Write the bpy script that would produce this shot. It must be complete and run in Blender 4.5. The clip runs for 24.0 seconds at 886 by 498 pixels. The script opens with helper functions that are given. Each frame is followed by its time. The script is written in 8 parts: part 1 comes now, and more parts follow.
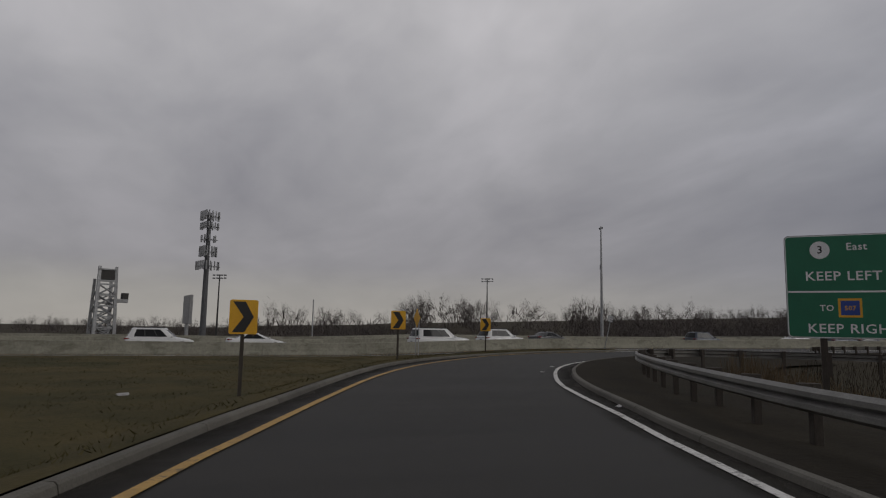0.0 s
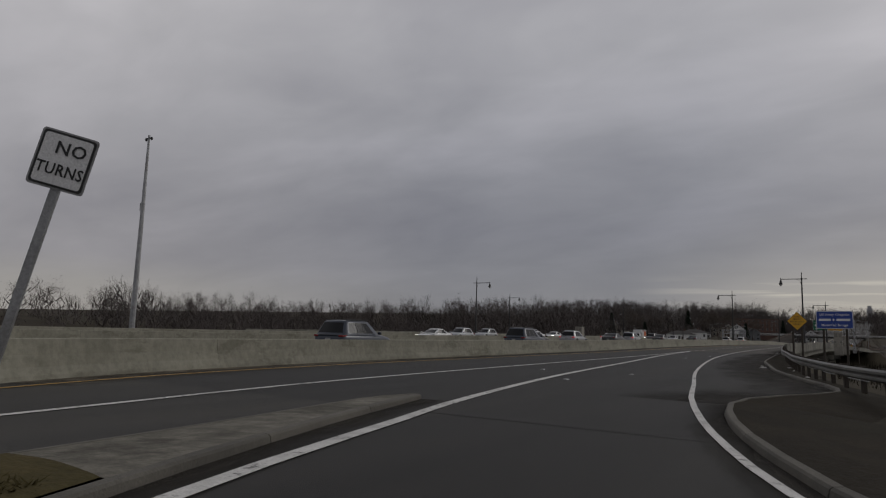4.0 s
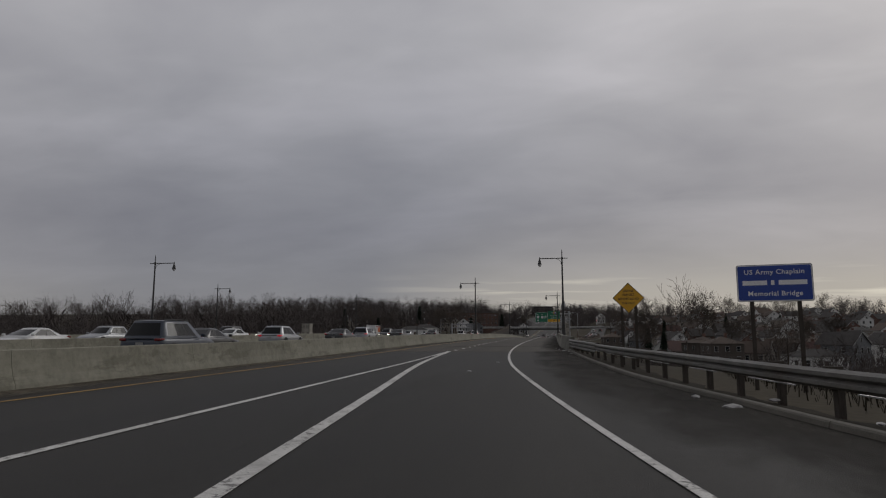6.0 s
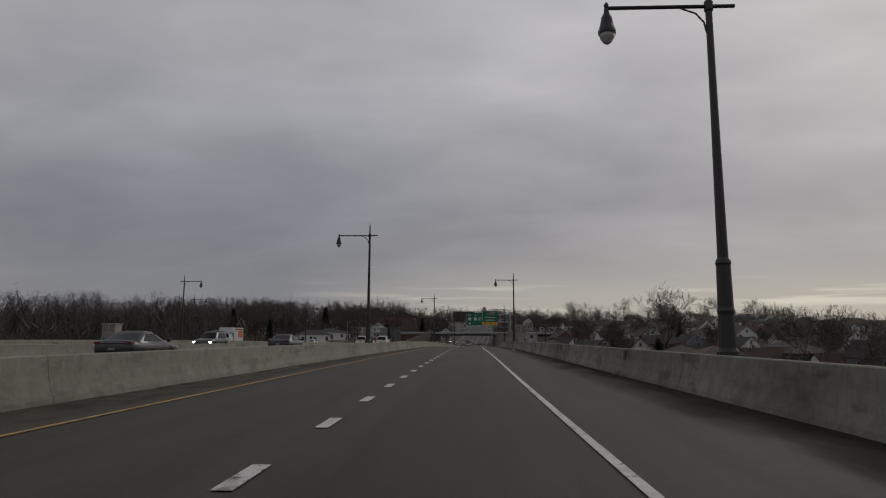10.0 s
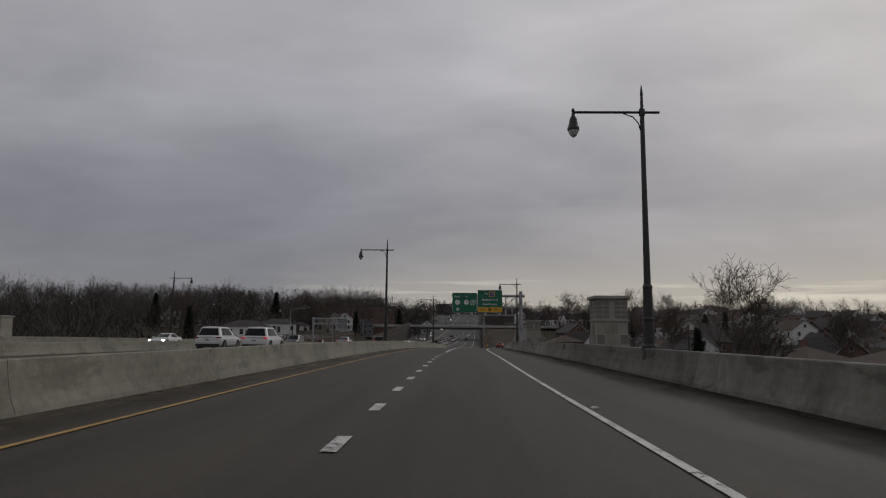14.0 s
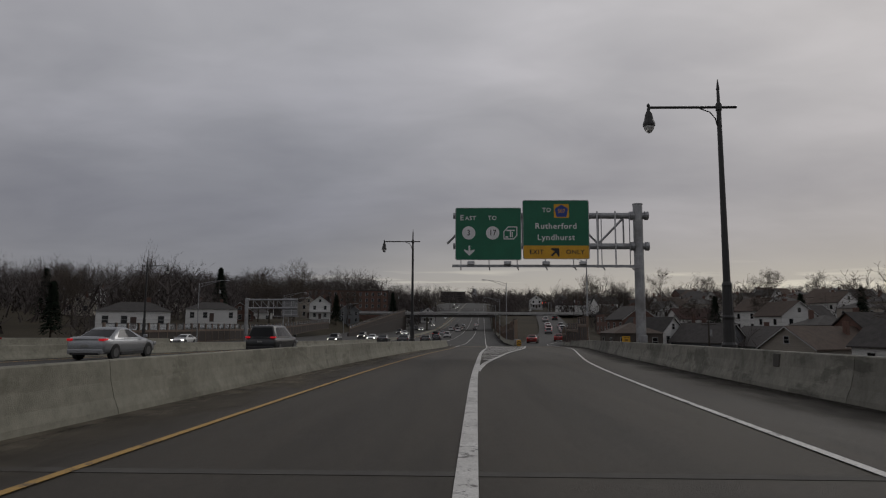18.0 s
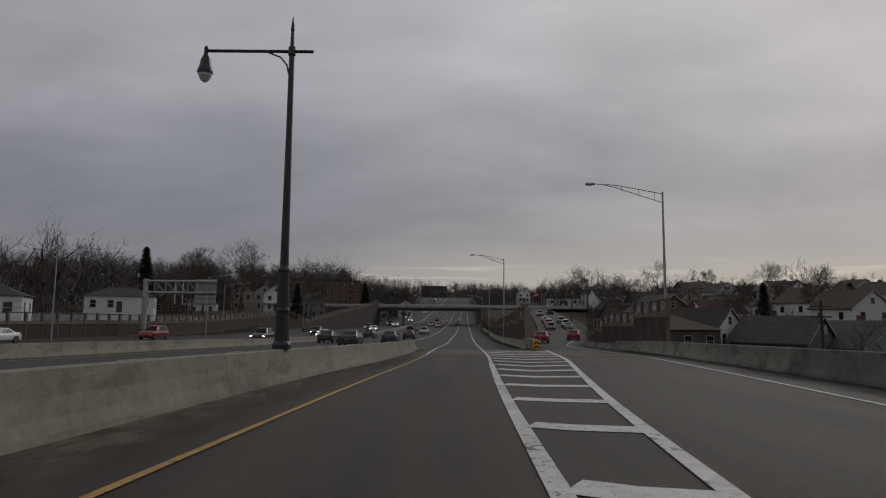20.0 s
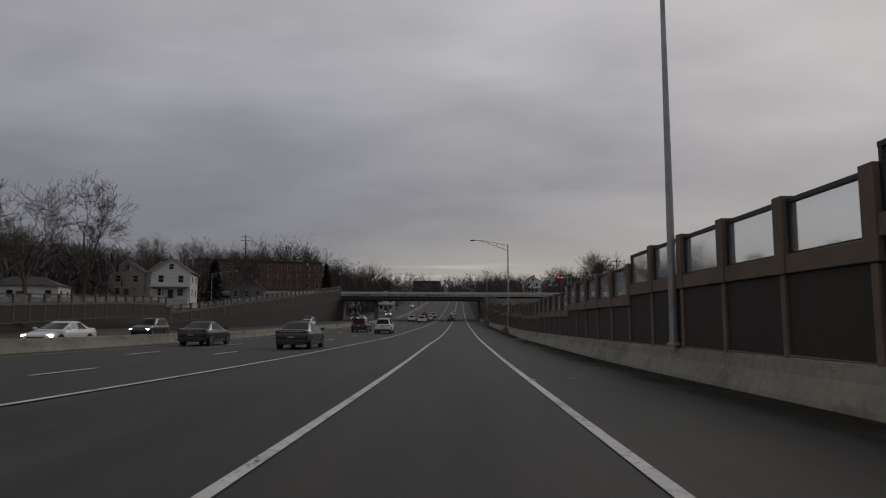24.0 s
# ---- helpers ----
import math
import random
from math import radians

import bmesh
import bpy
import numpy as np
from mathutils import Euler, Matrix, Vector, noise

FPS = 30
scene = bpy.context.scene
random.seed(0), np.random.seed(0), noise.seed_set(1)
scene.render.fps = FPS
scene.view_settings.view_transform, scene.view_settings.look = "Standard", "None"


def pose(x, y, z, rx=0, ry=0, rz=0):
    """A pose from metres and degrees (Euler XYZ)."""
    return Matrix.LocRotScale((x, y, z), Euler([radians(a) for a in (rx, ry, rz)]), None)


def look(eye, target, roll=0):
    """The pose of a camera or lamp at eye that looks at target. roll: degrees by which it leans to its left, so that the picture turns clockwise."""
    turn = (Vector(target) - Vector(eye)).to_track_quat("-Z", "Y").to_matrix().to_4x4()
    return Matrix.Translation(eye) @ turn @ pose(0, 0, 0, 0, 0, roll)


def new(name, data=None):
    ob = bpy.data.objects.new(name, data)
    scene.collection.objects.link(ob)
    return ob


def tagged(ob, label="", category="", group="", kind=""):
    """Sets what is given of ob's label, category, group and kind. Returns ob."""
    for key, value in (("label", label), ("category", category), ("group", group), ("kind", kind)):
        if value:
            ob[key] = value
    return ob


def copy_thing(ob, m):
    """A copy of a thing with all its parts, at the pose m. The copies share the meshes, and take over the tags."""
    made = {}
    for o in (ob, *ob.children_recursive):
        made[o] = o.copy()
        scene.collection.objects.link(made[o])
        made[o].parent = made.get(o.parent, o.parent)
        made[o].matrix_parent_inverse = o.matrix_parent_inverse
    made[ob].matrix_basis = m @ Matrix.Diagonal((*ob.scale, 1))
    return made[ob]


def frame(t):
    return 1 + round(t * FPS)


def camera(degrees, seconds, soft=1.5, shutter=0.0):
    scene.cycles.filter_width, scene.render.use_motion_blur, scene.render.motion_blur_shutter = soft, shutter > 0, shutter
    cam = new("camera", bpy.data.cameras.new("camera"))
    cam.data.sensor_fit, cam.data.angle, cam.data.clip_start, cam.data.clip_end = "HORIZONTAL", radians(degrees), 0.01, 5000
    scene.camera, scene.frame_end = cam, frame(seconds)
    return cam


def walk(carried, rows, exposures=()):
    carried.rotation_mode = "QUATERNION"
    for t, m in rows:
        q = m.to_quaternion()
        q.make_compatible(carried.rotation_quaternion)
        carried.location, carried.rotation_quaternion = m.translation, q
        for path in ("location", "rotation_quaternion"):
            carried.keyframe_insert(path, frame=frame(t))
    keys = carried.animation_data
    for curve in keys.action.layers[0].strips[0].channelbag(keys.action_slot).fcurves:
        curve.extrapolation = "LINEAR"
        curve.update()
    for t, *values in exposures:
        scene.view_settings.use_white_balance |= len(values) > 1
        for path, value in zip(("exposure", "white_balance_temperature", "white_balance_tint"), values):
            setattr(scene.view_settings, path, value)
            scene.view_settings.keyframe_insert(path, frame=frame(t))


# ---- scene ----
# camera and its drive
cam = camera(68.30, 24.0, soft=1.15, shutter=0.0)
PATH = [
    (0.0, 51.344, -143.770, 0.606, 70.01, 7.11, -1.03),
    (0.5, 45.346, -141.271, 0.571, 68.28, 7.19, -0.48),
    (1.0, 39.499, -138.642, 0.530, 66.59, 7.02, -0.02),
    (1.5, 33.837, -135.877, 0.489, 64.53, 6.87, 0.31),
    (2.0, 28.478, -132.785, 0.465, 58.94, 7.10, 0.01),
    (2.5, 23.555, -129.201, 0.452, 52.40, 7.19, -0.19),
    (3.0, 19.126, -125.144, 0.443, 46.09, 7.21, -0.36),
    (3.5, 15.211, -120.679, 0.432, 39.87, 7.17, -0.54),
    (4.0, 11.867, -115.821, 0.413, 32.24, 7.41, -1.74),
    (4.5, 9.315, -110.460, 0.407, 24.09, 7.60, -1.60),
    (5.0, 7.400, -104.790, 0.409, 16.72, 7.61, -1.12),
    (5.5, 6.089, -98.846, 0.414, 11.82, 7.59, -0.59),
    (6.0, 5.132, -92.719, 0.423, 9.49, 7.64, 0.01),
    (6.5, 4.302, -86.450, 0.445, 8.08, 7.78, 0.08),
    (7.0, 3.551, -80.041, 0.478, 7.28, 7.80, 0.40),
    (7.5, 2.916, -73.495, 0.525, 6.82, 7.84, 0.37),
    (8.0, 2.324, -66.790, 0.586, 6.35, 7.84, 0.20),
    (8.5, 1.794, -59.918, 0.655, 5.46, 7.85, 0.33),
    (9.0, 1.337, -52.899, 0.732, 4.45, 8.05, -0.05),
    (9.5, 1.017, -45.748, 0.817, 3.40, 8.05, -0.16),
    (10.0, 0.825, -38.470, 0.905, 2.54, 8.14, -0.21),
    (10.5, 0.673, -31.048, 0.986, 2.58, 8.13, -0.11),
    (11.0, 0.528, -23.485, 1.057, 2.84, 7.88, -0.20),
    (11.5, 0.400, -15.786, 1.118, 2.88, 7.79, -0.25),
    (12.0, 0.300, -7.956, 1.175, 2.54, 7.79, -0.29),
    (12.5, 0.250, 0.000, 1.230, 1.96, 7.95, -0.31),
    (13.0, 0.143, 8.074, 1.286, 1.55, 7.90, -0.34),
    (13.5, 0.007, 16.261, 1.338, 1.46, 7.75, -0.47),
    (14.0, -0.040, 24.555, 1.381, 1.11, 7.62, -0.57),
    (14.5, -0.010, 32.944, 1.415, 1.11, 7.43, -0.60),
    (15.0, 0.040, 41.394, 1.441, 1.09, 7.38, -0.48),
    (15.5, 0.065, 49.876, 1.459, 1.36, 7.22, -0.43),
    (16.0, 0.037, 58.369, 1.465, 1.68, 7.08, -0.39),
    (16.5, -0.032, 66.867, 1.456, 1.87, 7.01, -0.13),
    (17.0, -0.120, 75.384, 1.424, 1.59, 6.97, -0.12),
    (17.5, -0.191, 83.920, 1.371, 1.63, 6.93, -0.07),
    (18.0, -0.251, 92.486, 1.296, 1.60, 6.72, -0.24),
    (18.5, -0.281, 101.126, 1.201, 1.24, 6.49, -0.14),
    (19.0, -0.265, 109.849, 1.096, 0.86, 6.45, -0.49),
    (19.5, -0.210, 118.652, 0.976, 0.70, 6.35, -0.69),
    (20.0, -0.034, 127.506, 0.840, -0.02, 6.37, -0.51),
    (20.5, 0.233, 136.400, 0.691, -0.45, 6.32, -0.39),
    (21.0, 0.526, 145.334, 0.531, -0.33, 6.22, -0.30),
    (21.5, 0.779, 154.307, 0.363, 0.07, 6.00, -0.21),
    (22.0, 0.999, 163.316, 0.193, -0.09, 5.97, -0.08),
    (22.5, 1.278, 172.350, 0.029, -0.28, 5.96, -0.29),
    (23.0, 1.536, 181.391, -0.132, -0.31, 5.88, -0.40),
    (23.5, 1.803, 190.432, -0.288, -0.44, 6.24, -0.28),
    (24.0, 2.096, 199.473, -0.449, -0.45, 6.24, -0.19),
]
walk(cam, [(t, pose(x, y, z, 90 + pitch, roll, yaw)) for t, x, y, z, yaw, pitch, roll in PATH])

# ---- world and light ----
def node(nt, kind, inp):
    n = nt.nodes.new(kind)
    for i, val in inp.items():
        n.inputs[i].default_value = val
    return n


def math_node(nt, op, a, b=None, c=None, clamp=False):
    n = nt.nodes.new("ShaderNodeMath")
    n.operation, n.use_clamp = op, clamp
    for i, v in enumerate((a, b, c)):
        if v is None:
            continue
        if isinstance(v, (int, float)):
            n.inputs[i].default_value = v
        else:
            nt.links.new(v, n.inputs[i])
    return n.outputs[0]


def ramp(nt, fac, stops, interp="LINEAR"):
    n = nt.nodes.new("ShaderNodeValToRGB")
    n.color_ramp.interpolation = interp
    el = n.color_ramp.elements
    while len(el) < len(stops):
        el.new(0.5)
    for e, (p, c) in zip(el, stops):
        e.position = p
        e.color = (*c, 1) if len(c) == 3 else c
    nt.links.new(fac, n.inputs[0])
    return n.outputs[0]


def mixc(nt, fac, a, b, mode="MIX"):
    n = nt.nodes.new("ShaderNodeMix")
    n.data_type, n.blend_type = "RGBA", mode
    for sock, v in ((n.inputs["Factor"], fac), (n.inputs[6], a), (n.inputs[7], b)):
        if isinstance(v, (int, float)):
            sock.default_value = v
        elif isinstance(v, tuple):
            sock.default_value = (*v, 1)
        else:
            nt.links.new(v, sock)
    return n.outputs[2]


def lin(r, g, b):
    return tuple((c / 255 / 12.92) if c <= 10 else (((c / 255) + 0.055) / 1.055) ** 2.4 for c in (r, g, b))


SUN_AZ, SUN_EL = 35.0, 30.0      # degrees right of +y, and above the horizon
world = bpy.data.worlds.new("overcast_sky")
scene.world = world
world.use_nodes = True
wt = world.node_tree
wt.nodes.clear()
w_out = wt.nodes.new("ShaderNodeOutputWorld")
w_bg = wt.nodes.new("ShaderNodeBackground")
wt.links.new(w_bg.outputs[0], w_out.inputs[0])
w_tc = wt.nodes.new("ShaderNodeTexCoord")
w_sep = wt.nodes.new("ShaderNodeSeparateXYZ")
wt.links.new(w_tc.outputs["Generated"], w_sep.inputs[0])
wx, wy, wz = w_sep.outputs
w_el = math_node(wt, "MULTIPLY", math_node(wt, "ARCSINE", wz), 2 / math.pi)      # 0 horizon .. 1 zenith
w_az = math_node(wt, "DIVIDE", math_node(wt, "ARCTAN2", wx, wy), math.pi)        # 0 = +y, right positive
# cloud deck seen in perspective
w_den = math_node(wt, "ADD", math_node(wt, "MAXIMUM", wz, 0.0), 0.24)
w_vec = wt.nodes.new("ShaderNodeCombineXYZ")
wt.links.new(math_node(wt, "DIVIDE", wx, w_den), w_vec.inputs[0])
wt.links.new(math_node(wt, "DIVIDE", wy, w_den), w_vec.inputs[1])
w_map = node(wt, "ShaderNodeMapping", inp={1: (3.1, 1.7, 0.0), 2: (0, 0, radians(-20)), 3: (0.8, 1.25, 1)})
wt.links.new(w_vec.outputs[0], w_map.inputs[0])
w_n1 = node(wt, "ShaderNodeTexNoise", inp={"Scale": 1.5, "Detail": 4.0, "Roughness": 0.5, "Distortion": 0.35})
w_n2 = node(wt, "ShaderNodeTexNoise", inp={"Scale": 4.5, "Detail": 5.0, "Roughness": 0.55, "Distortion": 0.5})
for w_n in (w_n1, w_n2):
    wt.links.new(w_map.outputs[0], w_n.inputs["Vector"])
w_cl = math_node(wt, "ADD", math_node(wt, "MULTIPLY", w_n1.outputs[0], 0.80), math_node(wt, "MULTIPLY", w_n2.outputs[0], 0.20))
# grey of the deck by height, for the dull side and for the bright side
dull = ramp(wt, w_el, [(0.0, lin(138, 137, 140)), (0.03, lin(128, 128, 133)), (0.10, lin(126, 126, 133)), (0.18, lin(145, 145, 151)), (0.30, lin(172, 171, 175)), (0.5, lin(158, 158, 163)), (1.0, lin(135, 135, 140))])
brig = ramp(wt, w_el, [(0.0, lin(182, 176, 164)), (0.035, lin(176, 170, 161)), (0.06, lin(160, 155, 156)), (0.12, lin(168, 164, 165)), (0.20, lin(180, 177, 178)), (0.30, lin(190, 187, 188)), (0.5, lin(168, 166, 168)), (1.0, lin(135, 135, 140))])
w_side = ramp(wt, w_az, [(0.0, (0, 0, 0)), (0.22, (0.5, 0.5, 0.5)), (0.33, (0.45, 0.45, 0.45)), (0.41, (0.0, 0.0, 0.0)), (0.47, (0.0, 0.0, 0.0)), (0.52, (0.5, 0.5, 0.5)), (0.60, (1, 1, 1)), (0.75, (0.7, 0.7, 0.7)), (1.0, (0, 0, 0))])
w_az01 = math_node(wt, "MULTIPLY_ADD", w_az, 0.5, 0.5)
wt.links.new(w_az01, w_side.node.inputs[0])
w_base = mixc(wt, w_side, dull, brig)
w_mod = ramp(wt, w_cl, [(0.28, (0.76, 0.76, 0.785)), (0.5, (1.0, 1.0, 1.0)), (0.72, (1.26, 1.25, 1.25))])
w_fade = ramp(wt, w_el, [(0.0, (0.25, 0.25, 0.25)), (0.10, (0.8, 0.8, 0.8)), (0.25, (1, 1, 1))])
w_deck = mixc(wt, 1.0, w_base, mixc(wt, w_fade, (1.0, 1.0, 1.0), w_mod), "MULTIPLY")
# long bright rifts low in the sky on the bright side
w_rv = wt.nodes.new("ShaderNodeCombineXYZ")
wt.links.new(math_node(wt, "MULTIPLY", w_az, 9.0), w_rv.inputs[0])
wt.links.new(math_node(wt, "MULTIPLY", w_el, 90.0), w_rv.inputs[1])
w_rn = node(wt, "ShaderNodeTexNoise", inp={"Scale": 1.0, "Detail": 4.0, "Roughness": 0.5, "Distortion": 0.4})
wt.links.new(w_rv.outputs[0], w_rn.inputs["Vector"])
w_rift = ramp(wt, w_rn.outputs[0], [(0.53, (0, 0, 0)), (0.66, (1, 1, 1))])
w_band = ramp(wt, w_el, [(0.024, (0, 0, 0)), (0.036, (1, 1, 1)), (0.050, (1, 1, 1)), (0.062, (0, 0, 0))])
w_low = ramp(wt, w_el, [(0.0, (0.8, 0.8, 0.8)), (0.02, (1, 1, 1)), (0.045, (0.85, 0.85, 0.85)), (0.08, (0.25, 0.25, 0.25)), (0.12, (0, 0, 0))])
w_ahead = ramp(wt, w_az01, [(0.455, (0, 0, 0)), (0.485, (0.7, 0.7, 0.7)), (0.515, (1, 1, 1)), (0.62, (1, 1, 1)), (0.72, (0, 0, 0))])
w_glow = mixc(wt, math_node(wt, "MULTIPLY", math_node(wt, "MULTIPLY", w_low, w_ahead), 0.8), w_deck, lin(176, 170, 162))
w_rf = math_node(wt, "MULTIPLY", math_node(wt, "MULTIPLY", w_rift, w_band), w_ahead)
w_sky0 = mixc(wt, w_rf, w_glow, lin(206, 200, 187))
# thin share of the clear sky behind the cloud
w_nish = wt.nodes.new("ShaderNodeTexSky")
w_nish.sky_type, w_nish.sun_disc = "NISHITA", False
w_nish.sun_elevation, w_nish.sun_rotation = radians(SUN_EL), radians(SUN_AZ)
w_nsc = mixc(wt, 1.0, w_nish.outputs[0], (0.06, 0.06, 0.06), "MULTIPLY")
w_fin = mixc(wt, 0.06, w_sky0, w_nsc)
wt.links.new(w_fin, w_bg.inputs[0])
w_bg.inputs[1].default_value = 1.0

sun_data = bpy.data.lights.new("sun", "SUN")
sun_data.energy, sun_data.angle, sun_data.color = 0.5, radians(25), (1.0, 0.97, 0.93)
sun = new("sun", sun_data)
s_az, s_el = radians(SUN_AZ), radians(SUN_EL)
sun.matrix_world = look((0, 0, 60), (-math.sin(s_az) * math.cos(s_el) * 50, -math.cos(s_az) * math.cos(s_el) * 50, 60 - math.sin(s_el) * 50))
scene.view_settings.exposure = 0.0

# ---- materials ----
MATS = {}


def surf(name, c1, c2, scale=4.0, rough=0.85, bump=0.15, fine=60.0, metal=0.0, stain=0.0, stain_c=(0.03, 0.028, 0.025), stretch=(1, 1, 1), vary=0.0, rvar=0.1, spec=0.5, streak=0.0, blots=0.0, chips=0.0, worn=0.0, grain=0.2):
    """A worn painted or mineral surface: two colours in broad patches, fine grain, stains, relief."""
    m = bpy.data.materials.new(name)
    m.use_nodes = True
    nt = m.node_tree
    b = nt.nodes["Principled BSDF"]
    geo = nt.nodes.new("ShaderNodeNewGeometry")
    mp = node(nt, "ShaderNodeMapping", inp={3: stretch})
    nt.links.new(geo.outputs["Position"], mp.inputs[0])
    n1 = node(nt, "ShaderNodeTexNoise", inp={"Scale": scale, "Detail": 5.0, "Roughness": 0.6})
    n2 = node(nt, "ShaderNodeTexNoise", inp={"Scale": fine, "Detail": 3.0, "Roughness": 0.7})
    nt.links.new(mp.outputs[0], n1.inputs["Vector"])
    nt.links.new(geo.outputs["Position"], n2.inputs["Vector"])
    f = ramp(nt, n1.outputs[0], [(0.32, (0, 0, 0)), (0.68, (1, 1, 1))])
    col = mixc(nt, f, c1, c2)
    g = ramp(nt, n2.outputs[0], [(0.3, (1 - grain,) * 3), (0.7, (1 + grain,) * 3)])
    col = mixc(nt, 1.0, col, g, "MULTIPLY")
    if stain:
        n3 = node(nt, "ShaderNodeTexNoise", inp={"Scale": scale * 0.35, "Detail": 7.0, "Roughness": 0.65, "Distortion": 0.6})
        nt.links.new(mp.outputs[0], n3.inputs["Vector"])
        col = mixc(nt, math_node(nt, "MULTIPLY", ramp(nt, n3.outputs[0], [(0.52, (0, 0, 0)), (0.68, (1, 1, 1))]), stain), col, stain_c)
    if streak:
        mp2 = node(nt, "ShaderNodeMapping", inp={3: (2.2, 2.2, 0.12)})
        nt.links.new(geo.outputs["Position"], mp2.inputs[0])
        n4 = node(nt, "ShaderNodeTexNoise", inp={"Scale": 1.3, "Detail": 5.0, "Roughness": 0.7})
        nt.links.new(mp2.outputs[0], n4.inputs["Vector"])
        col = mixc(nt, math_node(nt, "MULTIPLY", ramp(nt, n4.outputs[0], [(0.5, (0, 0, 0)), (0.72, (1, 1, 1))]), streak), col, stain_c)
    if worn:
        n9 = node(nt, "ShaderNodeTexNoise", inp={"Scale": 14.0, "Detail": 6.0, "Roughness": 0.8})
        nt.links.new(geo.outputs["Position"], n9.inputs["Vector"])
        col = mixc(nt, 1.0, col, ramp(nt, n9.outputs[0], [(0.3, (1 - worn,) * 3), (0.7, (1 + worn,) * 3)]), "MULTIPLY")
        mpw = node(nt, "ShaderNodeMapping", inp={3: (0.9, 0.06, 1)})
        nt.links.new(geo.outputs["Position"], mpw.inputs[0])
        n10 = node(nt, "ShaderNodeTexNoise", inp={"Scale": 1.0, "Detail": 6.0, "Roughness": 0.6})
        nt.links.new(mpw.outputs[0], n10.inputs["Vector"])
        col = mixc(nt, 1.0, col, ramp(nt, n10.outputs[0], [(0.32, (0.72, 0.72, 0.72)), (0.5, (1, 1, 1)), (0.68, (1.25, 1.24, 1.22))]), "MULTIPLY")
    if chips:
        n7 = node(nt, "ShaderNodeTexNoise", inp={"Scale": 7.0, "Detail": 8.0, "Roughness": 0.75, "Distortion": 0.5})
        nt.links.new(geo.outputs["Position"], n7.inputs["Vector"])
        n8 = node(nt, "ShaderNodeTexNoise", inp={"Scale": 0.5, "Detail": 3.0, "Roughness": 0.6})
        nt.links.new(geo.outputs["Position"], n8.inputs["Vector"])
        thin = math_node(nt, "ADD", n7.outputs[0], math_node(nt, "MULTIPLY_ADD", n8.outputs[0], 0.35, -0.175))
        col = mixc(nt, math_node(nt, "MULTIPLY", ramp(nt, thin, [(0.56, (0, 0, 0)), (0.62, (1, 1, 1))]), chips), col, (0.055, 0.051, 0.045))
    if blots:
        # dark damp blots and rubbed tyre scuffs, long and low
        mp3 = node(nt, "ShaderNodeMapping", inp={3: (0.55, 0.55, 1.6)})
        nt.links.new(geo.outputs["Position"], mp3.inputs[0])
        n5 = node(nt, "ShaderNodeTexNoise", inp={"Scale": 0.9, "Detail": 9.0, "Roughness": 0.66, "Distortion": 0.25})
        nt.links.new(mp3.outputs[0], n5.inputs["Vector"])
        col = mixc(nt, math_node(nt, "MULTIPLY", ramp(nt, n5.outputs[0], [(0.54, (0, 0, 0)), (0.60, (1, 1, 1))]), blots), col, stain_c)
        n6 = node(nt, "ShaderNodeTexNoise", inp={"Scale": 5.0, "Detail": 8.0, "Roughness": 0.7})
        nt.links.new(geo.outputs["Position"], n6.inputs["Vector"])
        col = mixc(nt, 1.0, col, ramp(nt, n6.outputs[0], [(0.3, (0.74, 0.74, 0.72)), (0.55, (1, 1, 1)), (0.75, (1.14, 1.14, 1.12))]), "MULTIPLY")
    if vary:
        oi = nt.nodes.new("ShaderNodeObjectInfo")
        v = ramp(nt, oi.outputs["Random"], [(0, (1 - vary,) * 3), (1, (1 + vary,) * 3)])
        col = mixc(nt, 1.0, col, v, "MULTIPLY")
    nt.links.new(col, b.inputs["Base Color"])
    r = math_node(nt, "MULTIPLY_ADD", n1.outputs[0], rvar, rough - rvar / 2)
    nt.links.new(r, b.inputs["Roughness"])
    b.inputs["Metallic"].default_value = metal
    b.inputs["Specular IOR Level"].default_value = spec
    if bump:
        bp = node(nt, "ShaderNodeBump", inp={"Strength": bump, "Distance": 0.02})
        nt.links.new(n2.outputs[0], bp.inputs["Height"])
        nt.links.new(bp.outputs[0], b.inputs["Normal"])
    MATS[name] = m
    return m


def glow(name, colour, strength):
    m = bpy.data.materials.new(name)
    m.use_nodes = True
    b = m.node_tree.nodes["Principled BSDF"]
    b.inputs["Base Color"].default_value = (*colour, 1)
    b.inputs["Emission Color"].default_value = (*colour, 1)
    b.inputs["Emission Strength"].default_value = strength
    b.inputs["Roughness"].default_value = 0.3
    return m


def glass(name, colour, rough=0.05, see=0.0):
    m = bpy.data.materials.new(name)
    m.use_nodes = True
    b = m.node_tree.nodes["Principled BSDF"]
    b.inputs["Base Color"].default_value = (*colour, 1)
    b.inputs["Roughness"].default_value = rough
    b.inputs["IOR"].default_value = 1.5
    b.inputs["Transmission Weight"].default_value = see
    return m


M_asphalt = surf("asphalt", (0.032, 0.0300, 0.0255), (0.044, 0.0410, 0.0350), 0.6, 0.72, 0.5, 90, stain=0.25, stretch=(1.6, 0.10, 1), rvar=0.15, spec=0.3, worn=0.22, grain=0.12)
M_ramp = surf("asphalt_ramp", (0.0175, 0.0162, 0.0142), (0.027, 0.0250, 0.0218), 0.5, 0.70, 0.5, 90, stain=0.25, stretch=(0.5, 0.5, 1), rvar=0.15, spec=0.3, worn=0.22, grain=0.12)
M_exit = surf("asphalt_exit", (0.024, 0.0222, 0.0190), (0.034, 0.0316, 0.0272), 0.6, 0.72, 0.5, 90, stain=0.3, stretch=(1.6, 0.10, 1), rvar=0.15, spec=0.3, worn=0.22, grain=0.12)
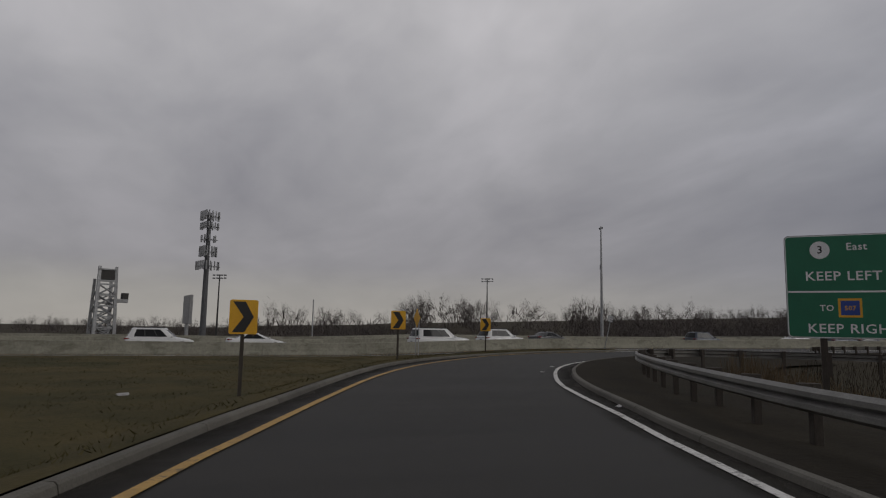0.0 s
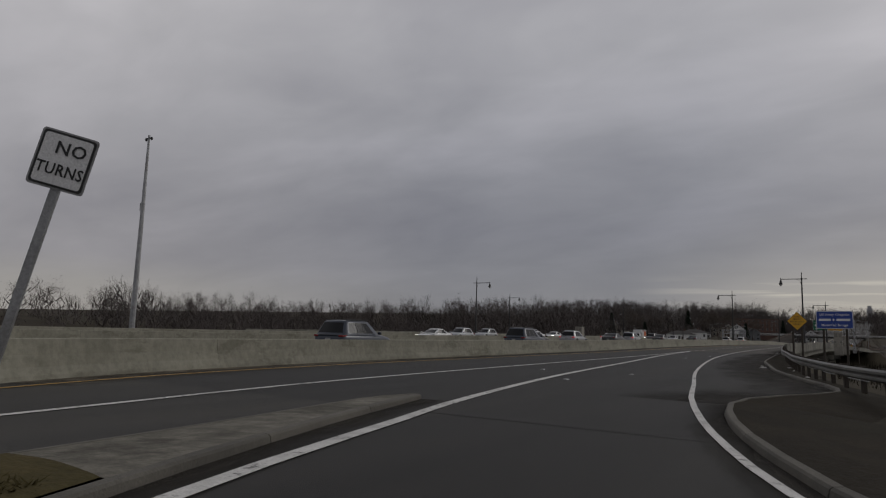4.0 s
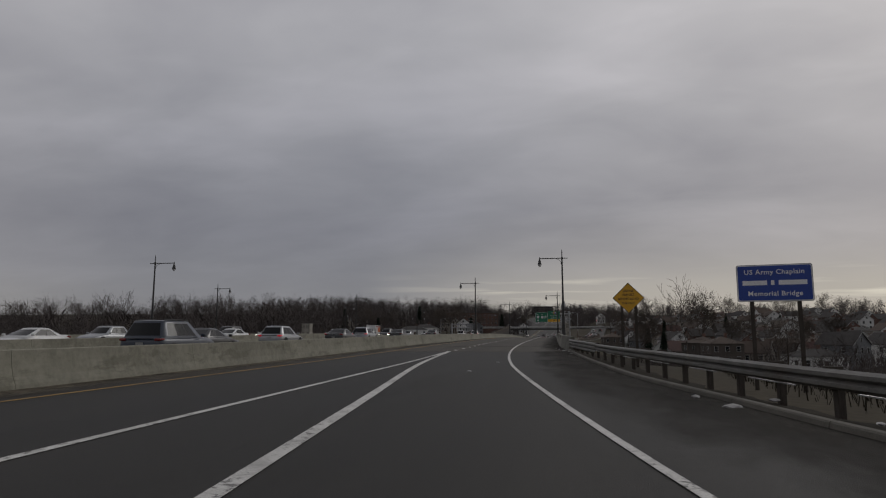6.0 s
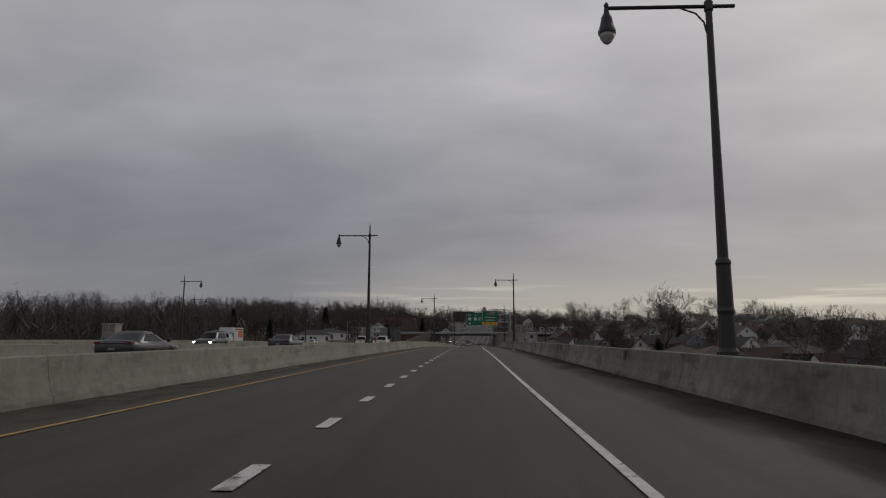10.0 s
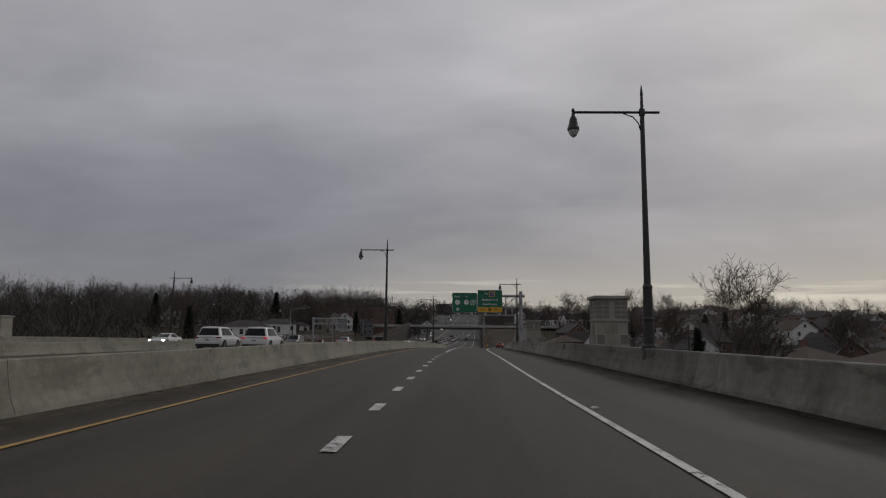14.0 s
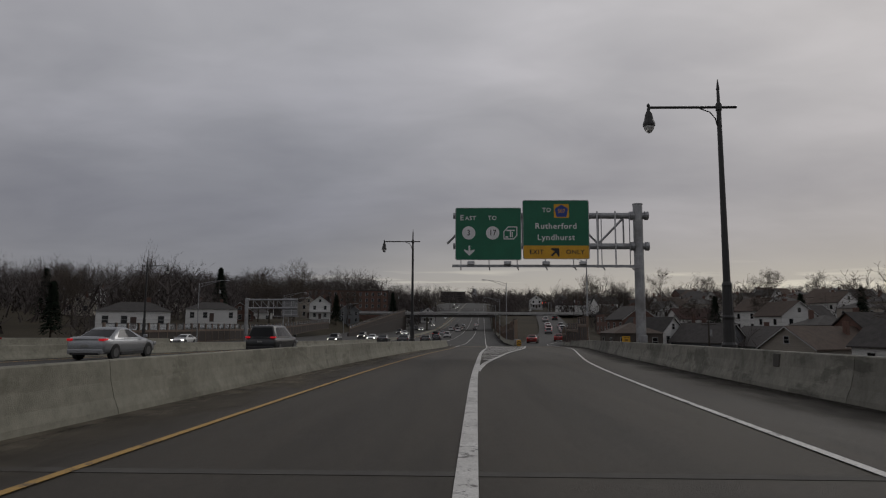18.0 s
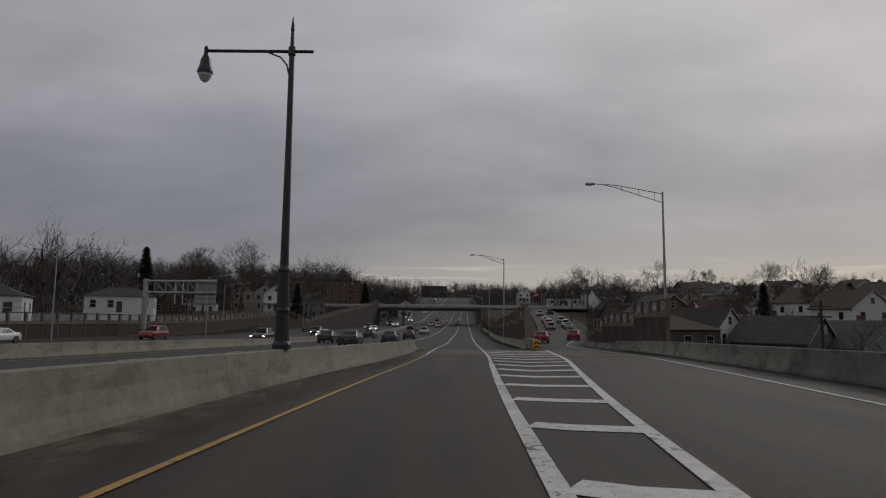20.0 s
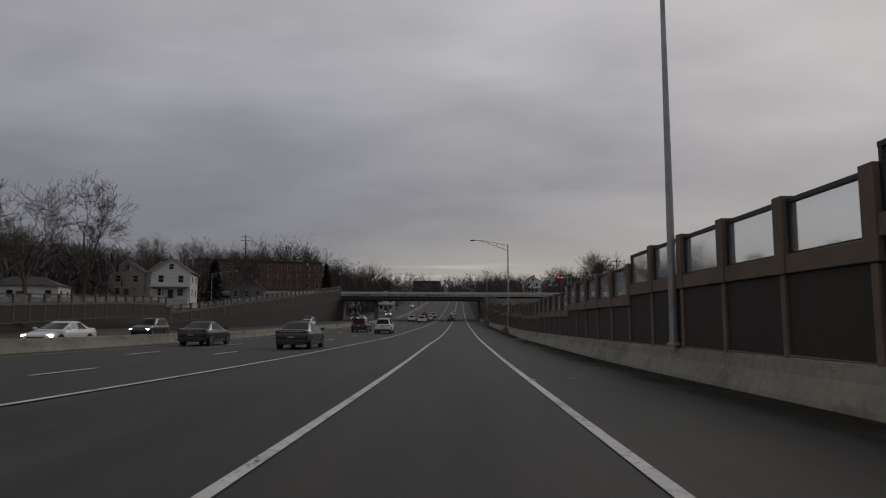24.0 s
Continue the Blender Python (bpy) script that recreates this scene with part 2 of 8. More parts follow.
M_deck = surf("bridge_deck", (0.045, 0.0385, 0.0295), (0.058, 0.0498, 0.0385), 0.6, 0.74, 0.5, 80, stain=0.25, stretch=(1.6, 0.08, 1), rvar=0.15, spec=0.3, worn=0.22, grain=0.12)
M_slab = surf("approach_slab_concrete", (0.082, 0.072, 0.054), (0.105, 0.092, 0.070), 0.6, 0.8, 0.5, 80, stain=0.3, stain_c=(0.05, 0.045, 0.036), stretch=(1.6, 0.08, 1), rvar=0.15, spec=0.3, worn=0.22, grain=0.12)
M_pier = surf("tan_pier_concrete", (0.20, 0.148, 0.108), (0.25, 0.19, 0.14), 1.5, 0.9, 0.3, 40, stain=0.3, streak=0.3, stain_c=(0.15, 0.12, 0.09))
M_white = surf("road_paint_white", (0.50, 0.49, 0.46), (0.62, 0.61, 0.58), 3.0, 0.7, 0.3, 40, stain=0.5, stain_c=(0.16, 0.15, 0.14), chips=0.85)
M_yellow = surf("road_paint_yellow", (0.36, 0.215, 0.05), (0.45, 0.275, 0.075), 3.0, 0.7, 0.3, 40, stain=0.45, stain_c=(0.15, 0.10, 0.05), chips=0.7)
M_conc = surf("barrier_concrete", (0.22, 0.212, 0.168), (0.28, 0.27, 0.216), 0.7, 0.9, 0.4, 45, stain=0.55, stain_c=(0.115, 0.108, 0.078), vary=0.07, streak=0.22, blots=0.5, grain=0.03)
M_conc2 = surf("parapet_concrete", (0.15, 0.145, 0.122), (0.21, 0.203, 0.172), 0.9, 0.9, 0.4, 45, stain=0.85, stain_c=(0.055, 0.054, 0.042), vary=0.30, streak=0.35, blots=0.6, grain=0.08)
M_curb = surf("curb_concrete", (0.088, 0.081, 0.067), (0.130, 0.121, 0.102), 1.2, 0.92, 0.5, 40, stain=0.5, vary=0.12)
M_joint = surf("joint_shadow", (0.05, 0.046, 0.04), (0.08, 0.075, 0.065), 2, 0.95, 0.3, 40)
M_grass = surf("dormant_grass", (0.046, 0.041, 0.018), (0.088, 0.071, 0.032), 0.35, 0.98, 0.9, 14, stain=0.6, stain_c=(0.035, 0.036, 0.016), spec=0.1)
M_earth = surf("winter_ground", (0.040, 0.034, 0.024), (0.065, 0.055, 0.038), 0.05, 0.98, 0.6, 3, stain=0.5, stain_c=(0.03, 0.03, 0.022), spec=0.1)
M_galv = surf("galvanised_steel", (0.26, 0.265, 0.27), (0.38, 0.385, 0.39), 2.0, 0.5, 0.1, 30, metal=0.6, stain=0.4, stain_c=(0.12, 0.10, 0.085))
M_rail = surf("weathered_guardrail", (0.125, 0.122, 0.112), (0.20, 0.195, 0.18), 1.5, 0.55, 0.15, 30, metal=0.5, stain=0.5, stain_c=(0.10, 0.08, 0.06))
M_wood = surf("weathered_timber_post", (0.032, 0.026, 0.020), (0.055, 0.045, 0.036), 4, 0.9, 0.5, 40, stretch=(6, 6, 1))
M_black = surf("black_painted_steel", (0.014, 0.014, 0.014), (0.022, 0.021, 0.020), 3, 0.45, 0.1, 40)
M_steel = surf("weathered_grey_steel", (0.085, 0.087, 0.092), (0.125, 0.127, 0.132), 1.5, 0.7, 0.1, 20, metal=0.2, stain=0.4, stain_c=(0.06, 0.05, 0.045))
M_lens = glass("frosted_lamp_glass", (0.55, 0.55, 0.53), 0.35, 0.3)
M_alu = surf("dull_aluminium", (0.42, 0.42, 0.42), (0.52, 0.52, 0.52), 3, 0.45, 0.05, 40, metal=0.7)
M_signback = surf("sign_back_aluminium", (0.22, 0.22, 0.22), (0.30, 0.30, 0.30), 2, 0.5, 0.05, 40, metal=0.4)
M_green = surf("sign_green_sheeting", (0.006, 0.115, 0.058), (0.008, 0.135, 0.068), 1.5, 0.5, 0.02, 60)
M_signwhite = surf("sign_white_sheeting", (0.62, 0.62, 0.62), (0.70, 0.70, 0.70), 2, 0.5, 0.02, 60)
M_signyel = surf("sign_yellow_sheeting", (0.58, 0.30, 0.012), (0.66, 0.36, 0.018), 2, 0.5, 0.02, 60)
M_signblk = surf("sign_black", (0.012, 0.012, 0.012), (0.018, 0.018, 0.018), 2, 0.5, 0.02, 60)
M_signblue = surf("sign_blue_sheeting", (0.016, 0.045, 0.24), (0.02, 0.055, 0.28), 2, 0.5, 0.02, 60)
M_bark = surf("bare_bark", (0.050, 0.042, 0.034), (0.085, 0.072, 0.058), 3, 0.95, 0.3, 20, spec=0.1, vary=0.25)
M_twig = surf("bare_twigs", (0.075, 0.063, 0.053), (0.105, 0.088, 0.074), 0.2, 0.95, 0.0, 20, spec=0.1, vary=0.2)
M_wood_far = surf("far_winter_woods", (0.066, 0.058, 0.055), (0.112, 0.098, 0.092), 0.04, 0.98, 0.0, 3, spec=0.05)
M_ever = surf("evergreen_needles", (0.010, 0.016, 0.010), (0.018, 0.026, 0.016), 2, 0.95, 0.2, 30, spec=0.1)
M_reed = surf("dry_reeds", (0.075, 0.055, 0.034), (0.115, 0.085, 0.052), 1.5, 0.95, 0.2, 30, spec=0.1)
M_nw = surf("noise_wall_brown_panel", (0.024, 0.0165, 0.013), (0.034, 0.024, 0.019), 1.0, 0.75, 0.2, 40, vary=0.15)
M_nwpost = surf("noise_wall_tan_post", (0.128, 0.093, 0.070), (0.165, 0.122, 0.094), 1.5, 0.85, 0.2, 40, stain=0.3)
M_acryl = glass("clear_wall_panel", (0.85, 0.88, 0.9), 0.03, 0.92)
M_fascia = surf("pale_overpass_concrete", (0.40, 0.395, 0.385), (0.50, 0.49, 0.475), 0.5, 0.9, 0.2, 20, stain=0.3, stain_c=(0.25, 0.24, 0.23), streak=0.3)
M_girder = surf("overpass_girder_paint", (0.030, 0.028, 0.026), (0.045, 0.042, 0.038), 1.0, 0.7, 0.1, 30)

M_verge = surf("bare_verge_earth", (0.018, 0.015, 0.0105), (0.032, 0.0265, 0.018), 0.8, 0.98, 0.9, 12, stain=0.5, stain_c=(0.022, 0.022, 0.014), spec=0.1)
M_island = surf("cracked_island_concrete", (0.085, 0.078, 0.060), (0.20, 0.185, 0.150), 2.2, 0.95, 0.8, 18, stain=0.85, blots=0.8, stain_c=(0.05, 0.045, 0.032))
# concrete colour paled to imitate haze over a long distance
M_haze = surf("hazy_distant_concrete", (0.30, 0.30, 0.31), (0.36, 0.36, 0.37), 0.02, 0.9, 0.0, 1)


def grit(name, c1, c2, thick):
    """Loose dirt that lies densest at the foot of a wall and thins out over the road."""
    m = surf(name, c1, c2, 1.4, 0.95, 0.7, 40, spec=0.2, worn=0.25)
    nt = m.node_tree
    at = nt.nodes.new("ShaderNodeAttribute")
    at.attribute_name = "reach"
    geo = nt.nodes.new("ShaderNodeNewGeometry")
    mp = node(nt, "ShaderNodeMapping", inp={3: (1.0, 0.35, 1)})
    nt.links.new(geo.outputs["Position"], mp.inputs[0])
    ns = node(nt, "ShaderNodeTexNoise", inp={"Scale": 0.9, "Detail": 7.0, "Roughness": 0.62, "Distortion": 0.3})
    nt.links.new(mp.outputs[0], ns.inputs["Vector"])
    f = math_node(nt, "ADD", math_node(nt, "MULTIPLY_ADD", ns.outputs[0], 1.5, -0.75), math_node(nt, "SUBTRACT", 0.85, at.outputs["Fac"]))
    f = math_node(nt, "MULTIPLY", math_node(nt, "MULTIPLY_ADD", f, 1.1, 0.15, clamp=True), thick)
    f = math_node(nt, "MULTIPLY", f, math_node(nt, "MULTIPLY_ADD", at.outputs["Fac"], -4.0, 4.0, clamp=True))
    tr = nt.nodes.new("ShaderNodeBsdfTransparent")
    mx = nt.nodes.new("ShaderNodeMixShader")
    nt.links.new(f, mx.inputs[0])
    nt.links.new(tr.outputs[0], mx.inputs[1])
    nt.links.new(nt.nodes["Principled BSDF"].outputs[0], mx.inputs[2])
    nt.links.new(mx.outputs[0], nt.nodes["Material Output"].inputs[0])
    return m


# real grit, its dark tone also standing in for lens falloff at the view corners
M_grit_falloff = grit("shoulder_grit_and_lens_falloff", (0.020, 0.0175, 0.0138), (0.032, 0.028, 0.022), 0.85)
M_sand = grit("tan_shoulder_sand", (0.060, 0.052, 0.039), (0.175, 0.153, 0.116), 0.85)
# ---- geometry helpers ----
def part(name, bm, material, parent=None, label="", smooth=False):
    """Links a bmesh as one mesh object under a thing or a part."""
    me = bpy.data.meshes.new(name)
    bm.to_mesh(me)
    bm.free()
    me.materials.append(material)
    if smooth:
        for p in me.polygons:
            p.use_smooth = True
    ob = new(name, me)
    if parent is not None:
        ob.parent = parent
    if label:
        tagged(ob, label)
    return ob


def mesh_part(name, verts, faces, material, parent=None, label="", smooth=False):
    me = bpy.data.meshes.new(name)
    me.from_pydata(verts, [], faces)
    me.materials.append(material)
    if smooth:
        for p in me.polygons:
            p.use_smooth = True
    ob = new(name, me)
    if parent is not None:
        ob.parent = parent
    if label:
        tagged(ob, label)
    return ob


def empty(name, x, y, z, rz=0.0, label="", category="", group="", kind=""):
    ob = new(name)
    ob.matrix_basis = pose(x, y, z, 0, 0, rz)
    return tagged(ob, label, category, group, kind)


def box(bm, x0, x1, y0, y1, z0, z1, bevel=0.0):
    r = bmesh.ops.create_cube(bm, size=1.0)
    vs = r["verts"]
    bmesh.ops.scale(bm, verts=vs, vec=(x1 - x0, y1 - y0, z1 - z0))
    bmesh.ops.translate(bm, verts=vs, vec=((x0 + x1) / 2, (y0 + y1) / 2, (z0 + z1) / 2))
    if bevel:
        es = list({e for v in vs for e in v.link_edges})
        bmesh.ops.bevel(bm, geom=es, offset=bevel, segments=1, affect="EDGES")
    return bm


def boxes(*rows, bevel=0.0):
    bm = bmesh.new()
    for r in rows:
        box(bm, *r, bevel=bevel)
    return bm


def tube(bm, p0, p1, r0, r1=None, n=8, caps=True):
    p0, p1 = Vector(p0), Vector(p1)
    r1 = r0 if r1 is None else r1
    d = p1 - p0
    m = Matrix.Translation((p0 + p1) / 2) @ d.to_track_quat("Z", "Y").to_matrix().to_4x4()
    bmesh.ops.create_cone(bm, cap_ends=caps, segments=n, radius1=r0, radius2=r1, depth=d.length, matrix=m)
    return bm


def lathe(bm, prof, n=12, x=0.0, y=0.0, z=0.0):
    """prof: (radius, height) rows from the bottom up."""
    rings = []
    for r, h in prof:
        rings.append([bm.verts.new((x + r * math.cos(2 * math.pi * k / n), y + r * math.sin(2 * math.pi * k / n), z + h)) for k in range(n)])
    for a, b in zip(rings, rings[1:]):
        for k in range(n):
            bm.faces.new((a[k], a[(k + 1) % n], b[(k + 1) % n], b[k]))
    bm.faces.new(rings[0][::-1])
    bm.faces.new(rings[-1])
    return bm


def prism(bm, pts, y0, y1):
    """Extrudes a polygon in x, z along y."""
    a = [bm.verts.new((x, y0, z)) for x, z in pts]
    b = [bm.verts.new((x, y1, z)) for x, z in pts]
    n = len(pts)
    bm.faces.new(a)
    bm.faces.new(b[::-1])
    for k in range(n):
        bm.faces.new((a[k], b[k], b[(k + 1) % n], a[(k + 1) % n]))
    bmesh.ops.recalc_face_normals(bm, faces=bm.faces[:])
    return bm


def text_part(name, body, size, x, z, material, parent, y=-0.012, align="CENTER", width=1.0):
    """Letters standing in the x-z plane, facing -y."""
    cu = bpy.data.curves.new(name, "FONT")
    cu.body, cu.size, cu.align_x, cu.align_y = body, size, align, "CENTER"
    cu.extrude, cu.offset, cu.resolution_u = 0.002, size * 0.012, 2
    cu.space_character = 1.08
    tmp = bpy.data.objects.new(name, cu)
    scene.collection.objects.link(tmp)
    dg = bpy.context.evaluated_depsgraph_get()
    me = bpy.data.meshes.new_from_object(tmp.evaluated_get(dg))
    bpy.data.objects.remove(tmp)
    bpy.data.curves.remove(cu)
    me.transform(Matrix.Translation((x, y, z)) @ Matrix.Rotation(radians(90), 4, "X") @ Matrix.Diagonal((width, 1, 1, 1)))
    me.materials.clear()
    me.materials.append(material)
    ob = new(name, me)
    ob.parent = parent
    return ob


def sstep(a, b, v):
    t = min(1.0, max(0.0, (v - a) / (b - a)))
    return t * t * (3 - 2 * t)


# ---- the plan: heights and lines ----
ROAD_Y = [-600, -143, -115, -92, -66, -38, 0, 33, 58, 84, 101, 119, 136, 154, 172, 199, 225, 260, 320, 390, 450, 520, 600, 700, 850, 1000, 1300, 1600]
ROAD_Z = [-0.6, -0.62, -0.79, -0.80, -0.62, -0.30, 0.0, 0.19, 0.24, 0.15, -0.02, -0.24, -0.53, -0.86, -1.19, -1.67, -1.95, -2.1, -1.6, -0.4, 1.9, 5.6, 10.5, 17.0, 26.0, 33.0, 43.0, 50.0]
_fy = np.arange(-600, 1600, 2.0)
_fz = np.interp(_fy, ROAD_Y, ROAD_Z)
_ker = np.hanning(15)
_fz2 = np.convolve(np.pad(_fz, 7, mode="edge"), _ker / _ker.sum(), "valid")


def road_z(y):
    return float(np.interp(y, _fy, _fz2))


def spline(pts, step=2.0):
    """A smooth line through the points, sampled about every step metres."""
    P = [np.array(p, float) for p in pts]
    P = [2 * P[0] - P[1]] + P + [2 * P[-1] - P[-2]]
    out = []
    for i in range(1, len(P) - 2):
        a, b, c, d = P[i - 1], P[i], P[i + 1], P[i + 2]
        L = np.linalg.norm(c - b)
        n = max(2, int(L / step))
        # centripetal tangents
        t0, t1, t2 = (max(np.linalg.norm(v), 1e-6) ** 0.5 for v in (b - a, c - b, d - c))
        m1 = ((b - a) / t0 - (c - a) / (t0 + t1) + (c - b) / t1) * t1
        m2 = ((c - b) / t1 - (d - b) / (t1 + t2) + (d - c) / t2) * t1
        for k in range(n):
            u = k / n
            out.append((2 * u**3 - 3 * u**2 + 1) * b + (u**3 - 2 * u**2 + u) * m1 + (-2 * u**3 + 3 * u**2) * c + (u**3 - u**2) * m2)
    out.append(P[-2])
    return np.array(out)


def normals(c):
    t = np.gradient(c, axis=0)
    t /= np.linalg.norm(t, axis=1)[:, None]
    return np.stack([t[:, 1], -t[:, 0]], 1)          # to the right of the line's run


def offset(c, d):
    return c + normals(c) * d


def cut(c, y0, y1):
    return c[(c[:, 1] >= y0) & (c[:, 1] <= y1)]


def x_at(c, y):
    return float(np.interp(y, c[:, 1], c[:, 0]))


RAMP_LX = spline([(110, -158), (75, -153), (46, -144.4), (43.4, -143.4), (37.7, -141.1), (33.8, -139.4), (28.9, -136.8), (22.9, -132.6), (17.4, -127.9), (13.2, -122.6), (10.5, -118.2), (8.6, -114.2)])
LEFT_OF_RAMP = RAMP_LX[np.argsort(RAMP_LX[:, 1])]
DROP = 0.68


def height(x, y):
    """Height of the paved and grassed ground at road level."""
    z = road_z(y)
    if y < -108:
        rx = float(np.interp(y, LEFT_OF_RAMP[:, 1], LEFT_OF_RAMP[:, 0]))
        z -= DROP * sstep(-112, -138, y) * sstep(rx - 1.5, rx - 9.0, x)
    if 186 < y < 600 and x > x_at(BAR_R, y) + 1.2:
        z = exit_z(y)
    return z


def sweep(name, line, prof, material, parent=None, label="", dz=0.0, closed=True, smooth=False):
    """Runs a profile (offset to the right, height) along a line on the ground."""
    N = normals(line)
    n, k = len(line), len(prof)
    V, F = [], []
    for p, nn in zip(line, N):
        z = height(p[0], p[1]) + dz
        for o, h in prof:
            V.append((p[0] + nn[0] * o, p[1] + nn[1] * o, z + h))
    for i in range(n - 1):
        for j in range(k if closed else k - 1):
            a, b = i * k + j, i * k + (j + 1) % k
            F.append((a, b, b + k, a + k))
    if closed:
        F.append(tuple(range(k))[::-1])
        F.append(tuple((n - 1) * k + j for j in range(k)))
    return mesh_part(name, V, F, material, parent, label, smooth)


def paved(name, left, right, material, dz=0.0, across=6, parent=None, label=""):
    """A paved sheet between two lines of equal count."""
    V, F = [], []
    for a, b in zip(left, right):
        for j in range(across + 1):
            p = a + (b - a) * j / across
            V.append((p[0], p[1], height(p[0], p[1]) + dz))
    k = across + 1
    for i in range(len(left) - 1):
        for j in range(across):
            q = i * k + j
            F.append((q, q + 1, q + 1 + k, q + k))
    return mesh_part(name, V, F, material, parent, label)


def resample(c, n):
    d = np.concatenate([[0], np.cumsum(np.linalg.norm(np.diff(c, axis=0), axis=1))])
    s = np.linspace(0, d[-1], n)
    return np.stack([np.interp(s, d, c[:, 0]), np.interp(s, d, c[:, 1])], 1)


def stripe(name, line, width, material, dz=0.012, label="", category="road marking", group=""):
    """Painted line, a thin layer on the road."""
    ob = sweep(name, line, [(-width / 2, 0.0), (width / 2, 0.0), (width / 2, 0.004), (-width / 2, 0.004)], material, dz=dz)
    return tagged(ob, label, category, group, "structure")


SEP = spline([(16, -330), (11, -250), (6.5, -190), (4.6, -160), (3.4, -140), (1.8, -126), (-0.3, -116), (-2.4, -109.5), (-3.7, -106), (-5.7, -95), (-6.6, -80), (-6.9, -55), (-6.9, -28), (-6.75, 9), (-6.55, 33), (-6.1, 81), (-5.2, 117), (-4.15, 144), (-3.2, 160), (-2.75, 180), (-1.9, 210), (0.4, 280), (4.7, 400), (11.3, 600), (21.2, 900), (38, 1400)])
MEDIAN = offset(SEP, -15.3)
WB_EDGE = offset(SEP, -31.3)
NORTH = offset(SEP, -46.0)
BR0, BR1 = -53.5, 182.0           # bridge deck from joint to joint
RIGHT_WHITE = spline([(110, -149), (75, -147.2), (47.2, -139.4), (42.5, -137.6), (37.6, -135.72), (34.6, -134.22), (31.0, -132.12), (28.4, -130.3), (25.8, -128.1), (22.6, -124.8), (19.6, -121.2), (16.4, -116.8), (12.62, -112.0), (11.36, -109.7), (10.57, -107.6), (9.78, -105.0), (8.76, -100.8), (7.93, -96.4), (6.93, -91.4), (6.06, -86.4), (4.76, -77.5), (3.55, -67.5), (2.74, -56), (2.35, -44), (2.2, -30), (2.2, 13), (2.15, 40), (2.6, 69), (3.0, 88), (4.0, 107), (5.3, 121), (7.6, 137), (9.9, 152), (11.6, 165), (12.4, 180), (13.0, 194), (14.4, 204), (17.8, 218), (23.0, 240), (28.2, 272)])
RIGHT_EDGE = spline([(10.4, -92), (9.7, -86), (8.5, -77), (7.3, -68), (6.55, -59), (6.05, -50), (5.7, -44), (5.6, -30), (5.6, -10), (5.7, 20), (5.75, 45), (5.85, 75), (6.1, 92), (7.0, 110), (8.3, 124), (9.5, 134), (10.9, 145), (13.0, 160), (14.4, 172), (14.9, 182), (15.3, 194), (16.6, 204), (20.0, 218), (25.2, 240), (30.4, 272), (36.4, 325), (41.8, 380), (44, 400)])
RIGHT_CURB = spline([(110, -147), (75, -145.4), (46.9, -138.55), (41.9, -136.6), (37.6, -134.8), (33.7, -132.75), (29.6, -130.1), (25.4, -126.8), (22.0, -123.2), (18.8, -119.4), (15.7, -115.6), (12.95, -111.6), (11.15, -107.4), (10.30, -104.0), (10.04, -101.9)])
CURB_TURN = spline([(9.80, -101.9), (9.95, -100.6), (10.6, -98.9), (11.25, -97.4), (11.42, -96.2), (11.15, -94.2), (10.6, -92.1), (10.0, -89.8), (9.0, -85.6), (8.15, -80), (7.35, -74.5), (6.78, -66.5), (6.4, -59), (6.1, -51)], 0.6)
LEFT_CURB = spline([(110, -159), (75, -154), (45.5, -144.9), (39.8, -142.7), (33.0, -139.88), (28.1, -137.4), (23.6, -134.2), (18.4, -129.6), (13.4, -124.0), (9.5, -118.6), (8.1, -115.4), (7.0, -112.8), (6.2, -110.6), (5.6, -108.8), (5.0, -106.7), (4.72, -105.7)])
ISLAND_W = spline([(25, -330), (21, -280), (14, -210), (11, -176), (9.2, -156), (8.0, -140), (7.1, -127), (6.4, -118), (5.75, -112.4), (5.25, -109.5), (4.80, -107.2), (4.70, -106.2), (4.85, -105.7)])
WIDE = spline([(8.25, -114.2), (7.36, -111.6), (6.42, -108.2), (5.76, -105.9), (4.08, -98.0), (3.12, -92.0), (1.58, -80), (0.13, -68.5), (-0.6, -60), (-1.08, -53.0)])
THIN = spline([(20, -330), (10.2, -216), (7.6, -180), (6.4, -160), (5.8, -145), (5.2, -132), (4.4, -121), (3.2, -114.5), (2.3, -110), (1.4, -105.5), (0.6, -98.6), (0.0, -90), (-0.45, -76), (-0.75, -64), (-1.15, -53.0)])
YELLOW = spline([(18, -330), (8.0, -216), (6.2, -182), (5.6, -160), (4.6, -142), (3.0, -127), (0.9, -116.5), (-0.9, -110.5), (-2.4, -106), (-4.1, -95), (-4.6, -80), (-4.7, -58), (-4.85, -28), (-4.85, 9), (-4.7, 40), (-4.28, 78), (-3.80, 95), (-3.22, 117), (-2.28, 140), (-1.28, 158), (-0.98, 166.4)])
LANE_L = spline([(-0.98, 166.4), (-0.50, 184), (0.40, 204), (1.55, 243), (2.8, 276), (6.9, 400), (13.5, 600), (23.4, 900)])
LANE_R = spline([(2.0, 155), (2.45, 163), (2.78, 171), (3.17, 182), (3.87, 204), (5.12, 240), (6.38, 276), (10.5, 400), (17.1, 600), (27, 900)])
XEDGE = spline([(-6.9, 186), (-5.8, 198), (-4.5, 212), (-3.3, 243), (-1.9, 276), (2.4, 400), (9, 600), (19, 900)])
GORE_L = spline([(-0.75, 74), (-0.62, 81), (-0.45, 86), (-0.2, 98), (0.15, 112), (0.4, 119), (1.2, 140), (2.0, 155)])
GORE_R = spline([(0.30, 114.3), (0.52, 117.4), (0.70, 119.6), (0.92, 121.8), (1.42, 126), (1.80, 129), (3.0, 139), (4.6, 150), (6.1, 160), (7.2, 170), (8.2, 180)])
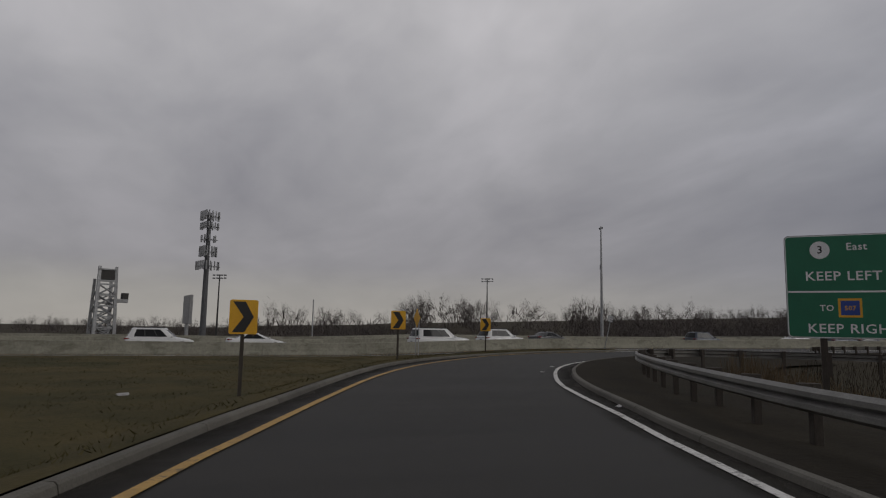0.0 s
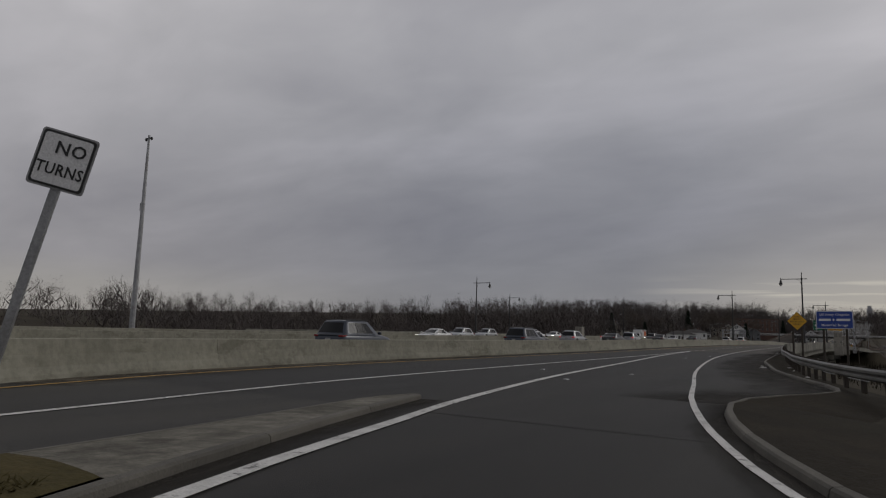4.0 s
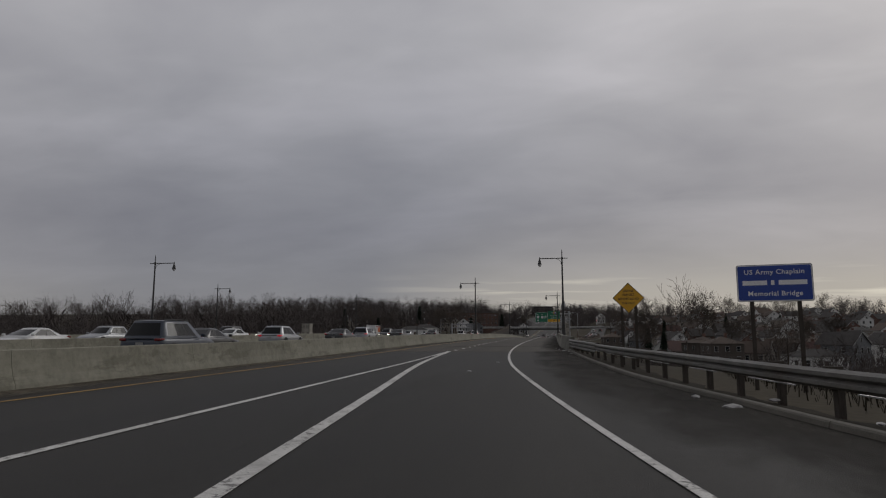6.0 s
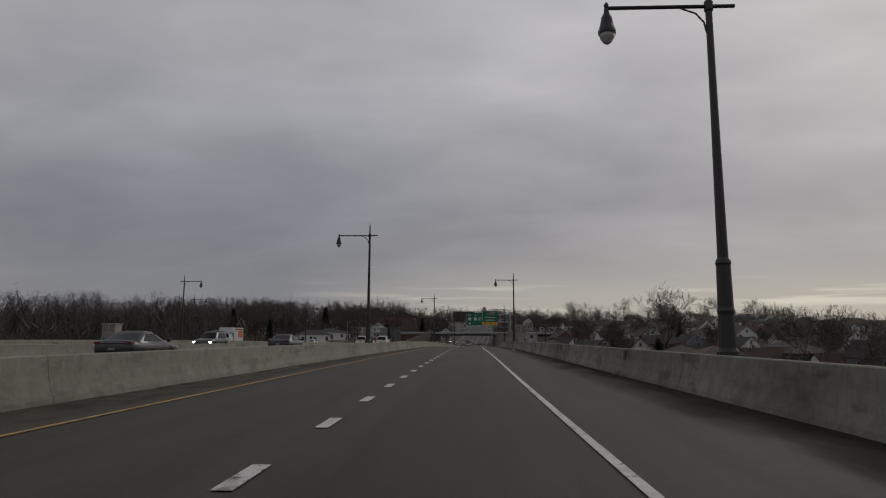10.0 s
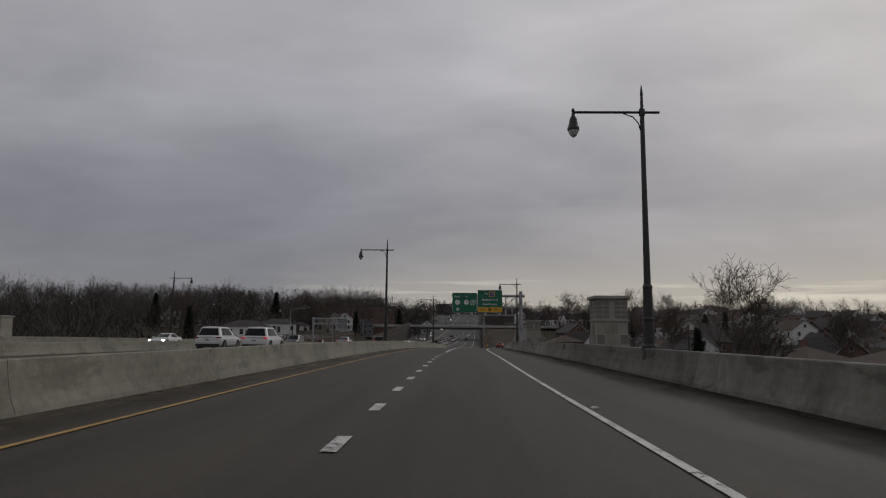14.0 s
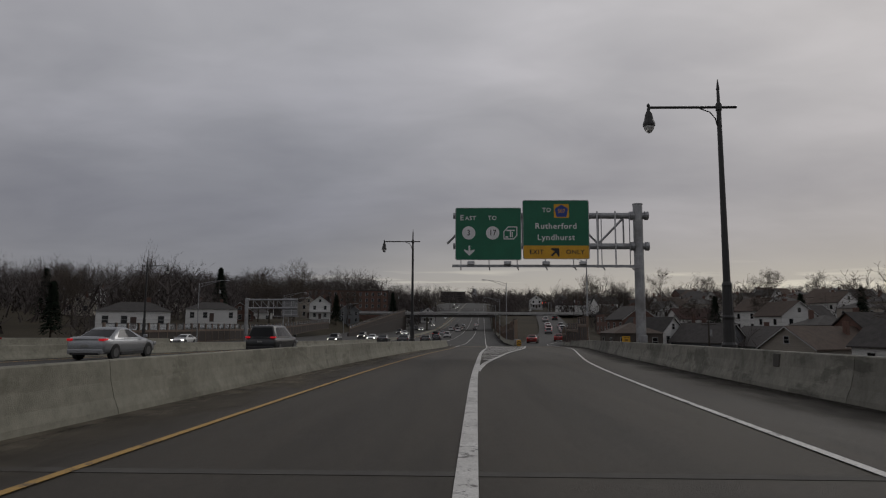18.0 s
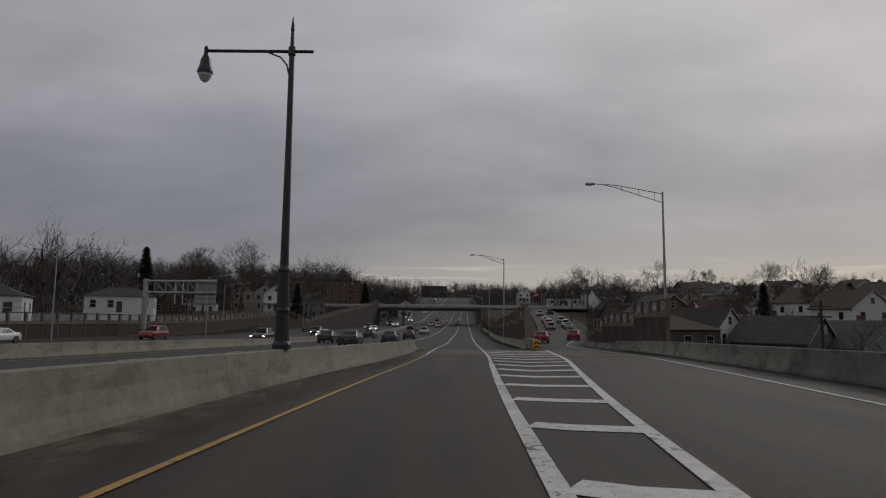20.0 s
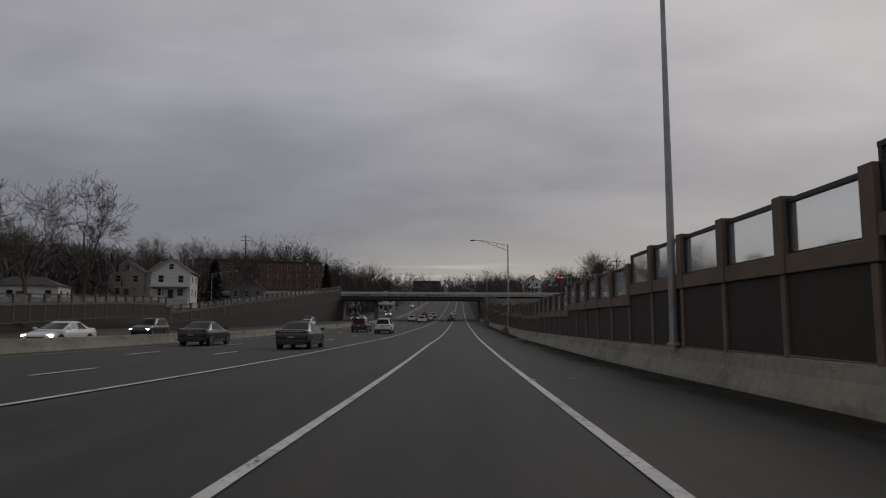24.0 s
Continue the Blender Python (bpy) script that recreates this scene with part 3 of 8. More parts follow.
BAR_R = spline([(7.1, 184.5), (7.3, 190), (7.65, 198), (7.95, 208), (8.2, 220), (8.9, 238), (10.4, 276), (14.4, 400), (21, 600)])
EXIT_C = spline([(11.0, 181), (11.6, 194), (13.4, 206), (16.4, 220), (20.4, 240), (25.4, 272), (31.4, 325), (36.8, 380), (43.0, 440), (70, 700)])
EXIT_Y = [180, 192, 206, 222, 240, 272, 310, 350, 392, 440, 700]
EXIT_Z = [road_z(180), road_z(192), -1.72, -1.65, -1.35, -0.35, 1.7, 4.2, 6.5, 7.8, 19.0]


def exit_z(y):
    return float(np.interp(y, EXIT_Y, EXIT_Z))



LEFT_CURB = offset(LEFT_CURB, 0.22)
RIGHT_CURB = offset(RIGHT_CURB, -0.28)

# ---- ground ----
ys_g = np.concatenate([np.arange(-2600, -300, 100.0), np.arange(-300, 420, 3.0), np.arange(420, 900, 20.0), np.arange(900, 3001, 100.0)])
xs_g = np.concatenate([np.arange(-2600, -200, 100.0), np.arange(-200, -70, 6.0), np.arange(-70, 60, 2.0), np.arange(60, 200, 6.0), np.arange(200, 2601, 100.0)])
NORTH_S = NORTH[np.argsort(NORTH[:, 1])]
_ry = np.concatenate([RIGHT_CURB[::-1][:, 1][::-1], CURB_TURN[:, 1], RIGHT_EDGE[:, 1]])
_rx = np.concatenate([RIGHT_CURB[:, 0], CURB_TURN[:, 0], RIGHT_EDGE[:, 0]])
_o = np.argsort(_ry)
_ry, _rx = _ry[_o], _rx[_o]


def ground_z(x, y):
    """The lie of the land: banks by the ramp, a river valley under the bridge, rising town beyond."""
    rz = height(x, y)
    xr = float(np.interp(y, _ry, _rx))
    xl = float(np.interp(y, NORTH_S[:, 1], NORTH_S[:, 0]))
    right, left = x - xr, xl - x
    # away from the pavement on the near bank
    z = rz - 0.10
    near = 1 - sstep(-62, -44, y)
    if right > 0:
        z_near = rz - 0.25 - 3.2 * sstep(3, 22, right)
    elif left > 0:
        z_near = rz - 0.3 - 2.0 * sstep(2, 30, left)
    else:
        z_near = rz - 0.35
    valley = -8.6 + 0.6 * noise.noise((x * 0.02, y * 0.02, 0))
    if right > 0:
        z_far = -7.6 + 7.0 * sstep(120, 330, y) + 11.0 * sstep(240, 640, y) * sstep(10, 90, right) + 6.0 * sstep(330, 700, y) + 4.0 * sstep(150, 700, right) + 7.0 * sstep(200, 1500, y) + 5.5 * sstep(205, 380, y) * sstep(14, 60, right)
        z_far += max(0.0, rz + 1.0 - z_far) * sstep(330, 420, y)
        if y > 165:
            z_far += (rz - 0.3 - z_far) * (1 - sstep(3.0, 9.0, right)) * (1 - sstep(300, 390, y))
    elif left > 0:
        z_far = -5.5 + 9.0 * sstep(120, 340, y) + 13.0 * sstep(340, 640, y) + 9.0 * sstep(15, 220, left) + 7.0 * sstep(200, 1500, y)
        z_far += max(0.0, rz + 2.0 * sstep(2, 15, left) - z_far) * sstep(380, 460, y)
    else:
        z_far = rz - 0.3 if y > 181 else valley + (rz - 0.5 - valley) * sstep(160, 178, y)
    if left > 0 and y > 170:
        z_far = rz - 0.3 + (z_far - rz + 0.3) * sstep(1.5, 12.0, left)
    z = z_near * near + z_far * (1 - near)
    return z


gv = [(float(x), float(y), ground_z(float(x), float(y))) for y in ys_g for x in xs_g]
nx = len(xs_g)
gf = [(j * nx + i, j * nx + i + 1, (j + 1) * nx + i + 1, (j + 1) * nx + i) for j in range(len(ys_g) - 1) for i in range(nx - 1)]
ground = mesh_part("ground", gv, gf, M_earth, smooth=True)
tagged(ground, "brown dormant winter ground falling to a river valley", "ground", kind="structure")

# ---- carriageways ----
def road(name, left, right, material, label, dz=0.0, n=None, across=6):
    n = n or max(len(left), len(right))
    ob = paved(name, resample(left, n), resample(right, n), material, dz, across)
    return tagged(ob, label, "road", kind="structure")


road("ramp_road", LEFT_CURB, RIGHT_CURB, M_ramp, "dark worn asphalt of the curving entry ramp", n=140, across=8)
# merge area west of the bridge joint, from the separating barrier to the kerb
my = np.linspace(-107.2, BR0, 60)
rc_s = CURB_TURN[:-1]
def curb_x(y):
    k = np.where(rc_s[:, 1] <= y)[0]
    k = k[-1] if len(k) else 0
    k2 = min(k + 1, len(rc_s) - 1)
    t = 0 if rc_s[k2, 1] == rc_s[k, 1] else (y - rc_s[k, 1]) / (rc_s[k2, 1] - rc_s[k, 1])
    return rc_s[k, 0] + (rc_s[k2, 0] - rc_s[k, 0]) * min(max(t, 0), 1)
merge_right = np.array([(curb_x(y) if y > -101.8 else float(np.interp(y, RIGHT_CURB[:, 1], RIGHT_CURB[:, 0])), y) for y in my])
merge_left = np.array([(x_at(SEP, y), y) for y in my])
road("merge_road", merge_left, merge_right, M_ramp, "dark asphalt where the ramp joins the local lane", dz=0.004, across=10)
local_l = np.array([(x_at(SEP, y), y) for y in np.linspace(-300, -103.0, 100)])
local_r = np.array([(float(np.interp(y, ISLAND_W[:, 1], ISLAND_W[:, 0])), y) for y in local_l[:, 1]])
road("local_road", local_l, local_r, M_asphalt, "dark asphalt local lane beside a concrete barrier", dz=0.002)
dy = np.linspace(BR0, BR1, 119)
JOINT_E = 166.2                  # end of the main spans
ys_d, ys_s = np.linspace(BR0, JOINT_E, 112), np.linspace(JOINT_E, BR1, 10)
deck_l, deck_r = (np.array([(x, y) for x, y in zip(xs, ys_d)]) for xs in ([x_at(SEP, y) for y in ys_d], [x_at(RIGHT_EDGE, y) + 0.1 for y in ys_d]))
slab_l, slab_r = (np.array([(x, y) for x, y in zip(xs, ys_s)]) for xs in ([x_at(SEP, y) for y in ys_s], [x_at(RIGHT_EDGE, y) + 0.1 for y in ys_s]))
road("approach_slab", slab_l, slab_r, M_slab, "pale tan concrete approach slab between two joints", across=8)
road("bridge_road", deck_l, deck_r, M_deck, "grey-brown concrete bridge deck, worn in the wheel tracks", across=8)
ey = np.concatenate([np.arange(BR1, 400, 4.0), np.arange(400, 1400, 20.0)])
road("through_road", np.array([(x_at(SEP, y), y) for y in ey]), np.array([(x_at(BAR_R, y) + 0.1 if y < 590 else x_at(LANE_R, y) + 3, y) for y in ey]), M_asphalt, "dark asphalt through lane in the cutting", dz=0.0)
road("express_road", offset(SEP, -15.3), SEP, M_asphalt, "dark asphalt express lanes behind the concrete barrier", dz=-0.01)
road("westbound_road", offset(SEP, -46.0), offset(SEP, -15.3), M_asphalt, "dark asphalt opposite carriageway", dz=-0.012, across=8)
EXIT_L = np.array([(x_at(BAR_R, 185) if y < 186 else max(x_at(BAR_R, y) + 0.5, x_at(EXIT_C, y) - 4.6), y) for y in np.arange(BR1 - 1, 700, 4.0)])
EXIT_R = np.array([(x_at(RIGHT_EDGE, y) if y < 390 else x_at(EXIT_C, y) + 5.2, y) for y in np.arange(BR1 - 1, 700, 4.0)])
ev, ef = [], []
for a, b in zip(EXIT_L, EXIT_R):
    for j in range(7):
        p = a + (b - a) * j / 6
        ev.append((p[0], p[1], exit_z(p[1]) + 0.012))
    ev.append((b[0], b[1], exit_z(b[1]) - 9.0 * sstep(190, 260, b[1]) - 0.3))
for i in range(len(EXIT_L) - 1):
    for j in range(7):
        ef.append((i * 8 + j, i * 8 + j + 1, i * 8 + j + 9, i * 8 + j + 8))
ob = mesh_part("exit_road", ev, ef, M_exit)
tagged(ob, "dark asphalt exit road climbing to the overpass", "road", kind="structure")

# bridge deck slab and piers under it
slab_line = np.array([(x_at(SEP, y), y) for y in dy])
slab = sweep("bridge_deck_slab", slab_line, [(-46.8, -0.05), (-46.8, -1.1), (-44, -2.2), (9.8, -2.2), (12.4, -1.1), (12.4, -0.05)], M_conc2)
tagged(slab, "weathered concrete bridge deck with girders", "bridge", kind="structure")
for k, y in enumerate(range(-36, 150, 31)):
    bm = bmesh.new()
    xm = x_at(SEP, y)
    for o in (-42, -31, -20, -9, 2, 10):
        tube(bm, (xm + o, y, -10.5), (xm + o, y, road_z(y) - 3.2), 0.75, n=12)
    box(bm, xm - 45, xm + 12, y - 0.9, y + 0.9, road_z(y) - 3.3, road_z(y) - 2.15)
    tagged(part("bridge_pier", bm, M_conc2), "weathered concrete column bent under the bridge", "bridge pier", "bridge piers", "structure")

# verges
def verge(name, a, b, za, zb, material, label, across=6, bump=0.05):
    n = max(len(a), len(b))
    a, b = resample(a, n), resample(b, n)
    V, F = [], []
    for p, q in zip(a, b):
        for j in range(across + 1):
            u = j / across
            r = p + (q - p) * u
            V.append((r[0], r[1], height(r[0], r[1]) + za + (zb - za) * u + bump * noise.noise((r[0] * 0.7, r[1] * 0.7, 3.0)) * (0 < j < across)))
    k = across + 1
    for i in range(n - 1):
        for j in range(across):
            F.append((i * k + j, i * k + j + 1, (i + 1) * k + j + 1, (i + 1) * k + j))
    return tagged(mesh_part(name, V, F, material, smooth=True), label, "grass", kind="structure")


cur_a = offset(LEFT_CURB, -0.1)
cur_a = cur_a[(cur_a[:, 1] < -112.5)]
isl_pts = np.array([(x_at(ISLAND_W, y), y) for y in np.linspace(-159, -113, 60)])
cur_s = cur_a[np.argsort(cur_a[:, 1])]
cur_pts = np.array([(float(np.interp(y, cur_s[:, 1], cur_s[:, 0])), y) for y in np.linspace(-159, -113, 60)])
verge("grass_triangle", isl_pts, cur_pts, 0.105, 0.10, M_grass, "dormant yellow-brown grass between ramp and highway", 24, 0.10)
isl2 = np.array([(x_at(ISLAND_W, y), y) for y in np.linspace(-113, -105.8, 12)])
cur2 = np.array([(float(np.interp(y, np.sort(LEFT_CURB[:, 1]), LEFT_CURB[np.argsort(LEFT_CURB[:, 1])][:, 0])), y) for y in np.linspace(-113, -105.8, 12)])
tagged(verge("island_paving", isl2, cur2, 0.10, 0.10, M_island, "cracked pale concrete paving of the traffic island", 3, 0.02), category="traffic island")
verge("grass_verge", RIGHT_CURB, offset(RIGHT_CURB, 7.0), 0.095, -0.5, M_verge, "dark bare earth and dead grass inside the ramp bend", 10, 0.12)
ct = CURB_TURN[CURB_TURN[:, 1] < -50]
verge("grass_verge", ct, np.array([(p[0] + 9.0, p[1]) for p in ct]), 0.095, -1.6, M_verge, "dark bare earth behind the guardrail", 10, 0.12)

# dirt along the foot of the parapet and kerb; its dark width also paints lens falloff
def dirt(line, side, w0, label, mat):
    V, F, reach = [], [], []
    N = normals(line)
    for p, nn in zip(line, N):
        for u in (0.0, 0.12, 0.35, 0.65, 1.0):
            x, y = p[0] + nn[0] * side * w0 * u, p[1] + nn[1] * side * w0 * u
            V.append((x, y, height(x, y) + 0.008 + 0.02 * max(0.0, 0.1 - u)))
            reach.append(u)
    for i in range(len(line) - 1):
        for j in range(4):
            F.append((5 * i + j, 5 * i + j + 1, 5 * i + j + 6, 5 * i + j + 5))
    ob = mesh_part("gutter_dirt", V, F, mat)
    ob.data.attributes.new("reach", "FLOAT", "POINT").data.foreach_set("value", reach)
    tagged(ob, label, "dirt", kind="structure")


def finer(c, step=0.22):
    L = float(np.sum(np.linalg.norm(np.diff(c, axis=0), axis=1)))
    return resample(c, int(L / step))


dirt(finer(cut(RIGHT_EDGE, -50, 181), 1.0), -1, 1.7, "dark grit along the foot of the parapet, widened to paint in lens falloff", M_grit_falloff)
dirt(finer(offset(cut(SEP, -110, 180), 0.28), 1.0), 1, 1.7, "tan sand along the foot of the barrier", M_sand)
dirt(finer(offset(cut(SEP, -110, 180), 0.28), 1.0), 1, 0.28, "thin dark line at the foot of the barrier", M_grit_falloff)
dirt(finer(offset(CURB_TURN[:-1], -0.08), 0.5), -1, 2.6, "dark grit and litter in the kerb gutter, widened to paint in lens falloff", M_grit_falloff)
dirt(finer(offset(LEFT_CURB, 0.08), 1.0), 1, 0.6, "dark grit in the kerb gutter", M_grit_falloff)
dirt(finer(offset(RIGHT_CURB, -0.08), 1.0), -1, 0.7, "dark grit in the kerb gutter", M_grit_falloff)
dirt(finer(offset(cut(BAR_R, 186, 330), -0.02), 1.0), -1, 1.4, "dark grit along the foot of the noise wall", M_grit_falloff)

# deck joints
for name, y in (("expansion_joint", BR0), ("expansion_joint", -41.4), ("expansion_joint", 98.4), ("expansion_joint", 166.2), ("expansion_joint", BR1)):
    bm = bmesh.new()
    x0, x1 = x_at(SEP, y) + 0.35, x_at(RIGHT_EDGE, y) - 0.05
    pts = np.linspace(x0, x1, 9)
    for a, b in zip(pts, pts[1:]):
        box(bm, a, b, y - 0.09, y + 0.09, height(a, y) + 0.001, height(b, y) + 0.007)
    tagged(part(name, bm, M_joint), "dark steel expansion joint across the deck", "expansion joint", "deck joints", "structure")

# ---- markings ----
stripe("edge_line_yellow", offset(RAMP_LX, 0.15), 0.12, M_yellow, label="worn yellow edge line along the ramp kerb")
stripe("edge_line_yellow", YELLOW, 0.10, M_yellow, label="worn yellow edge line beside the barrier")
stripe("edge_line_white", cut(RIGHT_WHITE, -170, 260), 0.115, M_white, label="worn white edge line")
stripe("lane_line_white", WIDE, 0.19, M_white, label="broad white line of the merge nose")
stripe("lane_line_white", THIN, 0.14, M_white, label="white edge line of the local lane")
stripe("gore_line_white", offset(GORE_L, -0.01), 0.20, M_white, label="broad white line of the exit nose")
stripe("gore_line_white", offset(GORE_R, -0.02), 0.20, M_white, label="broad white line of the exit nose", dz=0.014)
stripe("lane_line_white", cut(LANE_L, 166, 700), 0.14, M_white, label="white left edge line of the through lane")
stripe("lane_line_white", cut(LANE_R, 155, 700), 0.15, M_white, label="white right edge line of the through lane")
stripe("edge_line_white", cut(XEDGE, 186, 700), 0.14, M_white, label="white edge line of the express lanes")
dash_line = spline([(-0.98, -53.0), (-1.08, -40), (-1.22, -25), (-1.35, 9), (-1.35, 32), (-1.27, 45), (-1.04, 66), (-0.8, 74)], 1.0)
dash_y = [32.0 + 3.69 * k for k in range(11)] + [32.0 - 3.594 * k for k in range(1, 19)] + [-32.7 - 3.66 * k for k in range(1, 6)]
for yd in dash_y:
    seg = np.array([(x_at(dash_line, yd + u), yd + u) for u in (-0.52, -0.18, 0.18, 0.52)])
    stripe("lane_dash", seg, 0.18, M_white, label="short worn white lane dash", group="lane dashes")
for o in (-5.9, -9.5):
    ln = offset(SEP, o - 0.4)
    d = np.concatenate([[0], np.cumsum(np.linalg.norm(np.diff(ln, axis=0), axis=1))])
    s = 60.0
    while s < d[-1] - 800:
        ss = np.linspace(s, s + 3.05, 4)
        stripe("express_dash", np.stack([np.interp(ss, d, ln[:, 0]), np.interp(ss, d, ln[:, 1])], 1), 0.13, M_white, label="white lane dash on the express lanes", group="express lane dashes")
        s += 12.2
stripe("edge_line_white", cut(offset(SEP, -2.6), -260, 186), 0.13, M_white, label="white edge line of the express lanes")
stripe("edge_line_yellow", cut(offset(SEP, -13.6), -260, 560), 0.13, M_yellow, label="yellow edge line beside the median barrier")
stripe("edge_line_yellow", cut(offset(SEP, -17.0), -260, 560), 0.13, M_yellow, label="yellow edge line beside the median barrier")
# chevron bars of the exit nose
yc = 125.75
while yc < 179:
    xa = (x_at(GORE_L, yc) if yc < 155 else x_at(LANE_R, yc)) + 0.12
    yr = yc - 0.4
    xb = x_at(GORE_R, yr) - 0.1
    xm = xa + (xb - xa) * 0.4
    sag = 0.25 + 1.5 * sstep(140, 160, yc)
    seg = np.concatenate([np.linspace((xa, yc), (xm, yc - sag), 5), np.linspace((xm, yc - sag), (xb, yr), 7)[1:]])
    stripe("gore_bar", seg, 0.5, M_white, label="worn white chevron bar in the exit nose", group="exit nose bars")
    yc += 3.6

# ---- barriers ----
JERSEY = [(-0.29, 0.0), (-0.27, 0.10), (-0.20, 0.27), (-0.14, 0.52), (-0.10, 0.84), (-0.08, 0.86), (0.08, 0.86), (0.10, 0.84), (0.14, 0.52), (0.20, 0.27), (0.27, 0.10), (0.29, 0.0)]
PARAPET = [(0.0, 0.0), (0.02, 0.10), (0.10, 0.28), (0.17, 0.54), (0.21, 0.84), (0.23, 0.86), (0.42, 0.86), (0.42, -0.3)]


def barrier(name, line, prof, material, seg_len, label, category="barrier", lead=0.014, tall=None):
    """A run of cast segments with open joints, each one its own piece."""
    d = np.concatenate([[0], np.cumsum(np.linalg.norm(np.diff(line, axis=0), axis=1))])
    root = empty(name, 0, 0, 0, label=label, category=category)
    s = 0.0
    while s < d[-1] - 0.5:
        e = min(s + seg_len, d[-1])
        ss = np.linspace(s + lead / 2, e - lead / 2, max(3, int((e - s) / 2.0) + 1))
        pts = np.stack([np.interp(ss, d, line[:, 0]), np.interp(ss, d, line[:, 1])], 1)
        k = tall(pts[1][1]) if tall else 1.0
        sweep("barrier_segment", pts, [(o, h * k) for o, h in prof], material, root)
        s = e
    return root


def exit_tall(y):
    return 1.0 - 0.38 * sstep(174, 190, y)


sep_wall = cut(finer(SEP, 1.0), -300, 177.2)
sep_wall = np.array([(x + 0.6 * sstep(140, 174, y), y) for x, y in sep_wall])
barrier("concrete_barrier", sep_wall, JERSEY, M_conc, 7.6, "pale weathered concrete jersey barrier with open joints", tall=lambda y: 1.0 - 0.06 * sstep(-20, 10, y) - 0.05 * sstep(125, 172, y))
barrier("concrete_parapet", cut(RIGHT_EDGE, -51, 300), PARAPET, M_conc2, 9.1, "stained grey concrete bridge parapet with open joints", lead=0.026, tall=exit_tall)
barrier("concrete_barrier", cut(MEDIAN, -260, 900), JERSEY, M_conc, 18.0, "pale concrete median barrier between the carriageways", tall=lambda y: 1.0 - 0.26 * sstep(-20, 10, y))
barrier("concrete_barrier", cut(WB_EDGE, -260, 170), JERSEY, M_conc, 12.0, "pale concrete barrier of the opposite carriageway")
barrier("concrete_parapet", cut(NORTH, -60, 185), JERSEY, M_conc2, 12.0, "grey concrete parapet on the far side of the bridge")
barrier("concrete_barrier", cut(BAR_R, 184, 420), [(o, h * 0.84 if h > 0.3 else h) for o, h in PARAPET], M_conc, 9.1, "stained concrete barrier at the foot of the noise wall")

# ---- kerbs ----
CURB = [(-0.085, 0.0), (-0.07, 0.075), (-0.045, 0.098), (0.045, 0.104), (0.065, -0.1)]


def kerb(line, flip, label, n_len=3.0):
    prof = [(-o, h) for o, h in CURB] if flip else CURB
    return barrier("kerb", line, prof, M_curb, n_len, label, "kerb", lead=0.02)


kerb(LEFT_CURB, True, "grey concrete kerb along the ramp, dirty and chipped")
kerb(ISLAND_W[::-1][:int(len(ISLAND_W) * 0.45)][::-1], False, "low grey concrete kerb of the grass triangle")
kerb(np.concatenate([RIGHT_CURB, CURB_TURN[1:]]), False, "grey concrete kerb round the ramp corner")
# ---- lamps ----
def heading_of(line, y):
    return -math.degrees(math.atan2(x_at(line, y + 2) - x_at(line, y - 2), 4.0))


def bridge_lamp(x, y, side, label, group):
    """Black ornamental lamp on the barrier; side -1: arm to the left."""
    z = height(x, y) + 0.80
    root = empty("bridge_lamp", x, y, z, 0 if side < 0 else 180, label, "street lamp", group)
    bm = lathe(bmesh.new(), [(0.24, 0.0), (0.24, 0.12), (0.19, 0.2), (0.17, 0.9), (0.185, 0.98), (0.165, 1.05), (0.15, 1.95), (0.165, 2.0), (0.15, 2.06), (0.115, 2.12)], 12)
    part("base", bm, M_black, root)
    bm = lathe(bmesh.new(), [(0.115, 2.12), (0.085, 5.5), (0.075, 7.75), (0.10, 7.78), (0.10, 7.98), (0.055, 8.04), (0.045, 8.45), (0.055, 8.5), (0.012, 8.84)], 12)
    part("pole", bm, M_black, root)
    bm = bmesh.new()
    tube(bm, (-2.3, 0, 7.88), (0.58, 0, 7.88), 0.045, n=8)
    for a, b in (((-0.62, 0, 7.84), (-0.30, 0, 7.72)), ((-0.30, 0, 7.72), (-0.12, 0, 7.50)), ((-0.12, 0, 7.50), (-0.07, 0, 7.25))):
        tube(bm, a, b, 0.022, n=6)
    lathe(bm, [(0.05, 0), (0.06, 0.05), (0.02, 0.12)], 8, -2.3, 0, 7.90)
    part("crossarm", bm, M_black, root)
    bm = lathe(bmesh.new(), [(0.20, 0.0), (0.205, 0.06), (0.15, 0.22), (0.12, 0.40), (0.09, 0.46), (0.06, 0.52), (0.05, 0.62)], 12, -2.3, 0, 7.25)
    lum = part("luminaire", bm, M_black, root)
    bm = lathe(bmesh.new(), [(0.03, -0.24), (0.10, -0.19), (0.165, -0.08), (0.18, 0.0)], 12, -2.3, 0, 7.25)
    part("globe", bm, M_lens, lum, "frosted glass globe", True)
    return root


LR = "black ornamental lamp on the bridge parapet"
LM = "black ornamental lamp on the concrete barrier"
for y in (-24.3, 45.8, 113.6):
    bridge_lamp(x_at(RIGHT_EDGE, y) + (0.95 if y > 100 else 0.62 if y < 0 else 0.40), y, -1, LR, "bridge lamps")
for y in (9.1, 81.2, 144.3):
    bridge_lamp(x_at(SEP, y), y, -1, LM, "bridge lamps")
for y in (-27.0, 47.3, 108.7, 162.4):
    bridge_lamp(x_at(WB_EDGE, y), y, 1, LM, "bridge lamps")
for y in (13.7, 84.0, 152.0):
    bridge_lamp(x_at(NORTH, y), y, 1, LR, "bridge lamps")


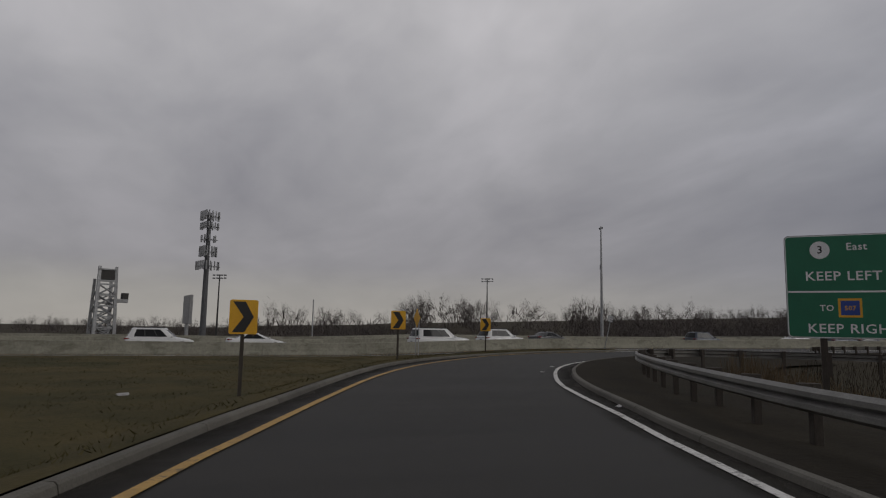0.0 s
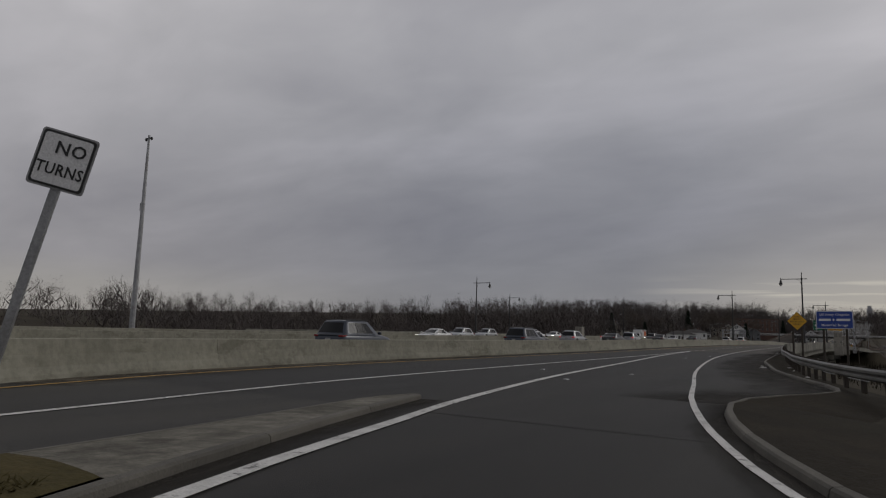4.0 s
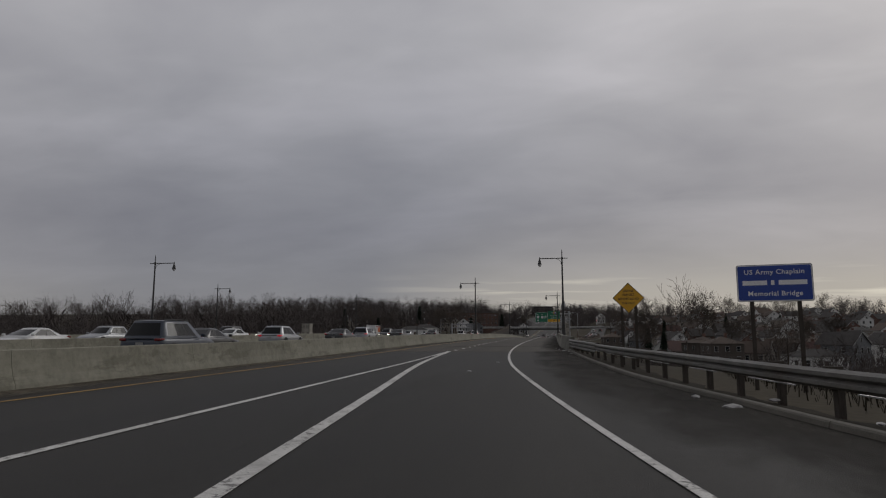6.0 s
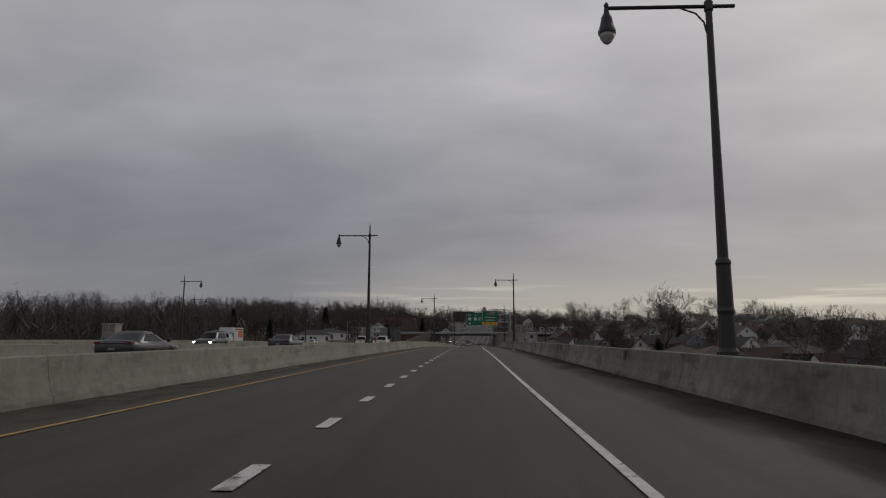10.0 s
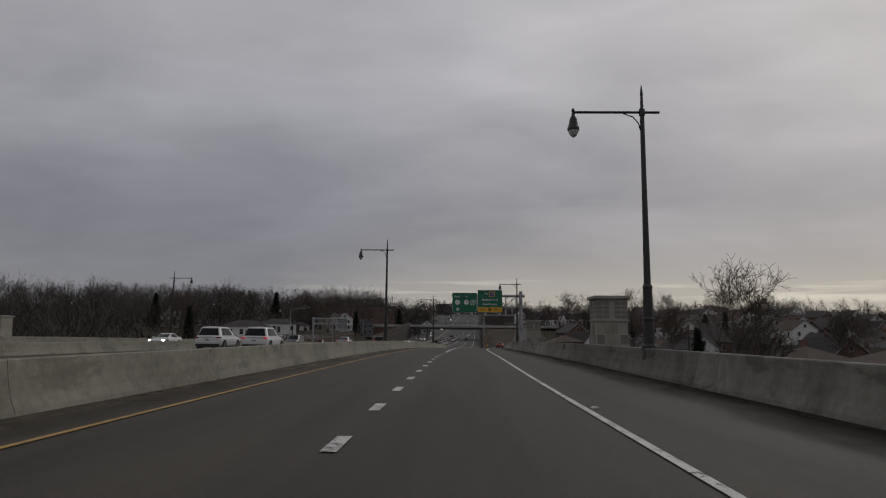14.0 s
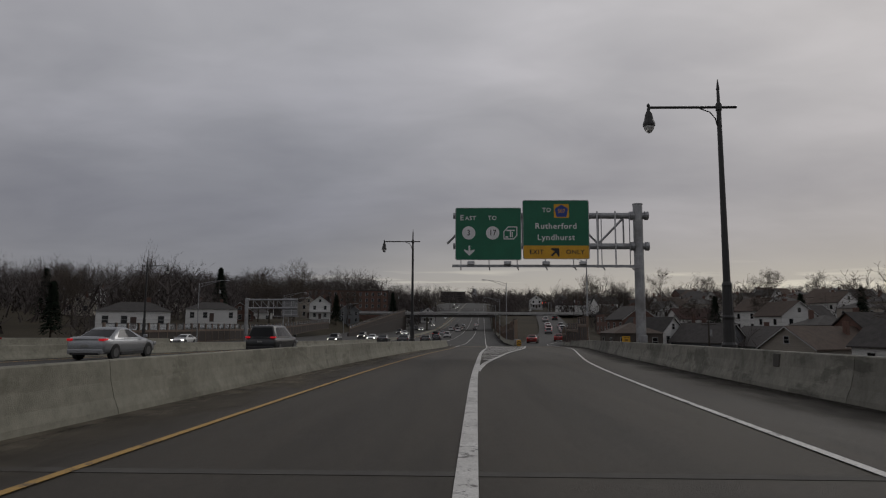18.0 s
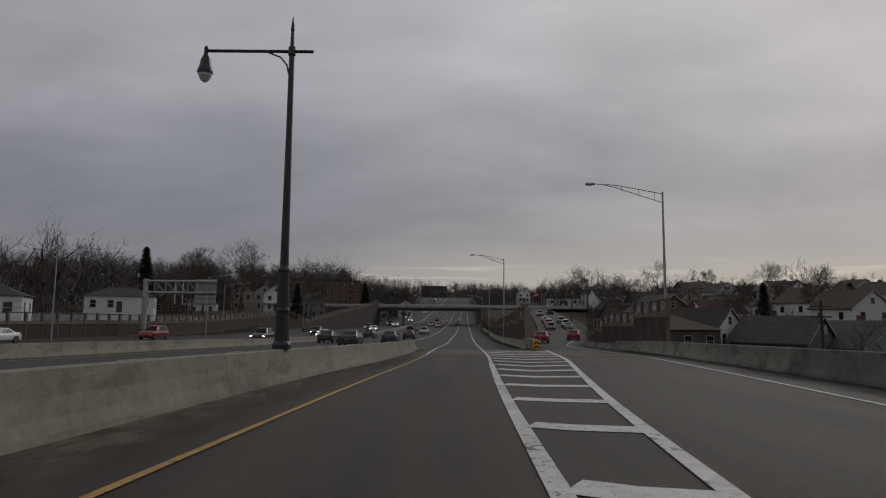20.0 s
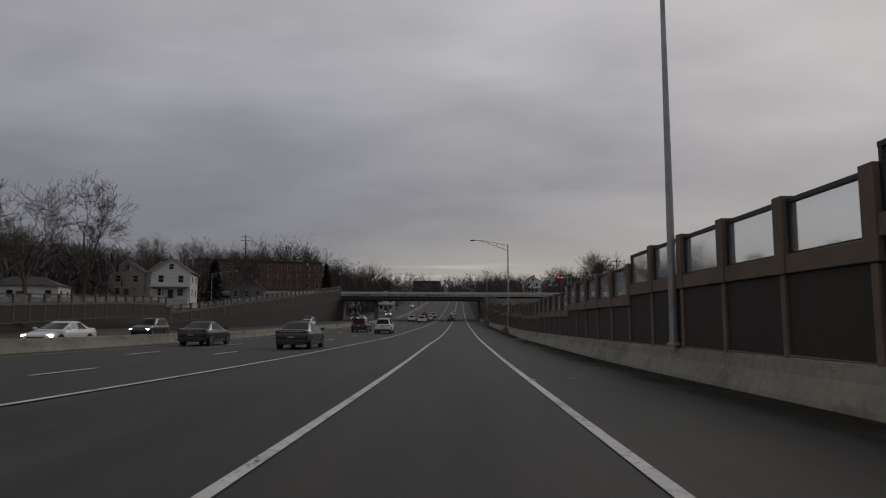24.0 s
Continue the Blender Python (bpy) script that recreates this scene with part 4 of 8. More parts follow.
def cobra_lamp(x, y, z, top, arm, side, label="galvanised highway lamp with a long truss arm"):
    root = empty("highway_lamp", x, y, z, 0 if side < 0 else 180, label, "street lamp", "highway lamps")
    bm = lathe(bmesh.new(), [(0.20, 0), (0.20, 0.05), (0.13, 0.08), (0.115, 0.4), (0.06, top)], 10)
    part("pole", bm, M_galv, root)
    bm = bmesh.new()
    pts = [(0, 0, top - 0.15), (-arm * 0.35, 0, top + 0.15), (-arm * 0.7, 0, top + 0.42), (-arm, 0, top + 0.5)]
    low = [(0, 0, top - 0.75), (-arm * 0.35, 0, top - 0.25), (-arm * 0.7, 0, top + 0.28), (-arm * 0.86, 0, top + 0.44)]
    for q in (pts, low):
        for a, b in zip(q, q[1:]):
            tube(bm, a, b, 0.03, n=6)
    for f in (0.12, 0.35, 0.6):
        tube(bm, (-arm * f, 0, top - 0.15 + f * 0.8), (-arm * f, 0, top - 0.75 + f * 1.35), 0.018, n=5)
    part("arm", bm, M_galv, root)
    bm = bmesh.new()
    box(bm, -arm - 0.62, -arm + 0.05, -0.13, 0.13, top + 0.42, top + 0.56, 0.05)
    head = part("lamp_head", bm, M_galv, root)
    part("lens", boxes((-arm - 0.55, -arm - 0.15, -0.10, 0.10, top + 0.385, top + 0.425)), M_lens, head)
    return root


cobra_lamp(14.75, 171.0, road_z(171.0) + 0.8, 10.1, 4.6, -1)
for y, t in ((216.6, 10.6), (279.0, 10.0), (340.0, 9.5), (452.0, 9.5), (520.0, 9.5), (600.0, 9.5)):
    cobra_lamp(x_at(BAR_R, y) + 0.14, y, road_z(y) + (0.78 if y < 420 else 0), t, 4.0, -1)
for x, y in ((-45.5, 204.0), (-46.0, 265.0), (-43.0, 330.0), (-40.5, 240.0)):
    cobra_lamp(x, y, ground_z(x, y), 10.5, 4.6, 1)

# ---- signs ----
def posts(root, xs, z0, z1, r=0.035, mat=None, name="post", y=0.05):
    for x in xs:
        part(name, boxes((x - r, x + r, y - r * 0.7, y + r * 0.7, z0, z1)), mat or M_galv, root)


def facing(dx, dy):
    """Turn of a sign whose face looks along (dx, dy)."""
    return math.degrees(math.atan2(dx, -dy))


def rounded_panel(bm, w, h, r, y0, y1, cx=0.0, cz=0.0):
    pts = []
    for sx, sz, a0 in ((1, 1, 0), (-1, 1, 90), (-1, -1, 180), (1, -1, 270)):
        for k in range(4):
            a = radians(a0 + k * 30)
            pts.append((cx + sx * (w / 2 - r) + r * math.cos(a), cz + sz * (h / 2 - r) + r * math.sin(a)))
    prism(bm, pts, y0, y1)
    return bm


def panel(root, w, h, cz, face, border=None, name="panel", cx=0.0, r=0.05):
    """Sign plate with a border line; its face looks to -y."""
    part(name, rounded_panel(bmesh.new(), w, h, r, 0.0, 0.012, cx, cz), M_signback, root)
    if border:
        part("border", rounded_panel(bmesh.new(), w - 0.03, h - 0.03, r, -0.004, 0.0, cx, cz), border, root)
        part("face", rounded_panel(bmesh.new(), w - 0.07, h - 0.07, r * 0.8, -0.008, -0.0042, cx, cz), face, root)
    else:
        part("face", rounded_panel(bmesh.new(), w, h, r, -0.008, -0.0002, cx, cz), face, root)


def chevron_sign(x, y, dx, dy, up=0.1):
    z = height(x, y) + up
    root = empty("chevron_sign", x, y, z, facing(dx, dy), "yellow curve sign with a black chevron on a steel post", "road sign", "chevron signs")
    posts(root, (0.0,), -0.5, 1.98, 0.04, M_wood)
    panel(root, 0.61, 0.76, 1.62, M_signyel, r=0.04)
    bm = bmesh.new()
    prism(bm, [(-0.24, 1.28), (0.03, 1.28), (0.22, 1.62), (0.03, 1.96), (-0.24, 1.96), (0.0, 1.62)][::-1], -0.012, -0.0085)
    part("chevron", bm, M_signblk, root)


chevron_sign(36.1, -142.95, 1.0, 0.05, 0.3)
chevron_sign(25.1, -136.2, 0.9, -0.15)
chevron_sign(15.05, -127.85, 0.85, -0.45)

root = empty("warning_sign", 8.2, -130.0, height(8.2, -130) + 0.1, 3, "yellow diamond warning sign seen edge-on on two posts", "road sign")
posts(root, (-0.28, 0.28), -0.1, 2.6)
bm = bmesh.new()
prism(bm, [(0, 1.9), (0.62, 2.55), (0, 3.2), (-0.62, 2.55)], -0.004, 0.008)
part("panel", bm, M_signyel, root)

root = empty("no_turns_sign", 5.66, -113.32, height(5.6, -113.4) - 0.12, facing(0.75, -0.75), "bent white sign reading NO TURNS on a leaning post", "road sign")
root.matrix_basis = root.matrix_basis @ pose(0, 0, 0, 3, 13, 0)
posts(root, (0.0,), -0.2, 2.95, 0.035)
panel(root, 0.46, 0.50, 2.75, M_signwhite, M_signblk, r=0.03)
text_part("lettering", "NO", 0.155, 0.04, 2.85, M_signblk, root)
text_part("lettering", "TURNS", 0.14, 0, 2.66, M_signblk, root, width=0.82)

gz = height(39.5, -130.6) - 0.5
root = empty("guide_sign", 40.3, -131.6, gz, facing(0.72, -0.7), "green guide sign with white lettering behind the guardrail", "road sign")
root.matrix_basis = pose(40.4, -129.55, gz + 0.28, 0, 0, facing(0.75, -0.72))
posts(root, (-0.75, 0.75), -1.6, 3.9, 0.07, M_wood, y=0.07)
panel(root, 3.0, 2.45, 3.0 - 0.28, M_green, M_signwhite, r=0.10)
part("divider", boxes((-1.45, 1.45, -0.011, -0.0085, 2.57, 2.61)), M_signwhite, root)
bm = bmesh.new()
tube(bm, (-0.75, -0.009, 3.58), (-0.75, -0.013, 3.58), 0.21, n=20)
part("route_disc", bm, M_signwhite, root)
text_part("lettering", "3", 0.26, -0.75, 3.58, M_signblk, root, y=-0.016)
text_part("lettering", "East", 0.24, 0.0, 3.64, M_signwhite, root)
text_part("lettering", "KEEP LEFT", 0.30, -0.3, 2.95, M_signwhite, root, width=1.08)
text_part("lettering", "TO", 0.20, -0.66, 2.2, M_signwhite, root)
part("route_shield", boxes((-0.38, 0.0, -0.0145, -0.0125, 2.04, 2.38)), M_signblue, root)
part("route_plate", boxes((-0.43, 0.05, -0.012, -0.0085, 1.99, 2.43)), M_signyel, root)
text_part("lettering", "507", 0.15, -0.19, 2.2, M_signyel, root, y=-0.016)
text_part("lettering", "KEEP RIGHT", 0.30, -0.15, 1.72, M_signwhite, root, width=1.08)

bz = ground_z(10.8, -74.7)
root = empty("memorial_sign", 10.8, -74.7, 0, facing(-0.22, -1), "blue memorial bridge sign with white lettering on two posts", "road sign")
posts(root, (-0.55, 0.55), bz - 0.2, 2.2, 0.05, M_wood)
panel(root, 1.78, 0.96, 1.80, M_signblue, M_signwhite, r=0.05)
text_part("lettering", "US Army Chaplain", 0.175, 0, 2.08, M_signwhite, root)
for a, b in ((-0.75, -0.17), (-0.08, 0.0), (0.10, 0.75)):
    part("text_bar", boxes((a, b, -0.012, -0.0085, 1.745, 1.865)), M_signwhite, root)
text_part("lettering", "Memorial Bridge", 0.175, 0, 1.52, M_signwhite, root)

dz0 = ground_z(8.3, -64.2)
root = empty("bridge_freezes_sign", 8.3, -64.2, 0, facing(-0.12, -1), "yellow diamond sign reading bridge freezes before road surface", "road sign")
posts(root, (-0.28, 0.28), dz0 - 0.2, 2.05, 0.06, M_wood)
bm = bmesh.new()
prism(bm, [(0, 1.39), (0.65, 2.04), (0, 2.69), (-0.65, 2.04)], 0.0, 0.012)
part("panel", bm, M_signblk, root)
bm = bmesh.new()
prism(bm, [(0, 1.425), (0.615, 2.04), (0, 2.655), (-0.615, 2.04)], -0.006, -0.0003)
part("face", bm, M_signyel, root)
for body, zz in (("BRIDGE", 2.33), ("FREEZES", 2.165), ("BEFORE ROAD", 1.995), ("SURFACE", 1.82)):
    text_part("lettering", body, 0.14, 0, zz, M_signblk, root, width=0.86)

# white flexible marker behind the rail
root = empty("delineator_post", 7.8, -57.5, ground_z(7.8, -57.5), 0, "white flexible marker post with an orange band", "marker post")
part("blade", boxes((-0.05, 0.05, -0.01, 0.01, -0.3, 1.5), bevel=0.004), M_signwhite, root)
part("band", boxes((-0.051, 0.051, -0.0125, 0.0125, 1.36, 1.46)), M_signyel, root)

root = empty("exit_speed_sign", 9.8, 133.0, height(9.8, 133.0), facing(-0.15, -1), "yellow exit speed plate on a post behind the parapet", "road sign")
posts(root, (0.0,), -1.0, 1.2, 0.03)
panel(root, 0.48, 0.38, 1.02, M_signyel, r=0.03)
text_part("lettering", "20", 0.2, 0, 0.97, M_signblk, root)
part("text_bar", boxes((-0.15, 0.15, -0.012, -0.0085, 1.12, 1.16)), M_signblk, root)

# ---- overhead gantry ----
GY = 132.6
gx = 10.62
gz = -0.55
root = empty("sign_gantry", gx, GY, gz, 0, "grey steel cantilever gantry with green guide signs", "sign gantry")
bm = lathe(bmesh.new(), [(0.45, 0), (0.45, 0.08), (0.30, 0.1), (0.29, 9.3), (0.31, 9.32), (0.31, 9.4), (0.05, 9.45)], 16)
box(bm, -0.55, 0.55, -0.55, 0.55, -1.2, 0.02)
part("column", bm, M_galv, root)
part("hand_hole_box", boxes((-0.26, 0.26, -0.42, -0.2, 0.9, 1.35), bevel=0.02), M_galv, root)
for zc in (6.75, 8.65):
    bm = bmesh.new()
    tube(bm, (-11.38, 0, zc), (0.55, 0, zc), 0.19, n=12)
    tube(bm, (0.4, 0, zc), (0.62, 0, zc), 0.27, n=12)
    tube(bm, (-0.5, 0, zc), (-0.28, 0, zc), 0.27, n=12)
    part("chord", bm, M_galv, root)
k = 0
xx = -0.9
while xx > -11.2:
    bm = tube(bmesh.new(), (xx, 0, 6.9), (xx, 0, 8.5), 0.055, n=8)
    part("strut", bm, M_galv, root)
    bm = tube(bmesh.new(), (xx, 0, 6.9 if k % 2 else 8.5), (xx - 1.55, 0, 8.5 if k % 2 else 6.9), 0.07, n=8)
    part("diagonal", bm, M_galv, root)
    xx -= 1.55
    k += 1
# walkway under the signs
part("walkway", boxes((-11.42, -0.3, -0.95, -0.35, 5.42, 5.50), (-11.42, -0.3, -0.97, -0.93, 5.36, 5.52)), M_galv, root)
for q in range(7):
    xx = -10.9 + q * 1.72
    bm = bmesh.new()
    tube(bm, (xx, -0.2, 5.55), (xx, -1.02, 5.2), 0.035, n=6)
    tube(bm, (xx, -0.22, 5.4), (xx, -0.22, 8.6), 0.03, n=6)
    part("hanger", bm, M_galv, root)
for xx in (-2.55, -1.45):
    part("sign_bracket", boxes((xx - 0.04, xx + 0.04, -0.28, -0.2, 5.4, 8.9)), M_alu, root)
for q, xx in enumerate((-10.3, -8.1, -5.8, -3.6)):
    bm = boxes((xx - 0.22, xx + 0.22, -1.15, -0.9, 5.5, 5.72), bevel=0.04)
    part("sign_light", bm, M_alu, root)


def gantry_sign(x0, x1, z0, z1, label):
    """A green overhead sign plate, bolted before the gantry."""
    w, h = x1 - x0, z1 - z0
    r = empty("overhead_sign", (x0 + x1) / 2, GY - 0.36, (z0 + z1) / 2, 0, label, "road sign", "overhead signs")
    panel(r, w, h, 0.0, M_green, M_signwhite, r=0.12)
    return r, w, h


def arrow(bm, cx, cz, s, ang, y0=-0.013, y1=-0.0085):
    pts = [(-0.09, 0.5), (0.09, 0.5), (0.09, 0.0), (0.5, 0.14), (0.5, -0.02), (0.0, -0.5), (-0.5, -0.02), (-0.5, 0.14), (-0.09, 0.0)]
    c, sn = math.cos(radians(ang)), math.sin(radians(ang))
    prism(bm, [(cx + s * (x * c - z * sn), cz + s * (x * sn + z * c)) for x, z in pts], y0, y1)
    return bm


r, w, h = gantry_sign(-0.63, 3.42, 5.30, 8.55, "green overhead sign, East 3 to 17, with a down arrow")
r.matrix_basis = pose(1.395, GY - 0.36, 6.925)
text_part("lettering", "E", 0.46, -1.62, 0.98, M_signwhite, r)
text_part("lettering", "AST", 0.37, -1.09, 0.955, M_signwhite, r)
text_part("lettering", "TO", 0.37, 0.25, 0.97, M_signwhite, r)
for cx, num in ((-1.2, "3"), (0.27, "17")):
    bm = tube(bmesh.new(), (cx, -0.0085, 0.05), (cx, -0.0125, 0.05), 0.41, n=28)
    disc = part("route_disc", bm, M_signwhite, r)
    text_part("lettering", num, 0.5, cx, 0.05, M_signblk, r, y=-0.015, width=0.85)
bm = bmesh.new()
prism(bm, [(0.93, -0.35), (1.55, -0.35), (1.78, -0.1), (1.78, 0.45), (1.2, 0.45), (0.93, 0.15)], -0.0125, -0.0085)
part("turnpike_plate", bm, M_signwhite, r)
bm = bmesh.new()
prism(bm, [(0.99, -0.29), (1.52, -0.29), (1.72, -0.08), (1.72, 0.39), (1.23, 0.39), (0.99, 0.13)], -0.0155, -0.0128)
part("turnpike_field", bm, M_green, r)
part("turnpike_mark", boxes((1.1, 1.62, -0.0185, -0.0158, 0.17, 0.25), (1.32, 1.40, -0.0185, -0.0158, -0.2, 0.17), (1.44, 1.50, -0.0185, -0.0158, -0.22, 0.1), (1.05, 1.22, -0.0185, -0.0158, -0.24, -0.16)), M_signwhite, r)
part("arrow", arrow(bmesh.new(), -1.16, -1.05, 0.62, 0), M_signwhite, r)

r, w, h = gantry_sign(3.50, 7.56, 5.36, 9.02, "green overhead sign to Rutherford and Lyndhurst with a yellow exit strip")
r.matrix_basis = pose(5.53, GY - 0.36, 7.19)
part("exit_strip", rounded_panel(bmesh.new(), 3.98, 0.80, 0.1, -0.0118, -0.0085, 0, -1.39), M_signyel, r)
text_part("lettering", "TO", 0.37, -0.55, 1.2, M_signwhite, r)
part("shield_plate", rounded_panel(bmesh.new(), 0.92, 0.86, 0.06, -0.0118, -0.0085, 0.35, 1.15), M_signyel, r)
bm = bmesh.new()
prism(bm, [(0.05, 0.78), (0.65, 0.78), (0.76, 1.3), (0.35, 1.54), (-0.06, 1.3)], -0.0150, -0.0121)
part("shield", bm, M_signblue, r)
text_part("lettering", "507", 0.34, 0.35, 1.13, M_signyel, r, y=-0.0175, width=0.85)
text_part("lettering", "Rutherford", 0.50, 0, 0.20, M_signwhite, r, width=1.05)
text_part("lettering", "Lyndhurst", 0.50, 0, -0.50, M_signwhite, r, width=1.05)
text_part("lettering", "EXIT", 0.40, -1.2, -1.40, M_signblk, r, y=-0.015)
text_part("lettering", "ONLY", 0.40, 1.15, -1.40, M_signblk, r, y=-0.015)
part("arrow", arrow(bmesh.new(), -0.05, -1.39, 0.66, 135, -0.016, -0.012), M_signblk, r)

# ---- guardrails ----
WBEAM = [(0.0, 0.42), (-0.08, 0.47), (-0.08, 0.53), (0.0, 0.575), (-0.08, 0.62), (-0.08, 0.68), (0.0, 0.73), (0.004, 0.73), (-0.072, 0.68), (-0.072, 0.62), (0.008, 0.575), (-0.072, 0.53), (-0.072, 0.47), (0.004, 0.42)]


THRIE = [(0.0, 0.20), (-0.08, 0.25), (-0.08, 0.31), (0.0, 0.36), (-0.08, 0.41), (-0.08, 0.49), (0.0, 0.54), (-0.08, 0.59), (-0.08, 0.65), (0.0, 0.70), (0.004, 0.70), (-0.072, 0.65), (-0.072, 0.59), (0.008, 0.54), (-0.072, 0.49), (-0.072, 0.41), (0.008, 0.36), (-0.072, 0.31), (-0.072, 0.25), (0.004, 0.20)]


def guardrail(line, label, post_mat, lower=False):
    root = empty("guardrail", 0, 0, 0, label=label, category="guardrail")
    d = np.concatenate([[0], np.cumsum(np.linalg.norm(np.diff(line, axis=0), axis=1))])
    s = 0.0
    while s < d[-1] - 0.3:
        e = min(s + 3.81, d[-1])
        ss = np.linspace(s - 0.1, e, 5)
        pts = np.stack([np.interp(ss, d, line[:, 0]), np.interp(ss, d, line[:, 1])], 1)
        near = lower and pts[0][1] > -63
        sweep("rail", pts, THRIE if near else WBEAM, M_rail, root, dz=0.0 if near else -0.07)
        if lower:
            sweep("lower_strip", pts[:3], [(0.10, 0.30), (0.14, 0.30), (0.14, 0.32), (0.10, 0.32)], M_alu, root)
        s = e
    s = 0.6
    N = normals(line)
    while s < d[-1]:
        x, y = np.interp(s, d, line[:, 0]), np.interp(s, d, line[:, 1])
        nx_, ny_ = np.interp(s, d, N[:, 0]), np.interp(s, d, N[:, 1])
        zz = height(x, y)
        rz = math.degrees(math.atan2(ny_, nx_))
        p = part("post", boxes((0.14, 0.26, -0.07, 0.07, -0.4, 0.69), bevel=0.008), post_mat, root)
        p.matrix_basis = pose(x, y, zz, 0, 0, rz)
        b = part("block", boxes((0.0, 0.14, -0.06, 0.06, 0.38, 0.69), bevel=0.008), M_wood, root)
        b.matrix_basis = pose(x, y, zz, 0, 0, rz)
        s += 1.905
    return root


RAIL_A = spline([(75, -144.4), (60, -141.6), (50, -138.5), (46, -137.1), (43.3, -135.9), (39.4, -133.9), (35.4, -131.6), (30.5, -128.4), (27.4, -125.6), (26.4, -122.2), (27.8, -118.6), (31.5, -115.2), (38, -112)], 1.0)
guardrail(RAIL_A, "weathered steel guardrail on posts round the ramp corner", M_wood)
RAIL_B = spline([(15.2, -102.0), (12.8, -98.0), (11.4, -93.2), (10.4, -88.0), (9.3, -81.5), (8.45, -74.0), (7.55, -66.5), (6.8, -58), (6.15, -50.6)], 1.0)
guardrail(RAIL_B, "weathered steel guardrail on posts leading to the bridge parapet", M_wood, True)

# ---- crash cushion at the exit nose ----
root = empty("crash_cushion", 7.15, 178.2, height(7.5, 179), -3, "steel crash cushion with a yellow and black chevron nose", "crash cushion")
for k in range(3):
    for sx in (-0.36, 0.36):
        for q in range(2):
            y0 = 0.4 + k * 2.1
            bm = bmesh.new()
            pts = [(sx + (0.05 if sx > 0 else -0.05) * (1 if j % 2 else 0.2), 0.36 + q * 0.26 + j * 0.065) for j in range(5)]
            pts += [(x - 0.012 * (1 if sx > 0 else -1), z) for x, z in pts[::-1]]
            prism(bm, pts, y0, y0 + 2.2)
            part("fender_panel", bm, M_rail, root)
for k in range(5):
    part("diaphragm", boxes((-0.33, 0.33, 0.5 + k * 1.5, 0.6 + k * 1.5, 0.06, 0.84), bevel=0.01), M_galv, root)
part("track", boxes((-0.2, -0.08, 0.1, 6.8, 0.0, 0.06), (0.08, 0.2, 0.1, 6.8, 0.0, 0.06)), M_galv, root)
bm = bmesh.new()
rounded_panel(bm, 0.56, 0.72, 0.12, -0.12, 0.75, 0.05, 0.47)
nose = part("nose", bm, M_signyel, root, "yellow plastic nose")
for zc in (0.20, 0.50):
    bm = bmesh.new()
    prism(bm, [(-0.20, zc - 0.06), (0.05, zc + 0.10), (0.30, zc - 0.06), (0.30, zc + 0.08), (0.05, zc + 0.24), (-0.20, zc + 0.08)][::-1], -0.128, -0.1195)
    part("chevron_stripe", bm, M_signblk, nose)

# ---- stone-faced concrete bridge pylons ----
def pylon(x, y, w, label):
    z = height(x, y) - 0.4
    root = empty("bridge_pylon", x, y, z, 0, label, "bridge pylon", "bridge pylons")
    hw = w / 2
    part("shaft", boxes((-hw, hw, -hw, hw, -1.5, 1.75), bevel=0.02), M_pyl, root)
    part("upper_block", boxes((-hw + 0.05, hw - 0.05, -hw + 0.05, hw - 0.05, 1.75, 3.52), bevel=0.015), M_pyl, root)
    part("cap", boxes((-hw - 0.09, hw + 0.09, -hw - 0.09, hw + 0.09, 3.52, 3.70), bevel=0.03), M_pyl, root)
    part("ledge", boxes((-hw - 0.02, hw + 0.02, -hw - 0.02, hw + 0.02, 2.40, 2.47)), M_pyl, root)
    for k in range(5):
        xx = -0.26 + k * 0.13
        part("flute", boxes((xx - 0.03, xx + 0.03, -hw - 0.035, -hw, 0.2, 2.25), bevel=0.01), M_pyl, root)
        q = part("flute", boxes((xx - 0.03, xx + 0.03, -hw - 0.035, -hw, 0.2, 2.25), bevel=0.01), M_pyl, root)
        q.matrix_basis = pose(0, 0, 0, 0, 0, -90)
    # grilles and louvres stand slightly proud; their dark colour paints in the recess shade
    for rz in (0, -90):
        for sx in (-0.60, 0.60):
            q = part("recess_grille", boxes((sx - 0.19, sx + 0.19, -hw - 0.012, -hw, 1.25, 1.72)), M_pyl_shade, root)
            q.matrix_basis = pose(0, 0, 0, 0, 0, rz)
        for sx in (-0.45, 0.45):
            for kz in range(4):
                q = part("louvre", boxes((sx - 0.32, sx + 0.32, -hw + 0.035, -hw + 0.06, 2.55 + kz * 0.225, 2.72 + kz * 0.225)), M_pyl_shade, root)
                q.matrix_basis = pose(0, 0, 0, 0, 0, rz)
            q = part("mullion", boxes((sx - 0.02, sx + 0.02, -hw + 0.02, -hw + 0.06, 2.5, 3.44)), M_pyl, root)
            q.matrix_basis = pose(0, 0, 0, 0, 0, rz)
    part("course_line", boxes((-hw - 0.004, hw + 0.004, -hw - 0.004, hw + 0.004, 1.0, 1.03)), M_joint, root)
    return root


# darkened copy of the pylon concrete, for shade in its recesses
M_pyl_shade = surf("pylon_recess_shade", (0.15, 0.142, 0.122), (0.20, 0.19, 0.165), 2, 0.9, 0.2, 30)
M_pyl = surf("pylon_concrete", (0.27, 0.253, 0.218), (0.35, 0.33, 0.287), 1.2, 0.9, 0.3, 40, stain=0.3, streak=0.4, stain_c=(0.12, 0.11, 0.095))
pylon(7.9, 58.9, 1.68, "weathered pale concrete pylon with fluted panels and a flat cap")
pylon(8.8, 99.7, 1.5, "weathered pale concrete pylon with fluted panels and a flat cap")
pylon(-53.2, 58.0, 2.05, "weathered pale concrete pylon on the far parapet")
